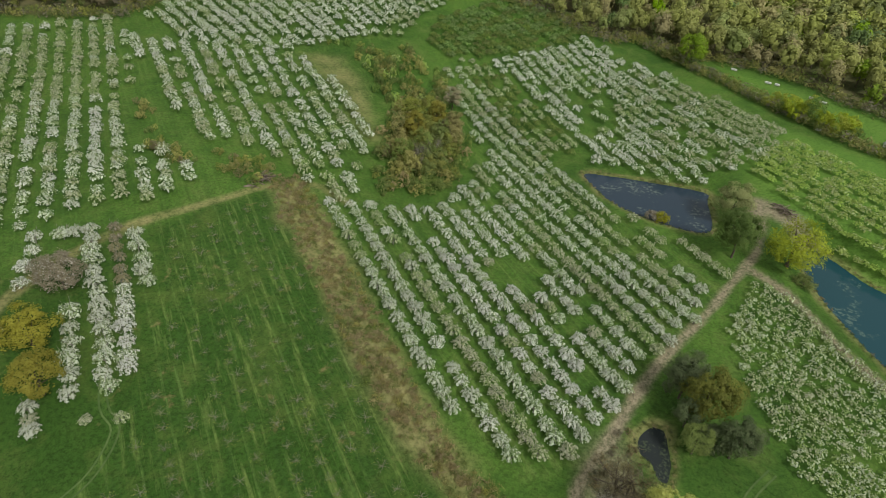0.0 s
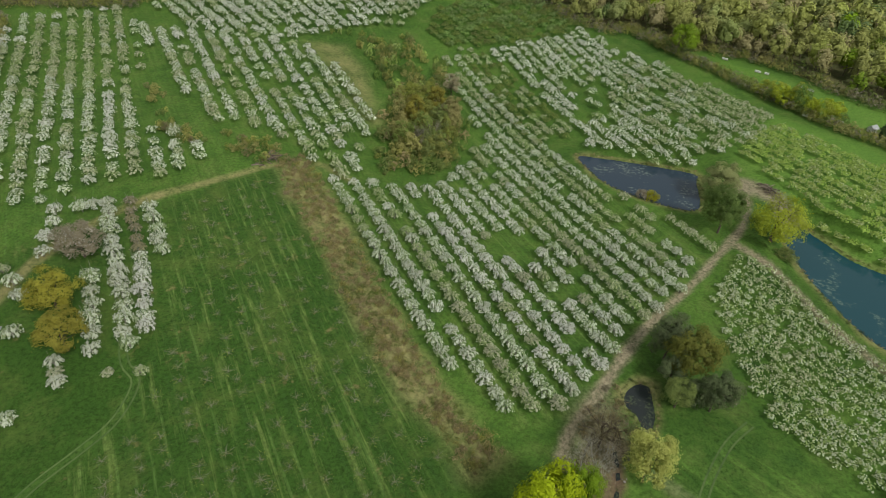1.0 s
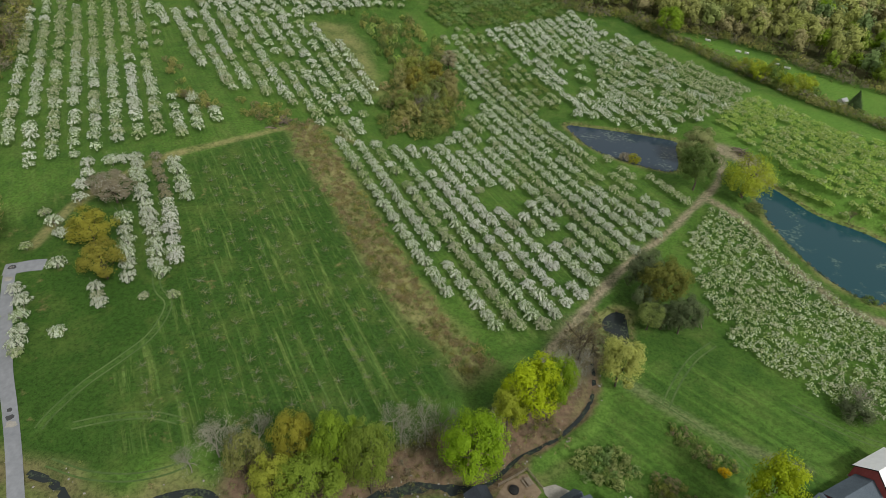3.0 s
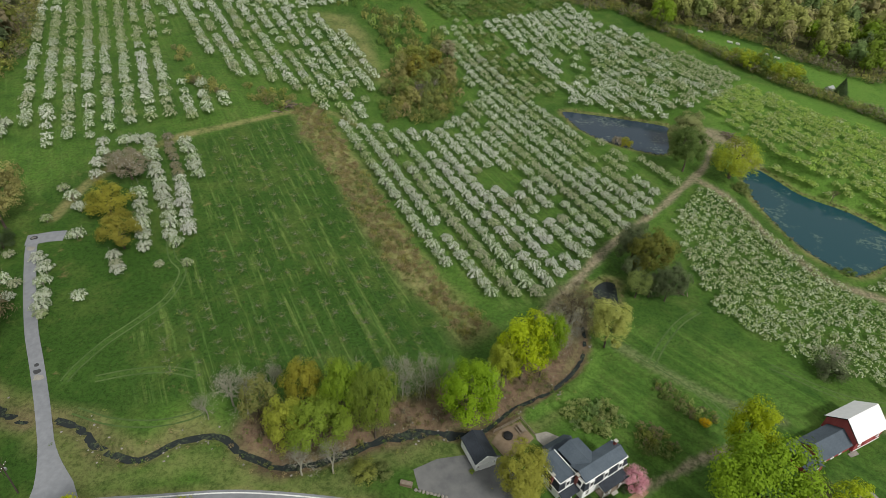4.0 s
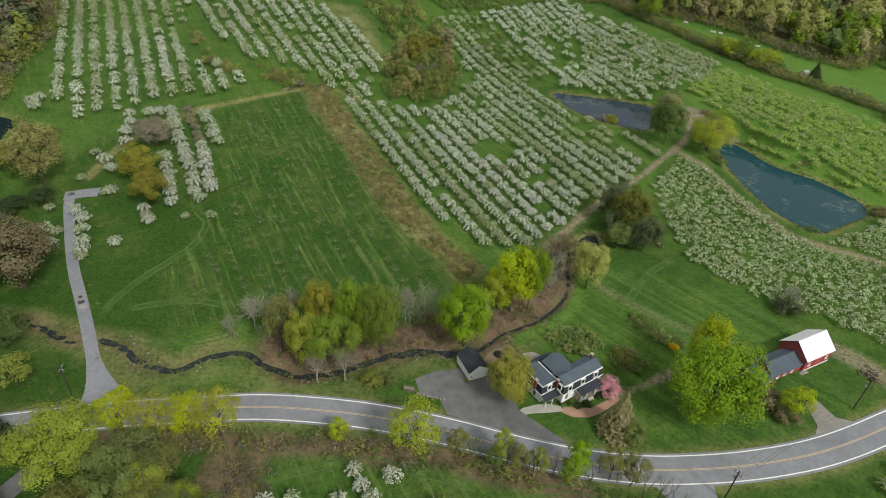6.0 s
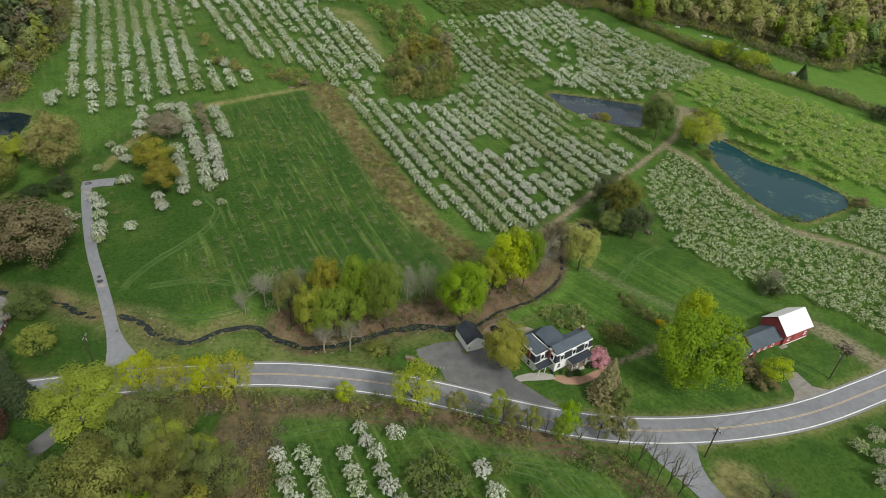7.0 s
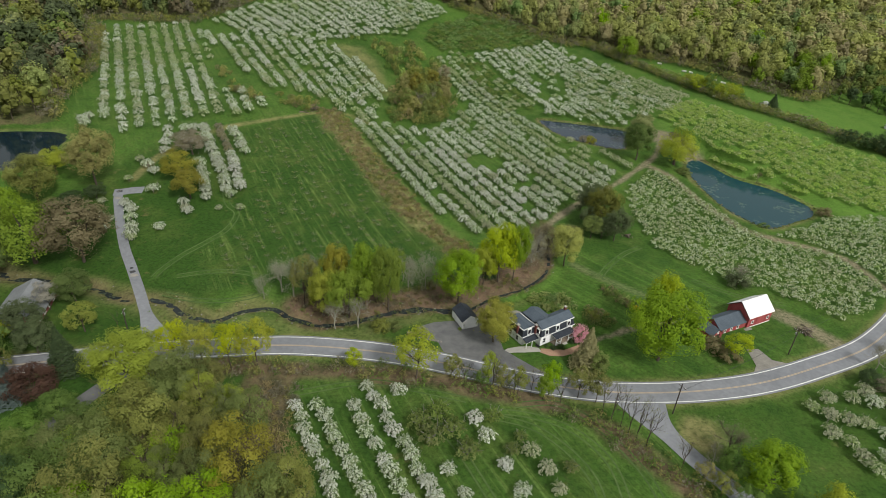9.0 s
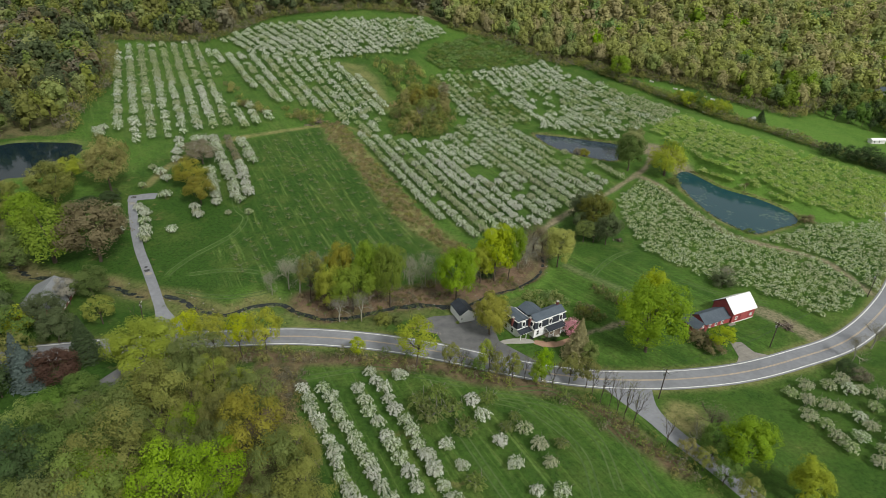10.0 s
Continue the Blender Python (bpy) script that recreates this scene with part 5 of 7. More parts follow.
BARE_MIDDLE = [(43, 287), (59, 297), (69, 268), (62, 245), (50, 237), (42, 261)]
BLOCKS = (
    ("orchard_rows", [(-215, 262), (-178, 287), (-166, 281), (-148, 247), (-131, 216), (-113, 179), (-98, 176), (-79, 161), (-93, 150), (-108, 141), (-120, 128), (-137, 121), (-156, 150)], -61.5, 6.5, 4.1, "pale", 0.06, 1.13, "long rows of white-blossoming apple trees"),
    ("orchard_rows", [(-157, 268), (-132, 264), (-108, 262), (-76, 258), (-56, 243), (-38, 217), (-35, 180), (-36, 167), (-43, 164), (-56, 176), (-72, 187), (-80, 189), (-93, 184), (-101, 197), (-116, 207), (-140, 244)], -58, 6.2, 4.1, "pale", 0.1, 1.18, "rows of pale-blossoming apple trees on the hill"),
    ("orchard_rows", [(-162, 292), (-137, 325), (-90, 330), (-60, 340), (-36, 356), (-12, 345), (-26, 320), (-37, 294), (-63, 275), (-88, 260), (-128, 265)], -48, 5.4, 3.9, "pale", 0.06, 1.2, "rows of blossoming apple trees over the far hill"),
    ("orchard_rows", [(7, 293), (24, 308), (45, 322), (57, 336), (75, 318), (97, 300), (115, 277), (133, 250), (123, 231), (108, 218), (90, 209), (79, 206), (64, 217), (49, 219), (45, 234), (30, 262)], -61, 6.0, 4.0, "pale", 0.07, 1.2, "rows of white and pale apple trees beyond the pond"),
    ("orchard_rows", [(-10, 287), (5, 292), (28, 262), (43, 236), (44, 222), (36, 226), (30, 214), (24, 222), (8, 248)], -59, 5.0, 3.4, "thin", 0.08, 0.95, "rows of leafing apple trees beside the grass lane"),
    ("orchard_rows", [(76, 133), (92, 153), (98, 147), (104, 134), (109, 120), (115, 108), (122, 99), (133, 95), (143, 90), (147, 79), (149, 66), (138, 56), (125, 49), (118, 55), (111, 61), (101, 66), (88, 74), (78, 84), (76, 104)], -66, 2.6, 2.0, "sage", 0.05, 0.62, "dense scruffy rows of low grey-green fruit trees"),
    ("orchard_rows", [(127, 102), (142, 110), (155, 120), (189, 128), (186, 112), (165, 84), (153, 68), (151, 80), (148, 92), (137, 98)], -66, 2.6, 2.0, "sage", 0.05, 0.62, "dense scruffy rows of low grey-green fruit trees"),
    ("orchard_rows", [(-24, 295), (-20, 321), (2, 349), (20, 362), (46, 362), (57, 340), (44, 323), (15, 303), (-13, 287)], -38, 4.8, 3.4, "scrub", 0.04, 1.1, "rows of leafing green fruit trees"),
    ("orchard_rows", [(107, 215), (130, 242), (151, 214), (178, 196), (213, 173), (189, 126), (171, 132), (156, 139), (144, 150), (133, 160), (125, 174), (117, 188)], -55, 4.7, 2.7, "bushy", 0.1, 0.95, "rows of low green fruit bushes"),
)
for n, (name, poly, angle, between, step, leaf, gap, size, label) in enumerate(BLOCKS):
    places = rows_in(poly, angle, between, step, 0.6 if leaf == "sage" else 0.45, gap, 1.5, seed=20 + n)
    sets = {}
    mood = np.random.default_rng(90 + n)
    for x, y, k in places:
        if inside(x, y, BARE_MIDDLE) and mood.uniform() < 0.55:
            continue
        pick = leaf
        if leaf == "pale":
            fields = noise.noise((x * 0.02, y * 0.02, 3.0)) + 0.25 * math.sin(k * 2.4 + n) + 0.25 * mood.normal() - (0.3, 0.22, 0.0, (x - 62) * 0.013)[min(n, 3)]
            pick = "white" if fields > 0.12 else ("thin" if fields < -0.38 else "pale")
        elif leaf == "sage":
            pick = "thin" if noise.noise((x * 0.04, y * 0.04, 5.0)) + 0.3 * mood.normal() > 0.15 else "sage"
        elif leaf == "thin":
            pick = "thin" if mood.uniform() < 0.6 else "scrub"
        elif leaf == "scrub":
            pick = "hazed_green" if mood.uniform() < 0.45 else "scrub"
        sets.setdefault(pick, []).append((x, y, size * mood.uniform(0.85, 1.15), mood.uniform(0.85, 1.1)))
    for pick, spots in sets.items():
        joined(name, [a[:3] for a in (APPLE_LOW if leaf == "sage" else APPLE_FAR)], spots, LEAF[pick], label, "orchard rows", angle)

# -- woods --
def filled(poly, gap, seed, limit=None):
    """Uneven places about gap metres apart inside an outline."""
    r = np.random.default_rng(seed)
    p = np.asarray(poly, float)
    (x0, y0), (x1, y1) = p.min(0), p.max(0)
    gx, gy = np.meshgrid(np.arange(x0, x1, gap), np.arange(y0, y1, gap * 0.87))
    gx = gx + (np.arange(len(gx)) % 2)[:, None] * gap / 2
    x, y = (gx + r.normal(size=gx.shape) * gap * 0.24).ravel(), (gy + r.normal(size=gy.shape) * gap * 0.24).ravel()
    keep = inside(x, y, poly)
    return np.column_stack([x, y])[keep]


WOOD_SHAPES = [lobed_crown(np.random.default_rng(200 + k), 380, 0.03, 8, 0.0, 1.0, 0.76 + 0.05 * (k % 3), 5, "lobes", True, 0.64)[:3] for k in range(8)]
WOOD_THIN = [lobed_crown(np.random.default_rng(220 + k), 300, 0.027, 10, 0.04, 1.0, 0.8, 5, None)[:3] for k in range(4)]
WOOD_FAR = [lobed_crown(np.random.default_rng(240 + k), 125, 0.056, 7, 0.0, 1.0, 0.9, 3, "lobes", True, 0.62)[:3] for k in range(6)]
WOOD_NEAR_SHAPES = [lobed_crown(np.random.default_rng(230 + k), 6600, 0.0118, 18, 0.05, 1.0, 0.98, 7, None)[:3] for k in range(5)]
WOOD_MID_SHAPES = [lobed_crown(np.random.default_rng(235 + k), 1300, 0.0255, 14, 0.05, 1.0, 1.0, 6, None)[:3] for k in range(4)]
WOOD_TRUNK = (*tubes([((0, 0, -0.03), (0.01, 0, 0.55), 0.016, 0.010), ((0.01, 0, 0.45), (0.12, 0.05, 0.75), 0.008, 0.003), ((0.01, 0, 0.4), (-0.1, -0.06, 0.72), 0.008, 0.003)], 5),)
WOOD_TRUNK = (*WOOD_TRUNK, np.full(len(WOOD_TRUNK[0]), 0.5))


def plant_wood(poly, gap, seed, tall, leaves, label, far=None, shapes_=None):
    r = np.random.default_rng(seed)
    sets, stems = {}, []
    for x, y in filled(poly, gap, seed):
        if seed == 309 and away(np.array([x]), np.array([y]), LOWER_ROAD)[0] < 5:
            continue
        patch = noise.noise((x * 0.016, y * 0.016, 7.0)) * 1.4 + r.normal() * 0.45
        i = int(np.clip((patch + 1.1) / 2.2 * len(leaves), 0, len(leaves) - 1))
        distant = math.hypot(x, y + 60) > (far or 1e9)
        sets.setdefault((leaves[i], distant), []).append((x, y, tall * r.uniform(0.62, 1.25), r.uniform(0.9, 1.15)))
        if not distant:
            stems.append((x, y, tall * r.uniform(0.8, 1.1), 1.0))
    for (leaf, distant), spots in sets.items():
        shapes = shapes_ or WOOD_FAR if distant or shapes_ else (WOOD_THIN if leaf in ("grey", "bronze") else WOOD_SHAPES)
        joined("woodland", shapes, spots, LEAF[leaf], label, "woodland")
    joined("woodland_stems", [WOOD_TRUNK], stems, BARK, "brown trunks among the woodland crowns", "tree trunks")


MIX = ("hazed_tan", "hazed_olive", "hazed_yellow", "hazed_tan", "hazed_yellow", "hazed_olive", "hazed_yellow", "hazed_tan", "hazed_yellow", "hazed_green", "maple")
DULL = ("grey", "scrub", "bronze", "murk", "olive", "scrub", "murk", "hazed_olive", "murk", "olive")
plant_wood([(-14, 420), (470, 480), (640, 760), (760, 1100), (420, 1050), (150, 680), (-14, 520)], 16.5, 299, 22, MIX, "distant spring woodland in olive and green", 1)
plant_wood([(244, 250), (268, 285), (330, 345), (470, 470), (470, 240), (330, 215)], 11.0, 298, 12, ("green", "olive", "green", "dark", "yellow"), "green trees round the far houses")
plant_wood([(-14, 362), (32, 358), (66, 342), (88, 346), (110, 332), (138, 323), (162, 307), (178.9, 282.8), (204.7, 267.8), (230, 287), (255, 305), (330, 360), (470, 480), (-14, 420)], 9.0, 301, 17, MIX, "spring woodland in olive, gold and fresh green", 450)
plant_wood(WOOD_BACK, 9.2, 302, 15, DULL, "budding woodland in dull olive and grey", 370)
plant_wood(WOOD_LEFT, 9.2, 303, 15, DULL, "half-bare woodland in grey and olive", 300)
plant_wood([(-76, -38), (-71, -30), (-60, -27), (-57, -40), (-56, -58), (-90, -58)], 7.0, 309, 14, ("green", "scrub", "green", "dark", "maple", "green"), "green grove below the road", None, WOOD_NEAR_SHAPES)
plant_wood(WOOD_NEAR, 7.0, 304, 15, ("maple", "scrub", "olive", "scrub", "gold", "olive", "yellow", "olive"), "dense grove in yellow-green and olive leaf", None, WOOD_NEAR_SHAPES)
plant_wood([(228, 268), (236, 300), (262, 322), (330, 330), (300, 260), (262, 232)], 8.0, 311, 12, ("green", "olive", "green", "dark", "scrub"), "green trees beside the far houses")
for x, y, tall, wide, tint in ((-45.4, -11.3, 10, 9, "lime"), (-37.6, -13.3, 9, 8, "lime"), (-45.5, -5.0, 8, 8, "olive"), (-52.5, -8, 9, 8, "scrub"), (-66.2, -21.7, 9, 9, "green"), (-72.5, -18, 9, 9, "green"), (-75, -26, 10, 10, "green"), (-56.5, -17, 11, 10, "olive")):
    tree("fine", tint, x, y, tall, wide, "leafing tree at the grove's edge", group="trees at the grove's edge")
GROVE_EDGE = [(-36, 0), (-25, -3), (-24, -12), (-14, -32), (-20, -34), (-30, -16)]
plant_wood([(-205, 98), (-168, 84), (-150, 60), (-132, 34), (-128, 0), (-150, -20), (-190, 20), (-230, 70)], 8.5, 307, 13, ("olive", "green", "scrub", "grey", "dark"), "dark green trees beyond the brick house")
plant_wood([(-100, -2), (-90, -14), (-98, -34), (-108, -44), (-150, -30), (-128, 6), (-112, 8)], 8.0, 308, 12, ("dark", "green", "olive", "dark", "yellow"), "yard trees below the brick house", None, WOOD_MID_SHAPES)

# -- thickets, hedges, brush --
SHRUB = [lobed_crown(np.random.default_rng(260 + k), 260, 0.07, 11, 0.0, 1.0, 1.5, 5, None)[:3] for k in range(5)]
BRUSHES = [lobed_crown(np.random.default_rng(270 + k), 70, 0.085, 8, 0.0, 1.0, 1.5, 4, None)[:3] for k in range(5)]
REEDS = []
for k in range(4):
    r = np.random.default_rng(280 + k)
    n = 46
    c = np.column_stack([r.normal(size=(n, 2)) * 0.38, r.uniform(0.15, 0.75, n)])
    side = r.normal(size=(n, 3)) * np.array((1, 1, 0.25))
    v, f = sprays(c, side, 0.30 * r.uniform(0.6, 1.3, n), r, 0.2)
    REEDS.append((v, f, np.repeat(np.clip(r.normal(0.5, 0.25, n), 0, 1), 4)))


def thicket(name, poly, gap, seed, tall, leaves, label, shapes=SHRUB, category="thicket", patchy=None):
    r = np.random.default_rng(seed)
    sets = {}
    for x, y in filled(poly, gap, seed):
        if patchy is not None:
            x, y = x + r.normal() * 0.9, y + r.normal() * 0.9
            if noise.noise((x * 0.11, y * 0.11, seed * 0.37)) + r.normal() * 0.25 < patchy:
                continue
        sets.setdefault(leaves[int(r.integers(len(leaves)))], []).append((x, y, tall * r.uniform(0.6, 1.25), r.uniform(0.75, 1.15)))
    for leaf, spots in sets.items():
        joined(name, shapes, spots, LEAF[leaf], label, category)


def along(line, wide):
    line = np.asarray(line)
    return [tuple(p) for p in side_line(line, wide)] + [tuple(p) for p in side_line(line, -wide)[::-1]]


HILL = [(-26, 174), (-8, 181), (-2, 190), (0, 216), (-13, 250), (-26, 248), (-33, 232), (-34, 208), (-32, 186)]
thicket("thicket", HILL, 3.4, 401, 4.2, ("olive", "scrub", "tan", "scrub", "straw"), "dense scrub thicket on the orchard hill", SHRUB, "thicket", -0.25)
thicket("thicket", [(-22, 184), (-9, 190), (-6, 214), (-14, 234), (-26, 226), (-27, 198)], 4.8, 402, 10.0, ("olive", "scrub", "grey", "olive", "tan", "scrub"), "tall budding thicket on the orchard hill", WOOD_MID_SHAPES)
tree("tall", "gold", -21, 211, 15, 9, "golden budding tree in the hill thicket", variant=0)
tree("tall", "olive", -24, 224, 13, 9, "olive budding tree in the hill thicket", variant=1)
tree("tall", "tan", -7, 220, 13, 9, "tan budding tree in the hill thicket", variant=2)
tree("tall", "gold", -14, 226, 13, 8, "golden budding tree in the hill thicket", variant=1)
tree("bare", "grey", -17, 196, 11, 9, "grey half-bare tree in the hill thicket", variant=1, bark=TWIGS)
tree("bare", "grey", -13, 202, 11, 8, "grey half-bare tree in the hill thicket", variant=2, bark=TWIGS)
tree("tall", "blush", -9, 246, 10, 8, "pale grey-green budding tree behind the hill thicket", variant=0)
thicket("thicket", [(-70, 272), (-52, 264), (-42, 250), (-32, 232), (-24, 240), (-10, 255), (-14, 272), (-30, 284), (-52, 278)], 3.0, 403, 3.4, ("tan", "olive", "scrub", "green", "scrub", "bushy"), "brown and green scrub on the hilltop", SHRUB, "thicket", -0.1)
thicket("brush_strip", BRUSH, 2.6, 404, 0.9, ("straw", "scrub", "bronze"), "strip of dry brown brush between field and orchard", BRUSHES, "brush", 0.12)
thicket("brush_strip", BRUSH, 1.5, 405, 1.4, ("straw", "reed", "scrub", "reed", "tan"), "dry stalks in the brush strip", REEDS, "brush", -0.4)
thicket("brush_strip", [(-127, 208), (-120, 207), (-103, 181), (-83, 182), (-69, 181), (-59, 170), (-67, 165), (-84, 173), (-100, 170), (-113, 186)], 2.4, 406, 2.8, ("tan", "scrub", "olive", "tan", "bronze"), "brown and green scrub between orchard blocks", SHRUB, "brush", 0.0)
thicket("hedge", along(smooth([(84, 346), (110, 316), (125.5, 295.5), (142.8, 266.6), (158, 240.6), (172.9, 227.9), (188.9, 213.4), (207.5, 200), (227.7, 183.3), (260, 160)]), 3.5), 2.0, 407, 4.0, ("grey", "tan", "olive", "scrub"), "overgrown grey-brown hedgerow", BRUSHES, "hedgerow")
thicket("hedge", along(smooth([(134.8, 279.8), (147.3, 261.7), (161.5, 244.7)]), 4.5), 5.0, 408, 9.0, ("yellow", "green", "yellow"), "yellow-green trees in the hedgerow", WOOD_MID_SHAPES, "hedgerow")
thicket("evergreen_hedge", along(smooth([(191.7, 198.7), (207.5, 192.1), (225.5, 181.1)]), 3.0), 4.0, 409, 10.0, ("dark",), "dark evergreen windbreak", WOOD_MID_SHAPES, "windbreak")
thicket("bank_brush", along(smooth([(-62, 2.0), (-45, 3), (-24, 4.4), (-2, 4.2), (18, 2.4), (38, -2.5), (49, -10), (58, -18), (67, -29), (76, -44)]), 3.0), 1.7, 410, 2.1, ("scrub", "green", "olive", "scrub", "green", "grey", "tan"), "low green and brown scrub on the road bank", BRUSHES, "scrub", -0.22)
thicket("understory", along(smooth([(-14, 360), (32, 356), (66, 340), (88, 344), (110, 330), (138, 321), (162, 305), (178.8, 280.6), (204.6, 265.6), (230, 285), (255, 303)]), 4.5), 3.2, 416, 4.6, ("grey", "olive", "scrub", "tan"), "grey-green undergrowth at the wood's edge", BRUSHES, "undergrowth")
thicket("understory", along(smooth([(-36, 370), (-90, 358), (-140, 343), (-166, 300), (-178, 290), (-230, 274), (-214, 250), (-188, 197), (-176, 151), (-167, 131)]), 4.5), 3.2, 417, 4.6, ("grey", "olive", "scrub", "tan"), "grey-green undergrowth at the wood's edge", BRUSHES, "undergrowth")
thicket("thicket", GROVE_EDGE, 2.2, 418, 1.7, ("grey", "straw", "tan"), "brown leafless thicket between grove and orchard", REEDS)
thicket("shrub_bed", [(30.2, 42.5), (34, 46.8), (42.2, 47.2), (45.4, 42), (41, 37.8), (34.5, 38.4)], 1.5, 411, 2.0, ("hazed_olive", "scrub", "hazed_green", "hazed_olive"), "bushy grey-green shrub bed behind the house", SHRUB, "shrub bed")
thicket("shrub_bed", [(47, 42), (52, 41), (55.8, 37.4), (53.2, 33.8), (47, 34.4)], 1.5, 412, 1.9, ("bronze", "olive", "scrub"), "brown twiggy shrub bed behind the house", SHRUB, "shrub bed")
thicket("shrub_bed", [(52.3, 55.2), (55.4, 57), (61.4, 51.8), (66.8, 47), (65.2, 43.6), (56.3, 48.6)], 1.6, 413, 1.5, ("hazed_olive", "bronze", "scrub", "olive"), "mixed twiggy garden bed on the lawn", SHRUB, "shrub bed")
tree("bush", "forsythia", 63.3, 44.8, 1.6, 2.8, "small orange-yellow flowering bush in the garden bed", "shrub", name="shrub")
for _, line, level in (*PONDS[:2], PONDS[3]):
    ring = np.vstack([line, line[:1]])
    thicket("bank_reeds", along(ring, 0.9), 1.5, 414, 0.7, ("reed", "scrub", "scrub", "murk"), "dry reeds along the pond bank", REEDS, "reeds")
thicket("brook_scrub", along(BROOK[8:], 4.2), 1.9, 415, 0.9, ("straw", "scrub", "green", "olive", "scrub"), "tangled brown scrub along the brook", BRUSHES, "scrub", -0.1)
thicket("brook_scrub", along(smooth([(-36, 32), (-18, 34), (0, 39), (14, 47), (30, 60)]), 6.0), 2.2, 421, 1.4, ("straw", "grey", "olive", "scrub", "bronze"), "bare brown undergrowth below the brook trees", REEDS, "undergrowth", -0.1)
thicket("brook_scrub", [(30, 72), (34, 86), (42, 92), (44, 80), (42, 70)], 1.8, 420, 1.4, ("straw", "bronze", "grey", "grey"), "grey-brown dry brush round the small pool", REEDS, "brush", -0.3)
for x, y, tall, wide in ((-5, 43, 10, 7), (0, 44, 11, 7), (-7, 46, 9, 6), (3, 46, 10, 6), (-37, 34, 11, 8), (-41, 36, 10, 7), (-33, 38, 11, 7), (-22, 21, 8, 7), (-16, 22, 9, 6), (30, 62, 11, 8), (33, 66, 11, 8), (-45, 32, 8, 6), (14, 44, 9, 6)):
    tree("bare", "twig", x, y, tall * 1.1, wide * 1.15, "pale leafless tree on the brook bank", group="bare trees by the brook", bark=TWIGS)
tree("bush", "olive", -10, 22, 3.2, 6, "olive-green bush on the road verge", "shrub", name="shrub")
tree("bush", "scrub", -6.5, 22.5, 2.6, 5, "low green bush on the road verge", "shrub", name="shrub")
tree("cone", "dark", 19, 55, 7, 6, "dark evergreen under the yellow tree", "evergreen", name="evergreen")

# stones in and beside the brooks
def rough_stone(r):
    bm = bmesh.new()
    bmesh.ops.create_icosphere(bm, subdivisions=1, radius=1.0)
    v = np.array([q.co[:] for q in bm.verts]) * r.uniform(0.7, 1.2, (len(bm.verts), 1)) * np.array((1, 0.8, 0.55))
    f = np.array([[q.index for q in face.verts] for face in bm.faces])
    bm.free()
    return v, f, np.full(len(v), 0.5)


ROUGH = [rough_stone(np.random.default_rng(500 + k)) for k in range(6)]
stones = []
sr = np.random.default_rng(510)
for line, n in ((BROOK, 170), (BROOK_WEST, 80)):
    for k in sr.integers(0, len(line), n):
        p = line[k] + sr.normal(size=2) * 1.5
        stones.append((p[0], p[1], float(sr.uniform(0.1, 0.34)), 1.0))
joined("brook_stones", ROUGH, stones, STONE, "grey stones lying in and beside the brook", "stones")


# ---- buildings and small things ----
def shape(*boxes, bevel=0.0):
    bm = bmesh.new()
    for b in boxes:
        box(bm, *b, bevel=bevel)
    return bm


def gable(bm, x0, x1, y0, y1, eave, ridge, over=0.3, thick=0.14, lengthwise=True):
    """Two roof slopes over a rectangle; the ridge runs along x, or along y."""
    ym, xm = (y0 + y1) / 2, (x0 + x1) / 2
    if lengthwise:
        drop = (ridge - eave) / (ym - y0) * over
        for a in (y0 - over, y1 + over):
            c = [(x0 - over, a, eave - drop), (x1 + over, a, eave - drop), (x1 + over, ym, ridge), (x0 - over, ym, ridge)]
            slab(bm, c if a < ym else c[::-1], thick)
    else:
        drop = (ridge - eave) / (xm - x0) * over
        for a in (x0 - over, x1 + over):
            c = [(a, y0 - over, eave - drop), (a, y1 + over, eave - drop), (xm, y1 + over, ridge), (xm, y0 - over, ridge)]
            slab(bm, c[::-1] if a < xm else c, thick)
    return bm


def gable_wall(bm, x0, x1, y0, y1, top, ridge, lengthwise=True):
    """A closed house body with two pointed ends."""
    ym, xm = (y0 + y1) / 2, (x0 + x1) / 2
    if lengthwise:
        end = [(y0, -0.5), (y1, -0.5), (y1, top), (ym, ridge - 0.1), (y0, top)]
        return solid(bm, [(x0, y, z) for y, z in end][::-1], [(x1, y, z) for y, z in end][::-1])
    end = [(x0, -0.5), (x1, -0.5), (x1, top), (xm, ridge - 0.1), (x0, top)]
    return solid(bm, [(x, y1, z) for x, z in end][::-1], [(x, y0, z) for x, z in end][::-1])


def window(owner, x, y, z, wide, tall, turn=0.0, name="window"):
    """A framed window on a wall that faces -y before its turn about z."""
    ob = part(name, shape((-wide / 2 - 0.12, -wide / 2, -0.06, 0.04, -0.1, tall + 0.12), (wide / 2, wide / 2 + 0.12, -0.06, 0.04, -0.1, tall + 0.12), (-wide / 2, wide / 2, -0.06, 0.04, tall, tall + 0.12),
                          (-wide / 2 - 0.18, wide / 2 + 0.18, -0.12, 0.04, -0.14, 0.0), (-wide / 2, wide / 2, -0.04, 0.02, tall / 2 - 0.04, tall / 2 + 0.04)), TRIM, owner, "white-framed sash window")
    ob.matrix_local = pose(x, y, z, 0, 0, turn)
    part("pane", shape((-wide / 2, wide / 2, 0.0, 0.05, 0, tall)), GLASS, ob)
    return ob


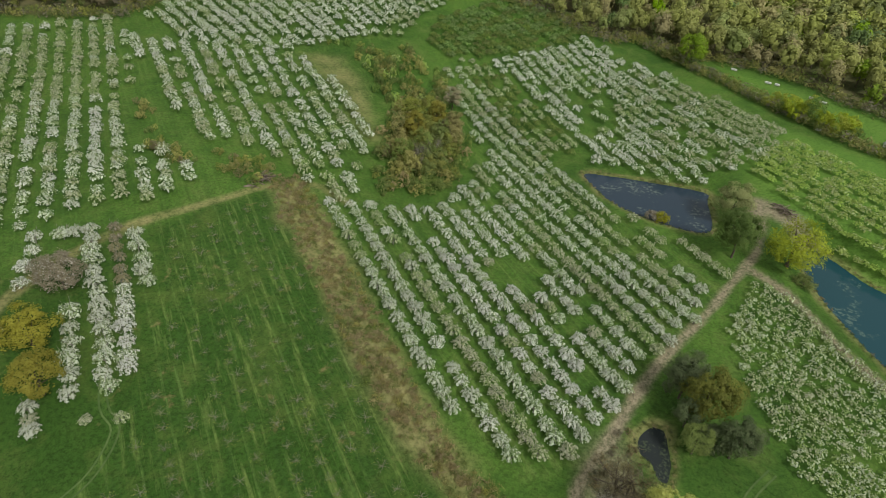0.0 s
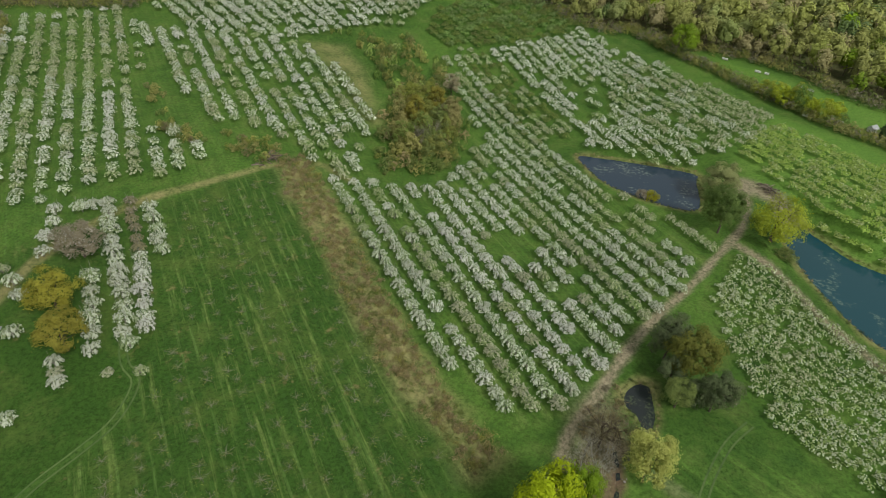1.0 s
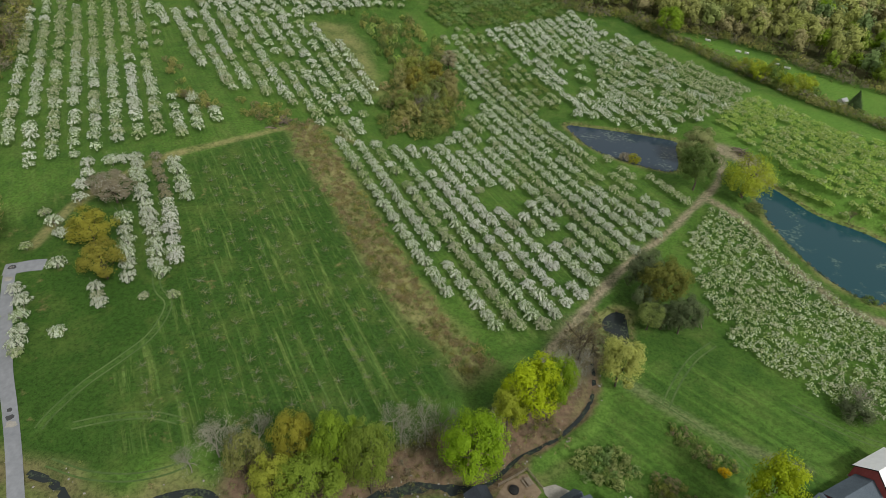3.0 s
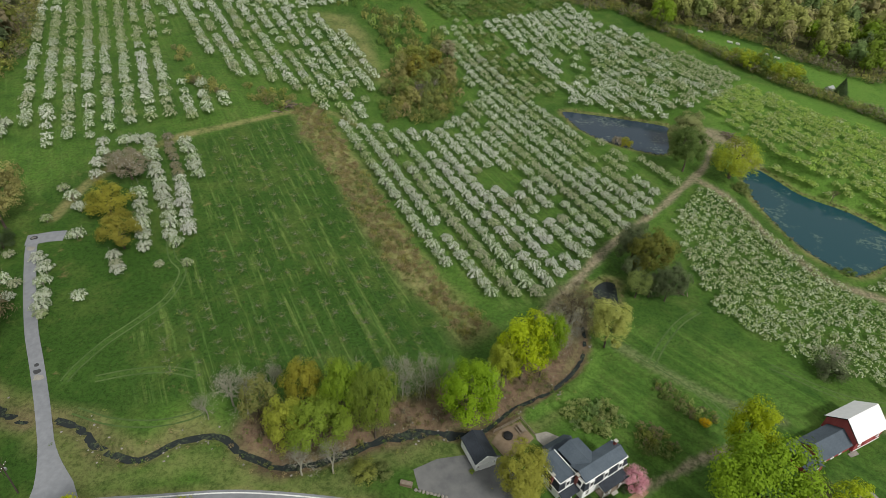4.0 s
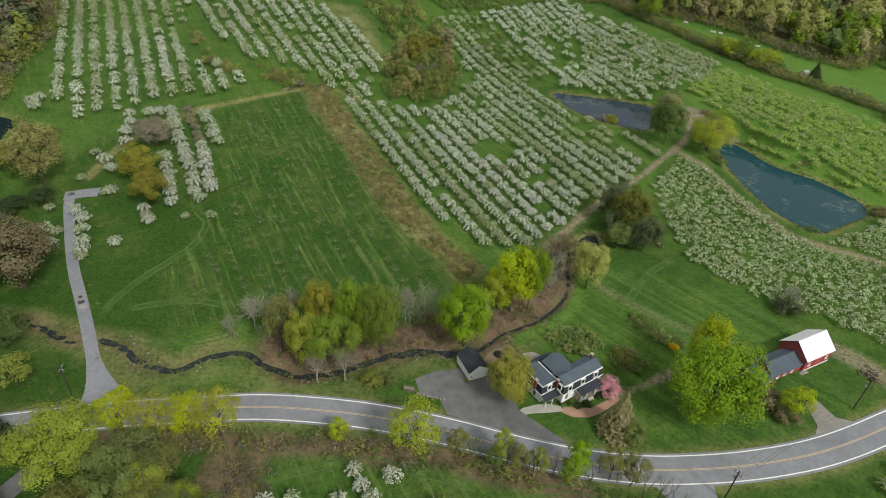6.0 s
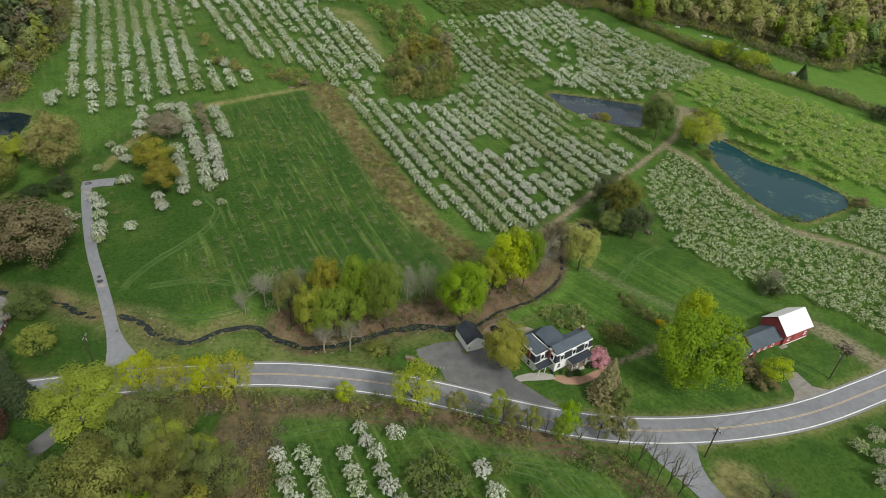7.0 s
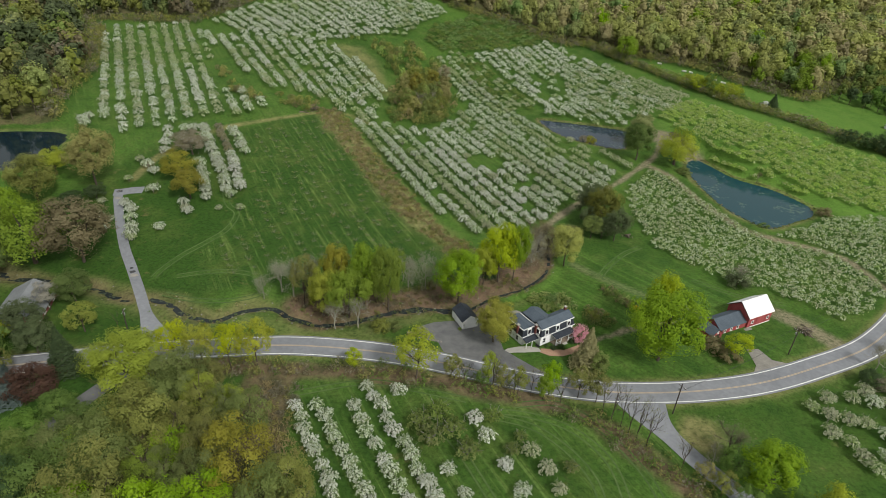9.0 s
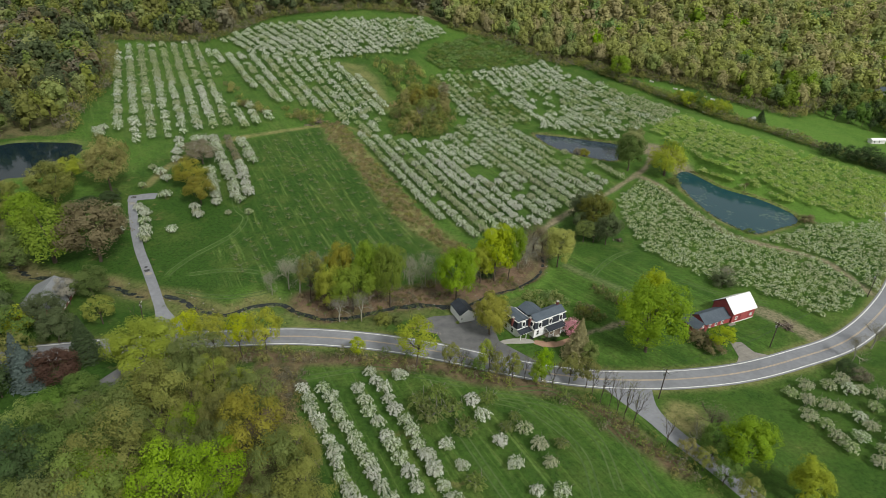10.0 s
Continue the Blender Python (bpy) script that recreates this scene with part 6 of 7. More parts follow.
def dormer(owner, x, y, z, turn=0.0):
    """A small hooded window set into the steep slate slope."""
    ob = part("dormer", shape((-0.62, -0.45, -0.12, 0.7, 0, 1.5), (0.45, 0.62, -0.12, 0.7, 0, 1.5), (-0.62, 0.62, -0.16, 0.7, 1.42, 1.58), (-0.66, 0.66, -0.2, 0.4, -0.1, 0.02)), TRIM, owner, "white hooded dormer")
    ob.matrix_local = pose(x, y, z, 0, 0, turn)
    part("pane", shape((-0.45, 0.45, -0.04, 0.04, 0.0, 1.42)), GLASS, ob)
    return ob


def mansard(owner, x0, x1, y0, y1, low, high):
    bm = bmesh.new()
    o, i = 0.3, 0.28
    solid(bm, [(x0 - o, y0 - o, low), (x1 + o, y0 - o, low), (x1 + o, y1 + o, low), (x0 - o, y1 + o, low)], [(x0 + i, y0 + i, high), (x1 - i, y0 + i, high), (x1 - i, y1 - i, high), (x0 + i, y1 - i, high)])
    part("mansard", bm, SLATE, owner, "steep dark slate slope")
    part("cornice", shape((x0 - o - 0.06, x1 + o + 0.06, y0 - o - 0.06, y0 - o + 0.12, low - 0.22, low + 0.03), (x0 - o - 0.06, x0 - o + 0.12, y0 - o, y1 + o, low - 0.22, low + 0.03),
                          (x1 + o - 0.12, x1 + o + 0.06, y0 - o, y1 + o, low - 0.22, low + 0.03)), TRIM, owner)


def rim(owner, x0, x1, y0, y1, z):
    part("eave_trim", shape((x0, x1, y0 - 0.1, y0 + 0.06, z - 0.12, z + 0.07), (x0 - 0.1, x0 + 0.06, y0, y1, z - 0.12, z + 0.07), (x1 - 0.06, x1 + 0.1, y0, y1, z - 0.12, z + 0.07)), TRIM, owner)


def chimney(owner, x, y, z0, z1, w=0.7):
    ob = part("chimney", shape((x - w / 2, x + w / 2, y - w / 2, y + w / 2, z0, z1)), CHIMNEY_BRICK, owner, "red brick chimney")
    part("chimney_cap", shape((x - w / 2 - 0.1, x + w / 2 + 0.1, y - w / 2 - 0.1, y + w / 2 + 0.1, z1, z1 + 0.16)), CONCRETE, ob)


def build_house():
    base = spot(34, 24, -0.25)
    h = thing("house", pose(32.7, 22.0, base, 0, 0, 37.5), "white clapboard house with a dark slate mansard roof", "house")
    part("foundation", shape((-0.05, 11.65, -0.05, 4.65, -1.0, 0.35), (0.55, 6.25, 4.6, 8.65, -1.0, 0.35), (-4.25, 0.55, 2.55, 9.05, -1.0, 0.35)), STONE, h)
    for n, (x0, x1, y0, y1) in enumerate(((0, 11.6, 0, 4.6), (0.6, 6.2, 4.6, 8.6), (-4.2, 0.596, 2.6, 9.0))):
        part("wall", shape((x0, x1, y0, y1, 0.3, 3.5)), CLAPBOARD, h)
        # clapboard courses
        if n != 1:
            part("siding", shape(*[(x0, x1, y0 - 0.03, y0, 0.35 + 0.24 * k, 0.55 + 0.24 * k) for k in range(12)]), CLAPBOARD, h)
    mansard(h, 0, 11.6, 0, 4.6, 3.4, 5.6)
    mansard(h, 0.6, 6.2, 4.95, 8.6, 3.4, 5.6)
    mansard(h, -4.2, 0.0, 2.6, 9.0, 3.3, 5.45)
    part("roof", gable(bmesh.new(), 0.1, 11.5, 0.1, 4.5, 5.6, 6.75, 0.1), SHINGLE, h, "blue-grey shingle roof")
    part("roof", gable(bmesh.new(), 0.7, 6.1, 2.4, 8.5, 5.6, 6.72, 0.1, lengthwise=False), SHINGLE, h, "blue-grey shingle roof")
    part("roof", gable(bmesh.new(), -4.1, -0.1, 2.7, 8.9, 5.46, 6.0, 0.1, lengthwise=False), SHINGLE, h, "blue-grey shingle roof")
    rim(h, 0.0, 11.6, 0.0, 4.6, 5.55)
    rim(h, -4.2, 0.0, 2.6, 9.0, 5.42)
    # low rear wing
    part("rear_wing", gable_wall(bmesh.new(), 0.2, 6.0, 8.9, 12.0, 2.5, 3.9), CLAPBOARD, h, "low white rear wing")
    part("roof", gable(bmesh.new(), 0.2, 6.0, 8.9, 12.0, 2.55, 3.95), SHINGLE, h, "blue-grey shingle roof")
    for x in (1.7, 5.6, 9.6):
        dormer(h, x, -0.14, 3.7)
    dormer(h, -0.14, 1.25, 3.7, -90)
    dormer(h, -2.1, 2.46, 3.6)
    for x, z, w, t in ((1.3, 1.1, 0.8, 1.4), (5.0, 1.0, 0.85, 1.5), (8.8, 1.0, 0.85, 1.5), (10.8, 1.1, 0.8, 1.4)):
        window(h, x, -0.05, z, w, t)
    window(h, -4.25, 4.5, 1.1, 0.8, 1.4, -90)
    window(h, -4.25, 7.2, 1.1, 0.8, 1.4, -90)
    window(h, -2.9, 2.55, 1.0, 0.8, 1.4)
    door = part("door", shape((6.4, 7.4, -0.1, 0.02, 0.4, 2.6)), DARK, h, "dark panelled front door")
    part("door_frame", shape((6.25, 6.4, -0.12, 0.02, 0.4, 2.75), (7.4, 7.55, -0.12, 0.02, 0.4, 2.75), (6.25, 7.55, -0.12, 0.02, 2.6, 2.78)), TRIM, door)
    part("door", shape((-1.6, -0.7, 2.5, 2.58, 0.35, 2.4)), TRIM, h, "white side door")
    # front porch
    bm = bmesh.new()
    slab(bm, [(3.6, -2.3, 2.75), (10.3, -2.3, 2.75), (10.3, -0.02, 3.25), (3.6, -0.02, 3.25)], 0.14)
    porch = part("porch_roof", bm, SLATE, h, "dark shingled porch roof")
    part("porch_beam", shape((3.7, 10.2, -2.2, -2.05, 2.4, 2.66), (3.7, 3.85, -2.05, -0.05, 2.4, 2.66), (10.05, 10.2, -2.05, -0.05, 2.4, 2.66)), TRIM, porch)
    part("porch_floor", shape((3.7, 10.2, -2.15, -0.05, -0.6, 0.4)), WOOD_GREY, h, "grey porch floor")
    for x in (3.85, 5.6, 8.3, 10.05):
        part("post", shape((x - 0.09, x + 0.09, -2.18, -2.0, 0.4, 2.45)), TRIM, h)
    for k, x in enumerate((4.7, 9.2)):
        part("railing", shape((x - 0.75, x + 0.75, -2.14, -2.04, 1.2, 1.3), *[(x - 0.7 + 0.2 * i, x - 0.66 + 0.2 * i, -2.11, -2.07, 0.4, 1.2) for i in range(8)]), TRIM, h)
    for k in range(3):
        part("step", shape((6.2, 7.7, -2.5 - 0.3 * k, -2.15 - 0.3 * k, -0.5, 0.28 - 0.14 * k)), CONCRETE, h)
    # side porch
    bm = bmesh.new()
    slab(bm, [(-4.4, 0.6, 2.6), (-0.1, 0.6, 2.6), (-0.1, 2.58, 3.1), (-4.4, 2.58, 3.1)], 0.14)
    side = part("porch_roof", bm, SLATE, h, "dark shingled side porch roof")
    part("porch_beam", shape((-4.3, -0.15, 0.68, 0.82, 2.26, 2.5), (-4.3, -4.16, 0.82, 2.55, 2.3, 2.5)), TRIM, side)
    for x in (-4.2, -2.2):
        part("post", shape((x - 0.08, x + 0.08, 0.68, 0.84, 0.0, 2.3)), TRIM, h)
    chimney(h, -4.3, 4.6, 3.2, 5.9, 0.6)
    chimney(h, -0.25, 2.0, 3.4, 6.1, 0.6)
    chimney(h, 11.0, 3.2, 5.4, 7.3, 0.55)
    part("cellar_hatch", shape((-0.9, -0.1, -0.5, 0.9, 0.0, 0.5), bevel=0.05), DARK, h, "dark sloped cellar hatch")


build_house()
plate("garden_path", [(22.5, 17.6), (24, 19.2), (27, 20.6), (30, 21.3), (32.5, 20.9), (33, 19.6), (31, 19.0), (28.5, 18.4), (26, 17.9), (24, 17.2)], CONCRETE, 0.07, "pale concrete walk to the side porch", "path")
plate("brick_path", [(33, 20.9), (34, 20.2), (36, 20.0), (38, 20.4), (40.5, 21.8), (44, 24.3), (46, 26.2), (46.8, 25.4), (44.5, 23), (41.5, 20.3), (38.5, 18.6), (35, 18.2), (32.6, 19.2)], BRICK_PATH, 0.06, "curved red brick garden walk", "path")
plate("terrace", [(15, 33), (17, 36.5), (21.3, 39.4), (24.2, 35.4), (21.5, 31.5), (18, 29.5)], DIRT, 0.08, "brown paved terrace behind the garage", "terrace")
plate("pebble_bed", [(24.5, 36.5), (27, 37.5), (30.5, 36.2), (29.5, 34.4), (26.2, 33.6), (24.8, 35)], GRAVEL, 0.09, "pale pebble bed behind the house", "gravel bed")
for x, y, s, leaf, tall in ((36.3, 21.4, 2.2, "dark", 1.1), (38.5, 22.4, 2.2, "dark", 1.0), (41.8, 25.2, 2.4, "dark", 1.2), (34.4, 22.0, 1.6, "dark", 0.9), (11.2, 25.3, 1.3, "maple", 0.8)):
    tree("bush", leaf, x, y, tall, s, "low clipped evergreen shrub before the house", "shrub", "shrubs before the house", "shrub", variant=0)


def build_garage():
    g = thing("garage", pose(11.8, 25.5, spot(13, 28, -0.1), 0, 0, 28), "small white garage with a dark gable roof", "garage")
    part("wall", gable_wall(bmesh.new(), 0, 4.7, 0, 6.6, 2.75, 4.2, False), CLAPBOARD, g)
    part("roof", gable(bmesh.new(), 0, 4.7, 0, 6.6, 2.8, 4.25, 0.16, lengthwise=False), SLATE, g, "dark shingle roof")
    d = part("garage_door", shape((1.0, 3.7, -0.05, 0.02, 0, 2.0)), TRIM, g, "white panelled garage door")
    part("door_panel", shape(*[(1.1 + 0.66 * i, 1.66 + 0.66 * i, -0.08, -0.05, 0.12 + 0.48 * k, 0.5 + 0.48 * k) for i in range(4) for k in range(4)]), CLAPBOARD, d)
    part("verge_trim", solid(solid(bmesh.new(), [(-0.18, -0.2, 2.46), (-0.18, -0.12, 2.46), (2.35, -0.12, 4.06), (2.35, -0.2, 4.06)], [(-0.18, -0.2, 2.68), (-0.18, -0.12, 2.68), (2.35, -0.12, 4.28), (2.35, -0.2, 4.28)]),
                             [(2.35, -0.2, 4.06), (2.35, -0.12, 4.06), (4.88, -0.12, 2.46), (4.88, -0.2, 2.46)], [(2.35, -0.2, 4.28), (2.35, -0.12, 4.28), (4.88, -0.12, 2.68), (4.88, -0.2, 2.68)]), TRIM, g)
    window(g, 4.25, -0.03, 1.2, 0.35, 0.6)
    window(g, 0.5, -0.03, 1.2, 0.35, 0.6)


build_garage()


def build_barn():
    base = spot(97, 46, -0.3)
    b = thing("barn", pose(92.8, 44.7, base, 0, 0, 30.3), "red board barn with a white metal roof", "barn")
    part("stone_footing", shape((-0.06, 9.96, -3.9, 3.9, -1.2, 0.5)), STONE, b, "pale stone footing")
    part("wall", gable_wall(bmesh.new(), 0, 9.9, -3.8, 3.8, 4.2, 7.3), BARN_RED, b)
    part("batten", shape(*[(0.3 + 0.6 * k, 0.34 + 0.6 * k, -3.83, -3.8, 0.5, 4.2) for k in range(16)], *[(-0.03, 0, -3.6 + 0.6 * k, -3.56 + 0.6 * k, 0.5, 4.2) for k in range(13)]), BARN_RED, b)
    part("roof", gable(bmesh.new(), 0, 9.9, -3.8, 3.8, 4.25, 7.4, 0.4, 0.1), TIN, b, "white metal roof")
    part("roof_seam", shape(*[(0.2 + 0.9 * k, 0.24 + 0.9 * k, -0.05, 0.05, 7.36, 7.45) for k in range(11)]), TIN, b)
    part("verge_board", solid(solid(bmesh.new(), [(-0.46, -4.25, 3.62), (-0.40, -4.25, 3.62), (-0.40, 0, 7.14), (-0.46, 0, 7.14)], [(-0.46, -4.25, 3.86), (-0.40, -4.25, 3.86), (-0.40, 0, 7.38), (-0.46, 0, 7.38)]),
                              [(-0.46, 0, 7.14), (-0.40, 0, 7.14), (-0.40, 4.25, 3.62), (-0.46, 4.25, 3.62)], [(-0.46, 0, 7.38), (-0.40, 0, 7.38), (-0.40, 4.25, 3.86), (-0.46, 4.25, 3.86)]), DARK, b)
    part("sliding_door", shape((3.6, 6.4, -3.88, -3.8, 0.3, 3.2), bevel=0.02), BARN_RED, b, "red sliding barn door")
    part("sill_beam", shape((0.4, 9.6, -3.95, -3.85, 0.35, 0.6)), WHITE_BOX, b)
    window(b, 1.8, -3.82, 1.6, 0.7, 0.8)
    window(b, 8.3, -3.82, 1.6, 0.7, 0.8)
    wing = part("wing", gable_wall(bmesh.new(), -10.8, -0.02, -3.2, 2.6, 2.5, 4.3), BARN_RED, b, "low red barn wing")
    part("wing_roof", gable(bmesh.new(), -10.8, -0.45, -3.2, 2.6, 2.55, 4.4, 0.3), SHINGLE, wing, "blue-grey shingle roof")
    for x in (-8.6, -6.0, -3.4):
        window(wing, x, -3.22, 0.9, 0.7, 0.9)
    lean = part("cross_wing", gable_wall(bmesh.new(), -15.2, -11.0, -4.2, 2.4, 2.5, 4.0, False), BARN_RED, b, "red cross-gabled shed end")
    part("cross_roof", gable(bmesh.new(), -15.2, -11.0, -4.2, 2.4, 2.55, 4.1, 0.3, lengthwise=False), SHINGLE, lean, "blue-grey shingle roof")
    # dark slab on the closed wall stands in for interior shade
    part("doorway", shape((-13.4, -12.0, -4.24, -4.1, 0.0, 2.1)), DARK, lean, "dark slab painted as the doorway's unlit inside")
    window(lean, -14.4, -4.22, 1.0, 0.6, 0.9)
    window(lean, -13.1, -4.22, 2.6, 0.5, 0.6)
    part("ramp", solid(bmesh.new(), [(-1.6, -5.6, -0.6), (1.4, -5.6, -0.6), (1.4, -3.9, -0.6), (-1.6, -3.9, -0.6)], [(-1.4, -5.4, 0.3), (1.2, -5.4, 0.3), (1.2, -3.9, 0.6), (-1.4, -3.9, 0.6)]), STONE, b, "pale stone doorstep")


build_barn()


def small_house(name, x, y, turn, long, wide, wall, ridge, wallmat, roofmat, label, category="house"):
    h = thing(name, pose(x, y, spot(x, y, -0.1), 0, 0, turn), label, category)
    part("wall", gable_wall(bmesh.new(), -long / 2, long / 2, -wide / 2, wide / 2, wall, ridge), wallmat, h)
    part("roof", gable(bmesh.new(), -long / 2, long / 2, -wide / 2, wide / 2, wall + 0.05, ridge + 0.1, 0.5), roofmat, h)
    for k in range(max(1, int(long / 3.5))):
        window(h, -long / 2 + 1.6 + 3.2 * k, -wide / 2 - 0.03, 0.9, 0.9, 1.1)
    part("door", shape((long / 2 - 0.02, long / 2 + 0.06, -0.5, 0.5, 0, 2.05)), TRIM, h)
    return h


left_house = small_house("house", -107.5, 21.0, 104, 15, 11, 2.5, 5.4, CHIMNEY_BRICK, ROOF_GREY, "low brick house with a pale grey roof")
part("deck", shape((-8.6, -7.6, -4, 3, -0.4, 0.4), (-8.5, -8.4, -4, 3, 0.4, 1.3)), WOOD_GREY, left_house, "grey wooden deck")
small_house("shed", 173.3, 244.3, 35, 3.4, 2.6, 2.0, 2.9, WHITE_BOX, METAL, "small whitish garden shed beside an evergreen", "shed")
small_house("house", 274, 322, 20, 11, 8, 3.0, 5.2, WHITE_BOX, METAL, "distant white house among trees")
small_house("house", 300, 338, -30, 10, 8, 3.0, 5.2, WHITE_BOX, SHINGLE, "distant white house among trees")
small_house("trailer", 238.8, 230.4, 15, 9, 3, 2.4, 2.9, WHITE_BOX, TIN, "distant long white trailer on the meadow", "trailer")

# -- utility poles and wires --
POLES = ((62.8, 1.5, 9.4, 120), (102.2, 30.4, 9.0, 128), (148.5, 65, 9.5, 140), (-74.4, 12.8, 9.0, 100))


def utility_pole(x, y, tall, turn):
    p = thing("utility_pole", pose(x, y, spot(x, y), 0, 0, turn), "dark tarred wooden utility pole with a crossarm", "utility pole", "poles along the road")
    v, f = tubes([((0, 0, -0.4), (0, 0, tall / 2), 0.16, 0.14), ((0, 0, tall / 2), (0, 0, tall), 0.14, 0.11)], 10)
    new("post", raw_mesh("post", v, f, WOOD_POLE, flat=False)).parent = p
    part("crossarm", shape((-1.1, 1.1, -0.18, -0.08, tall - 0.9, tall - 0.76), bevel=0.01), WOOD_POLE, p)
    for q in (-1.0, -0.45, 0.45, 1.0):
        part("insulator", shape((q - 0.05, q + 0.05, -0.18, -0.08, tall - 0.76, tall - 0.6), bevel=0.015), TRIM, p)
    part("transformer", shape((0.16, 0.56, -0.2, 0.2, tall - 2.3, tall - 1.5), bevel=0.08), METAL, p, "grey transformer can")


for q in POLES:
    utility_pole(*q)
for a, b in ((0, 1), (1, 2)):
    for off, up in ((-1.0, 0.65), (1.0, 0.65), (0.0, 2.4)):
        p, q = POLES[a], POLES[b]
        pts = []
        for k in range(13):
            t = k / 12
            ends = [(w[0] + math.cos(radians(w[3])) * off, w[1] + math.sin(radians(w[3])) * off, spot(w[0], w[1]) + w[2] - up) for w in (p, q)]
            pts.append(np.array(ends[0]) * (1 - t) + np.array(ends[1]) * t - np.array((0, 0, 4 * 0.8 * t * (1 - t))))
        ring = np.array([(0, 0, 0.022), (math.cos(radians(p[3])) * 0.022, math.sin(radians(p[3])) * 0.022, 0), (0, 0, -0.022), (-math.cos(radians(p[3])) * 0.022, -math.sin(radians(p[3])) * 0.022, 0)])
        v = np.concatenate([u + ring for u in pts])
        f = np.array([(4 * i + j, 4 * i + (j + 1) % 4, 4 * i + 4 + (j + 1) % 4, 4 * i + 4 + j) for i in range(12) for j in range(4)])
        tagged(new("power_line", raw_mesh("power_line", v, f, WIRE)), "thin black power line between roadside poles", "power line", "power lines")


# -- small things --
def log_pile(x, y, long, wide, tall, n, label, seed):
    r = np.random.default_rng(seed)
    ob = thing("log_pile", pose(x, y, spot(x, y), 0, 0, float(r.uniform(0, 180))), label, "log pile")
    for k in range(n):
        a = r.normal(size=3) * (long * 0.22, wide * 0.25, 0)
        d = np.array((r.normal(), r.normal() * 0.8, r.normal() * 0.15))
        d /= np.linalg.norm(d)
        a[2] = tall * r.uniform(0.1, 0.75) * max(0.15, 1 - (abs(a[0]) / long) * 1.6)
        v, f = tubes([(a - d * long * 0.2, a + d * long * 0.2, 0.16, 0.10)], 6)
        new("log", raw_mesh("log", v, f, WOOD_GREY if k % 3 else BARK, flat=False)).parent = ob


log_pile(-66, 169.5, 10, 5, 1.8, 34, "grey-brown heap of pruned branches and logs", 61)
log_pile(111, 189, 10, 4.5, 2.0, 34, "brown brush pile on the bare dam", 62)
log_pile(112, 41.5, 6, 4, 1.5, 26, "heap of old timber behind the barn", 63)
log_pile(70.2, 92.5, 4, 3, 1.0, 16, "small heap of stones and sticks on the lawn edge", 64)


def picnic_table(x, y, turn):
    t = thing("picnic_table", pose(x, y, spot(x, y, 0.1), 0, 0, turn), "weathered wooden picnic table on the terrace", "picnic table")
    part("tabletop", shape(*[(-0.95, 0.95, -0.38 + 0.155 * k, -0.24 + 0.155 * k, 0.70, 0.75) for k in range(5)]), WOOD_GREY, t)
    for s in (-0.75, 0.75):
        part("bench", shape((-0.95, 0.95, s - 0.14, s + 0.14, 0.41, 0.46)), WOOD_GREY, t)
        part("leg", shape((s - 0.05, s + 0.05, -0.8, 0.8, 0.33, 0.41), (s - 0.05, s + 0.05, -0.3, -0.2, 0, 0.7), (s - 0.05, s + 0.05, 0.2, 0.3, 0, 0.7)), WOOD_GREY, t)


picnic_table(21.4, 37.0, 125)
grill = thing("fire_pit", pose(18.6, 35.0, spot(18.6, 35.0, 0.1)), "round black fire pit cover on the terrace", "fire pit")
v, f = tubes([((0, 0, -0.1), (0, 0, 0.45), 1.0, 1.05), ((0, 0, 0.45), (0, 0, 0.7), 1.05, 0.35), ((0, 0, 0.7), (0, 0, 0.74), 0.35, 0.05)], 16)
new("bowl", raw_mesh("bowl", v, f, DARK, flat=False)).parent = grill


def rail_fence(points, label):
    x, y = points[0]
    f_ = thing("fence", pose(x, y, 0), label, "fence")
    for (ax, ay), (bx, by) in zip(points, points[1:]):
        n = max(1, round(math.hypot(bx - ax, by - ay) / 2.2))
        for k in range(n):
            p = np.array((ax + (bx - ax) * k / n, ay + (by - ay) * k / n))
            q = np.array((ax + (bx - ax) * (k + 1) / n, ay + (by - ay) * (k + 1) / n))
            zp, zq = spot(*p), spot(*q)
            o = (x, y, 0)
            v, fc = tubes([(np.array((*p, zp - 0.3)) - o, np.array((*p, zp + 1.15)) - o, 0.09, 0.08)], 6)
            new("post", raw_mesh("post", v, fc, WOOD_GREY, flat=False)).parent = f_
            for up in (0.5, 1.0):
                v, fc = tubes([(np.array((*p, zp + up)) - o, np.array((*q, zq + up)) - o, 0.07, 0.07)], 5)
                new("rail", raw_mesh("rail", v, fc, WOOD_GREY, flat=False)).parent = f_


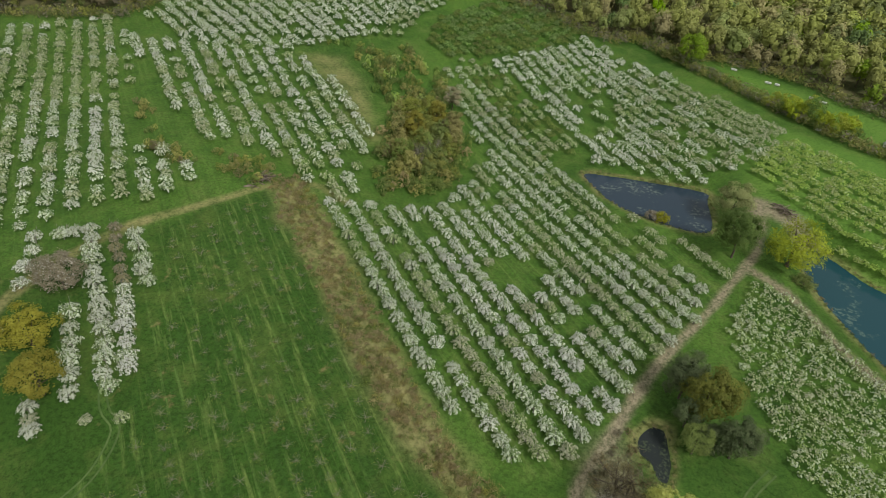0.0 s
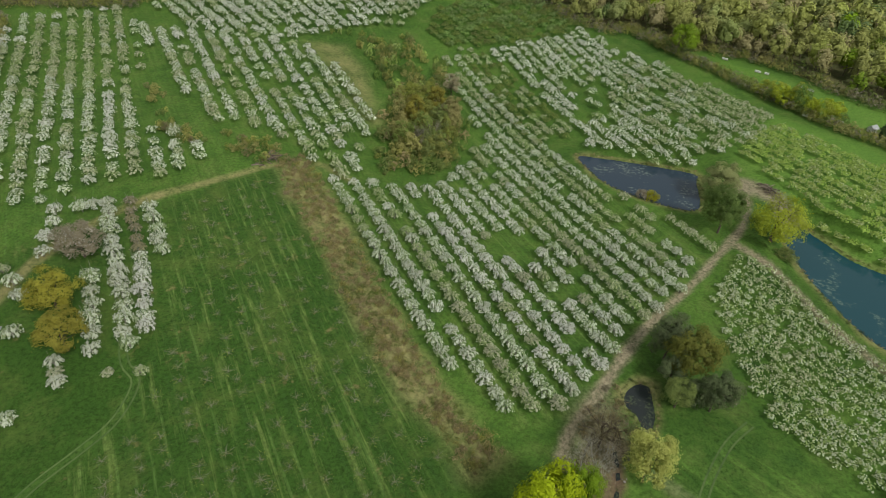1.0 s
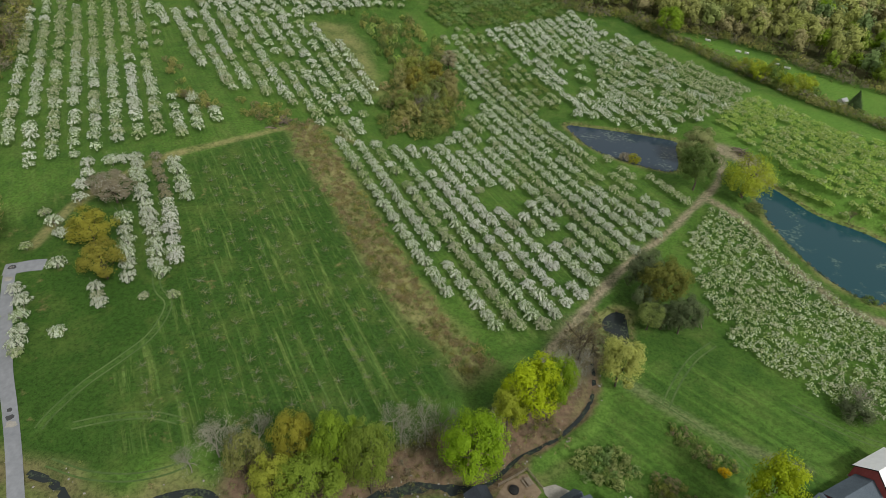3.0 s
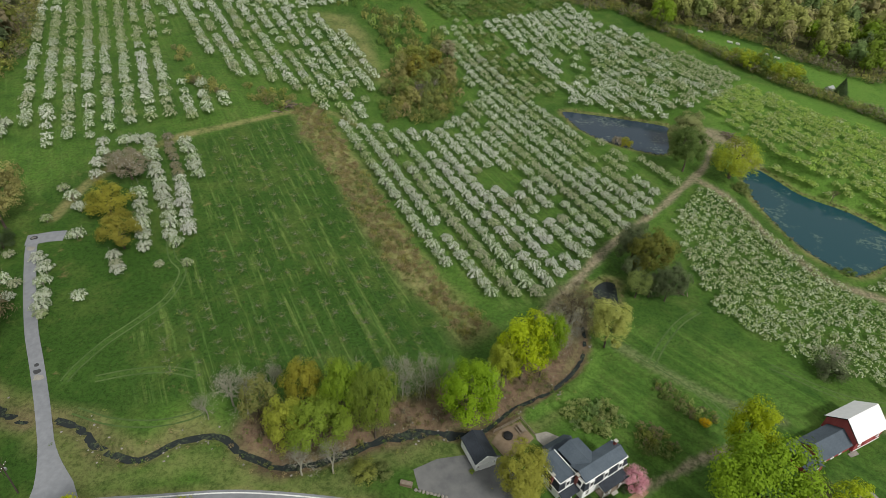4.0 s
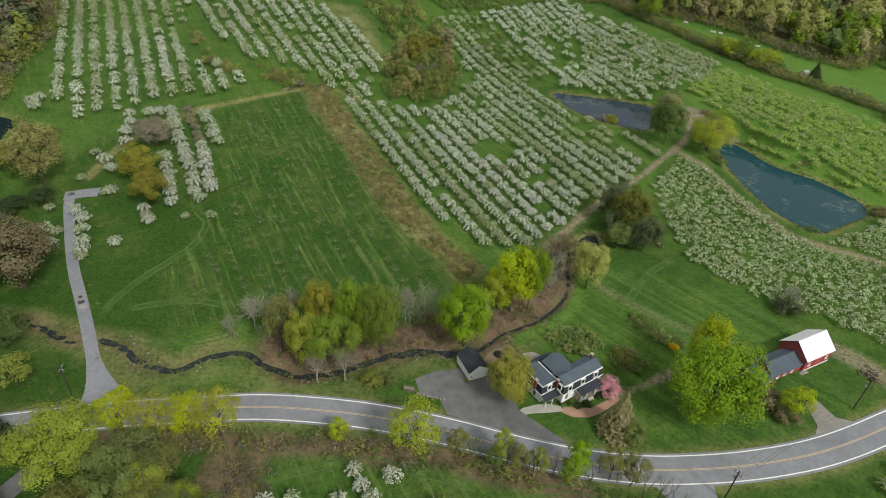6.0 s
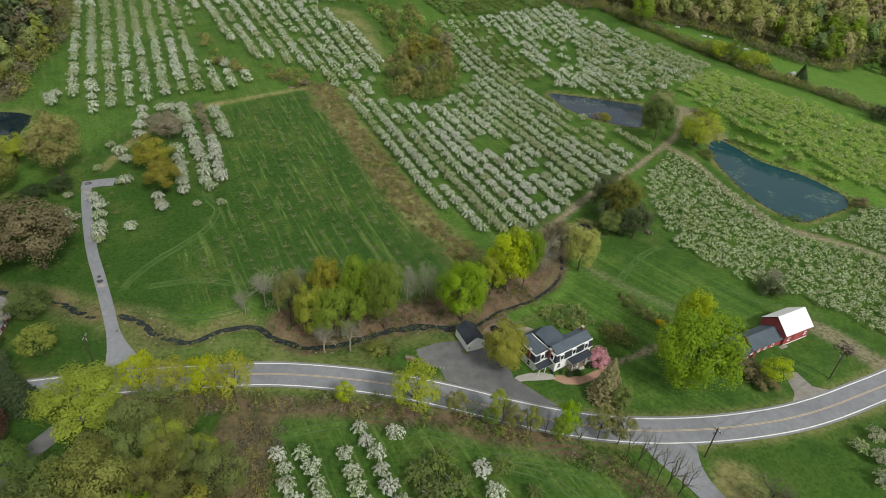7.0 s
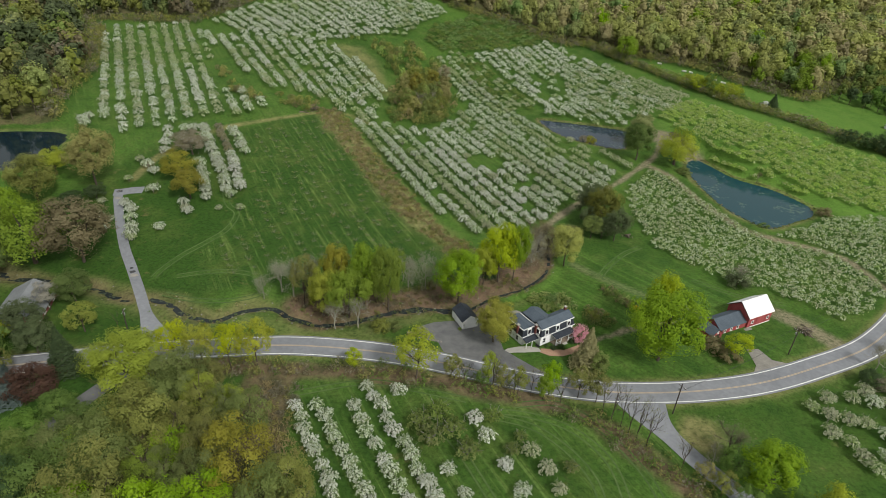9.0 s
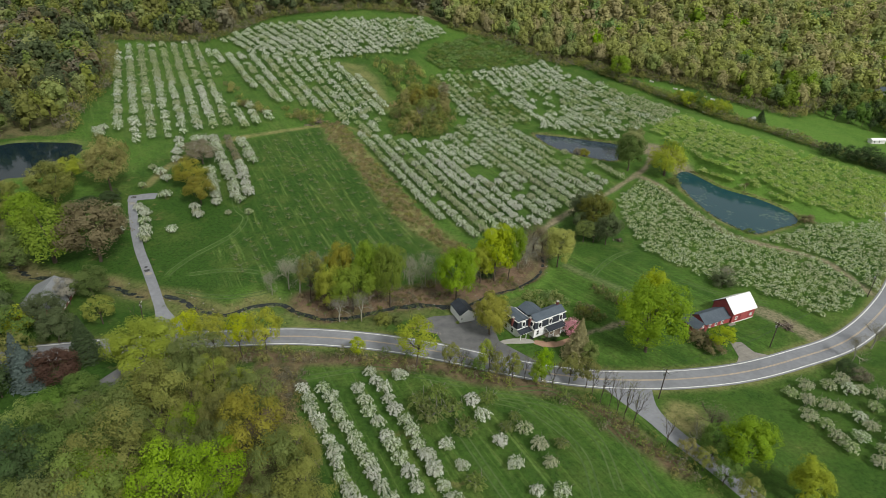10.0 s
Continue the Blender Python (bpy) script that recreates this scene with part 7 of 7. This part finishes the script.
rail_fence([(15.5, 35.5), (21.4, 40), (24.4, 35.8)], "weathered wooden rail fence round the terrace")
bench = thing("wooden_bin", pose(-1.5, 20.9, spot(-1.5, 20.9), 0, 0, -8), "brown slatted wooden bin on the road verge", "wooden bin")
part("frame", shape((-1.2, -1.1, -0.45, 0.45, 0, 0.8), (1.1, 1.2, -0.45, 0.45, 0, 0.8), (-1.2, 1.2, -0.45, 0.45, 0.78, 0.86)), WOOD_GREY, bench)
for k in range(4):
    part("slat", shape((-1.15, 1.15, -0.48, -0.44, 0.08 + 0.18 * k, 0.22 + 0.18 * k)), DIRT, bench)
for k in range(9):
    a = k / 8
    x, y = 0.5 + 6 * a, 20.0 - 0.9 * a
    bm = bmesh.new()
    bmesh.ops.create_icosphere(bm, subdivisions=2, radius=1.0, matrix=Matrix.LocRotScale((0, 0, 0.12), None, (0.42, 0.32, 0.26)))
    for w in bm.verts:
        w.co *= 1 + 0.25 * noise.noise(w.co * 3 + Vector((k * 7.0, 0, 0)))
    ob = part("boulder", bm, STONE)
    ob.matrix_world = pose(x, y, spot(x, y), 0, 0, 40 * k)
    tagged(ob, "rounded grey boulder edging the parking area", "boulder", "boulders by the parking area")

cart = thing("farm_cart", pose(-126.8, 154.7, spot(-126.8, 154.7), 0, 0, 70), "small white farm cart with a dark roof", "farm cart")
part("body", shape((-1.3, 1.3, -0.65, 0.65, 0.35, 0.95), bevel=0.08), WHITE_BOX, cart)
part("canopy", shape((-0.2, 1.2, -0.65, 0.65, 1.75, 1.83), bevel=0.03), DARK, cart)
for sx in (-0.15, 1.15):
    for sy in (-0.6, 0.6):
        part("canopy_post", shape((sx - 0.03, sx + 0.03, sy - 0.03, sy + 0.03, 0.9, 1.78)), DARK, cart)
for sx in (-0.85, 0.85):
    for sy in (-0.68, 0.68):
        v, f = tubes([((sx, sy - 0.1, 0.3), (sx, sy + 0.1, 0.3), 0.3, 0.3)], 14)
        new("wheel", raw_mesh("wheel", v, f, DARK, flat=False)).parent = cart


def hive_row(x, y, turn, n):
    h = thing("beehive_stand", pose(x, y, spot(x, y), 0, 0, turn), "row of white box hives on far meadow grass", "beehives", "hives on the far meadow")
    part("stand", shape((-0.4 * n, 0.4 * n, -0.3, 0.3, 0.12, 0.2), (-0.38 * n, -0.34 * n, -0.3, 0.3, -0.2, 0.12), (0.34 * n, 0.38 * n, -0.3, 0.3, -0.2, 0.12)), WOOD_GREY, h)
    for k in range(n):
        c = (k - (n - 1) / 2) * 0.76
        hive = part("hive", shape((c - 0.3, c + 0.3, -0.32, 0.32, 0.2, 0.95), bevel=0.02), WHITE_BOX, h)
        part("hive_lid", shape((c - 0.34, c + 0.34, -0.36, 0.36, 0.95, 1.03)), TIN, hive)


for x, y, n in ((131, 317, 4), (143.8, 303.4, 4), (147.6, 301.5, 3), (159.4, 288.8, 3), (163.1, 284.5, 4), (162.8, 250.5, 3), (148.6, 254.2, 3)):
    hive_row(x, y, -38, n)
lane_marks = np.random.default_rng(77)
for k, (i, s) in enumerate(((16, 1.6), (17, 1.2), (18, 0.9), (37, 1.4), (39, 1.0), (41, 1.3), (42, 0.8))):
    p = LANE[min(i, len(LANE) - 1)]
    ring = [(p[0] + math.cos(a) * s * lane_marks.uniform(0.5, 1.0), p[1] + math.sin(a) * s * 0.8 * lane_marks.uniform(0.5, 1.0)) for a in np.linspace(0, 6.28, 12)[:-1]]
    plate("tar_patch", ring, TAR if k % 3 else GRAVEL, 0.105, "dark tar repair on the farm lane", "tar patch", skirt=0.02)
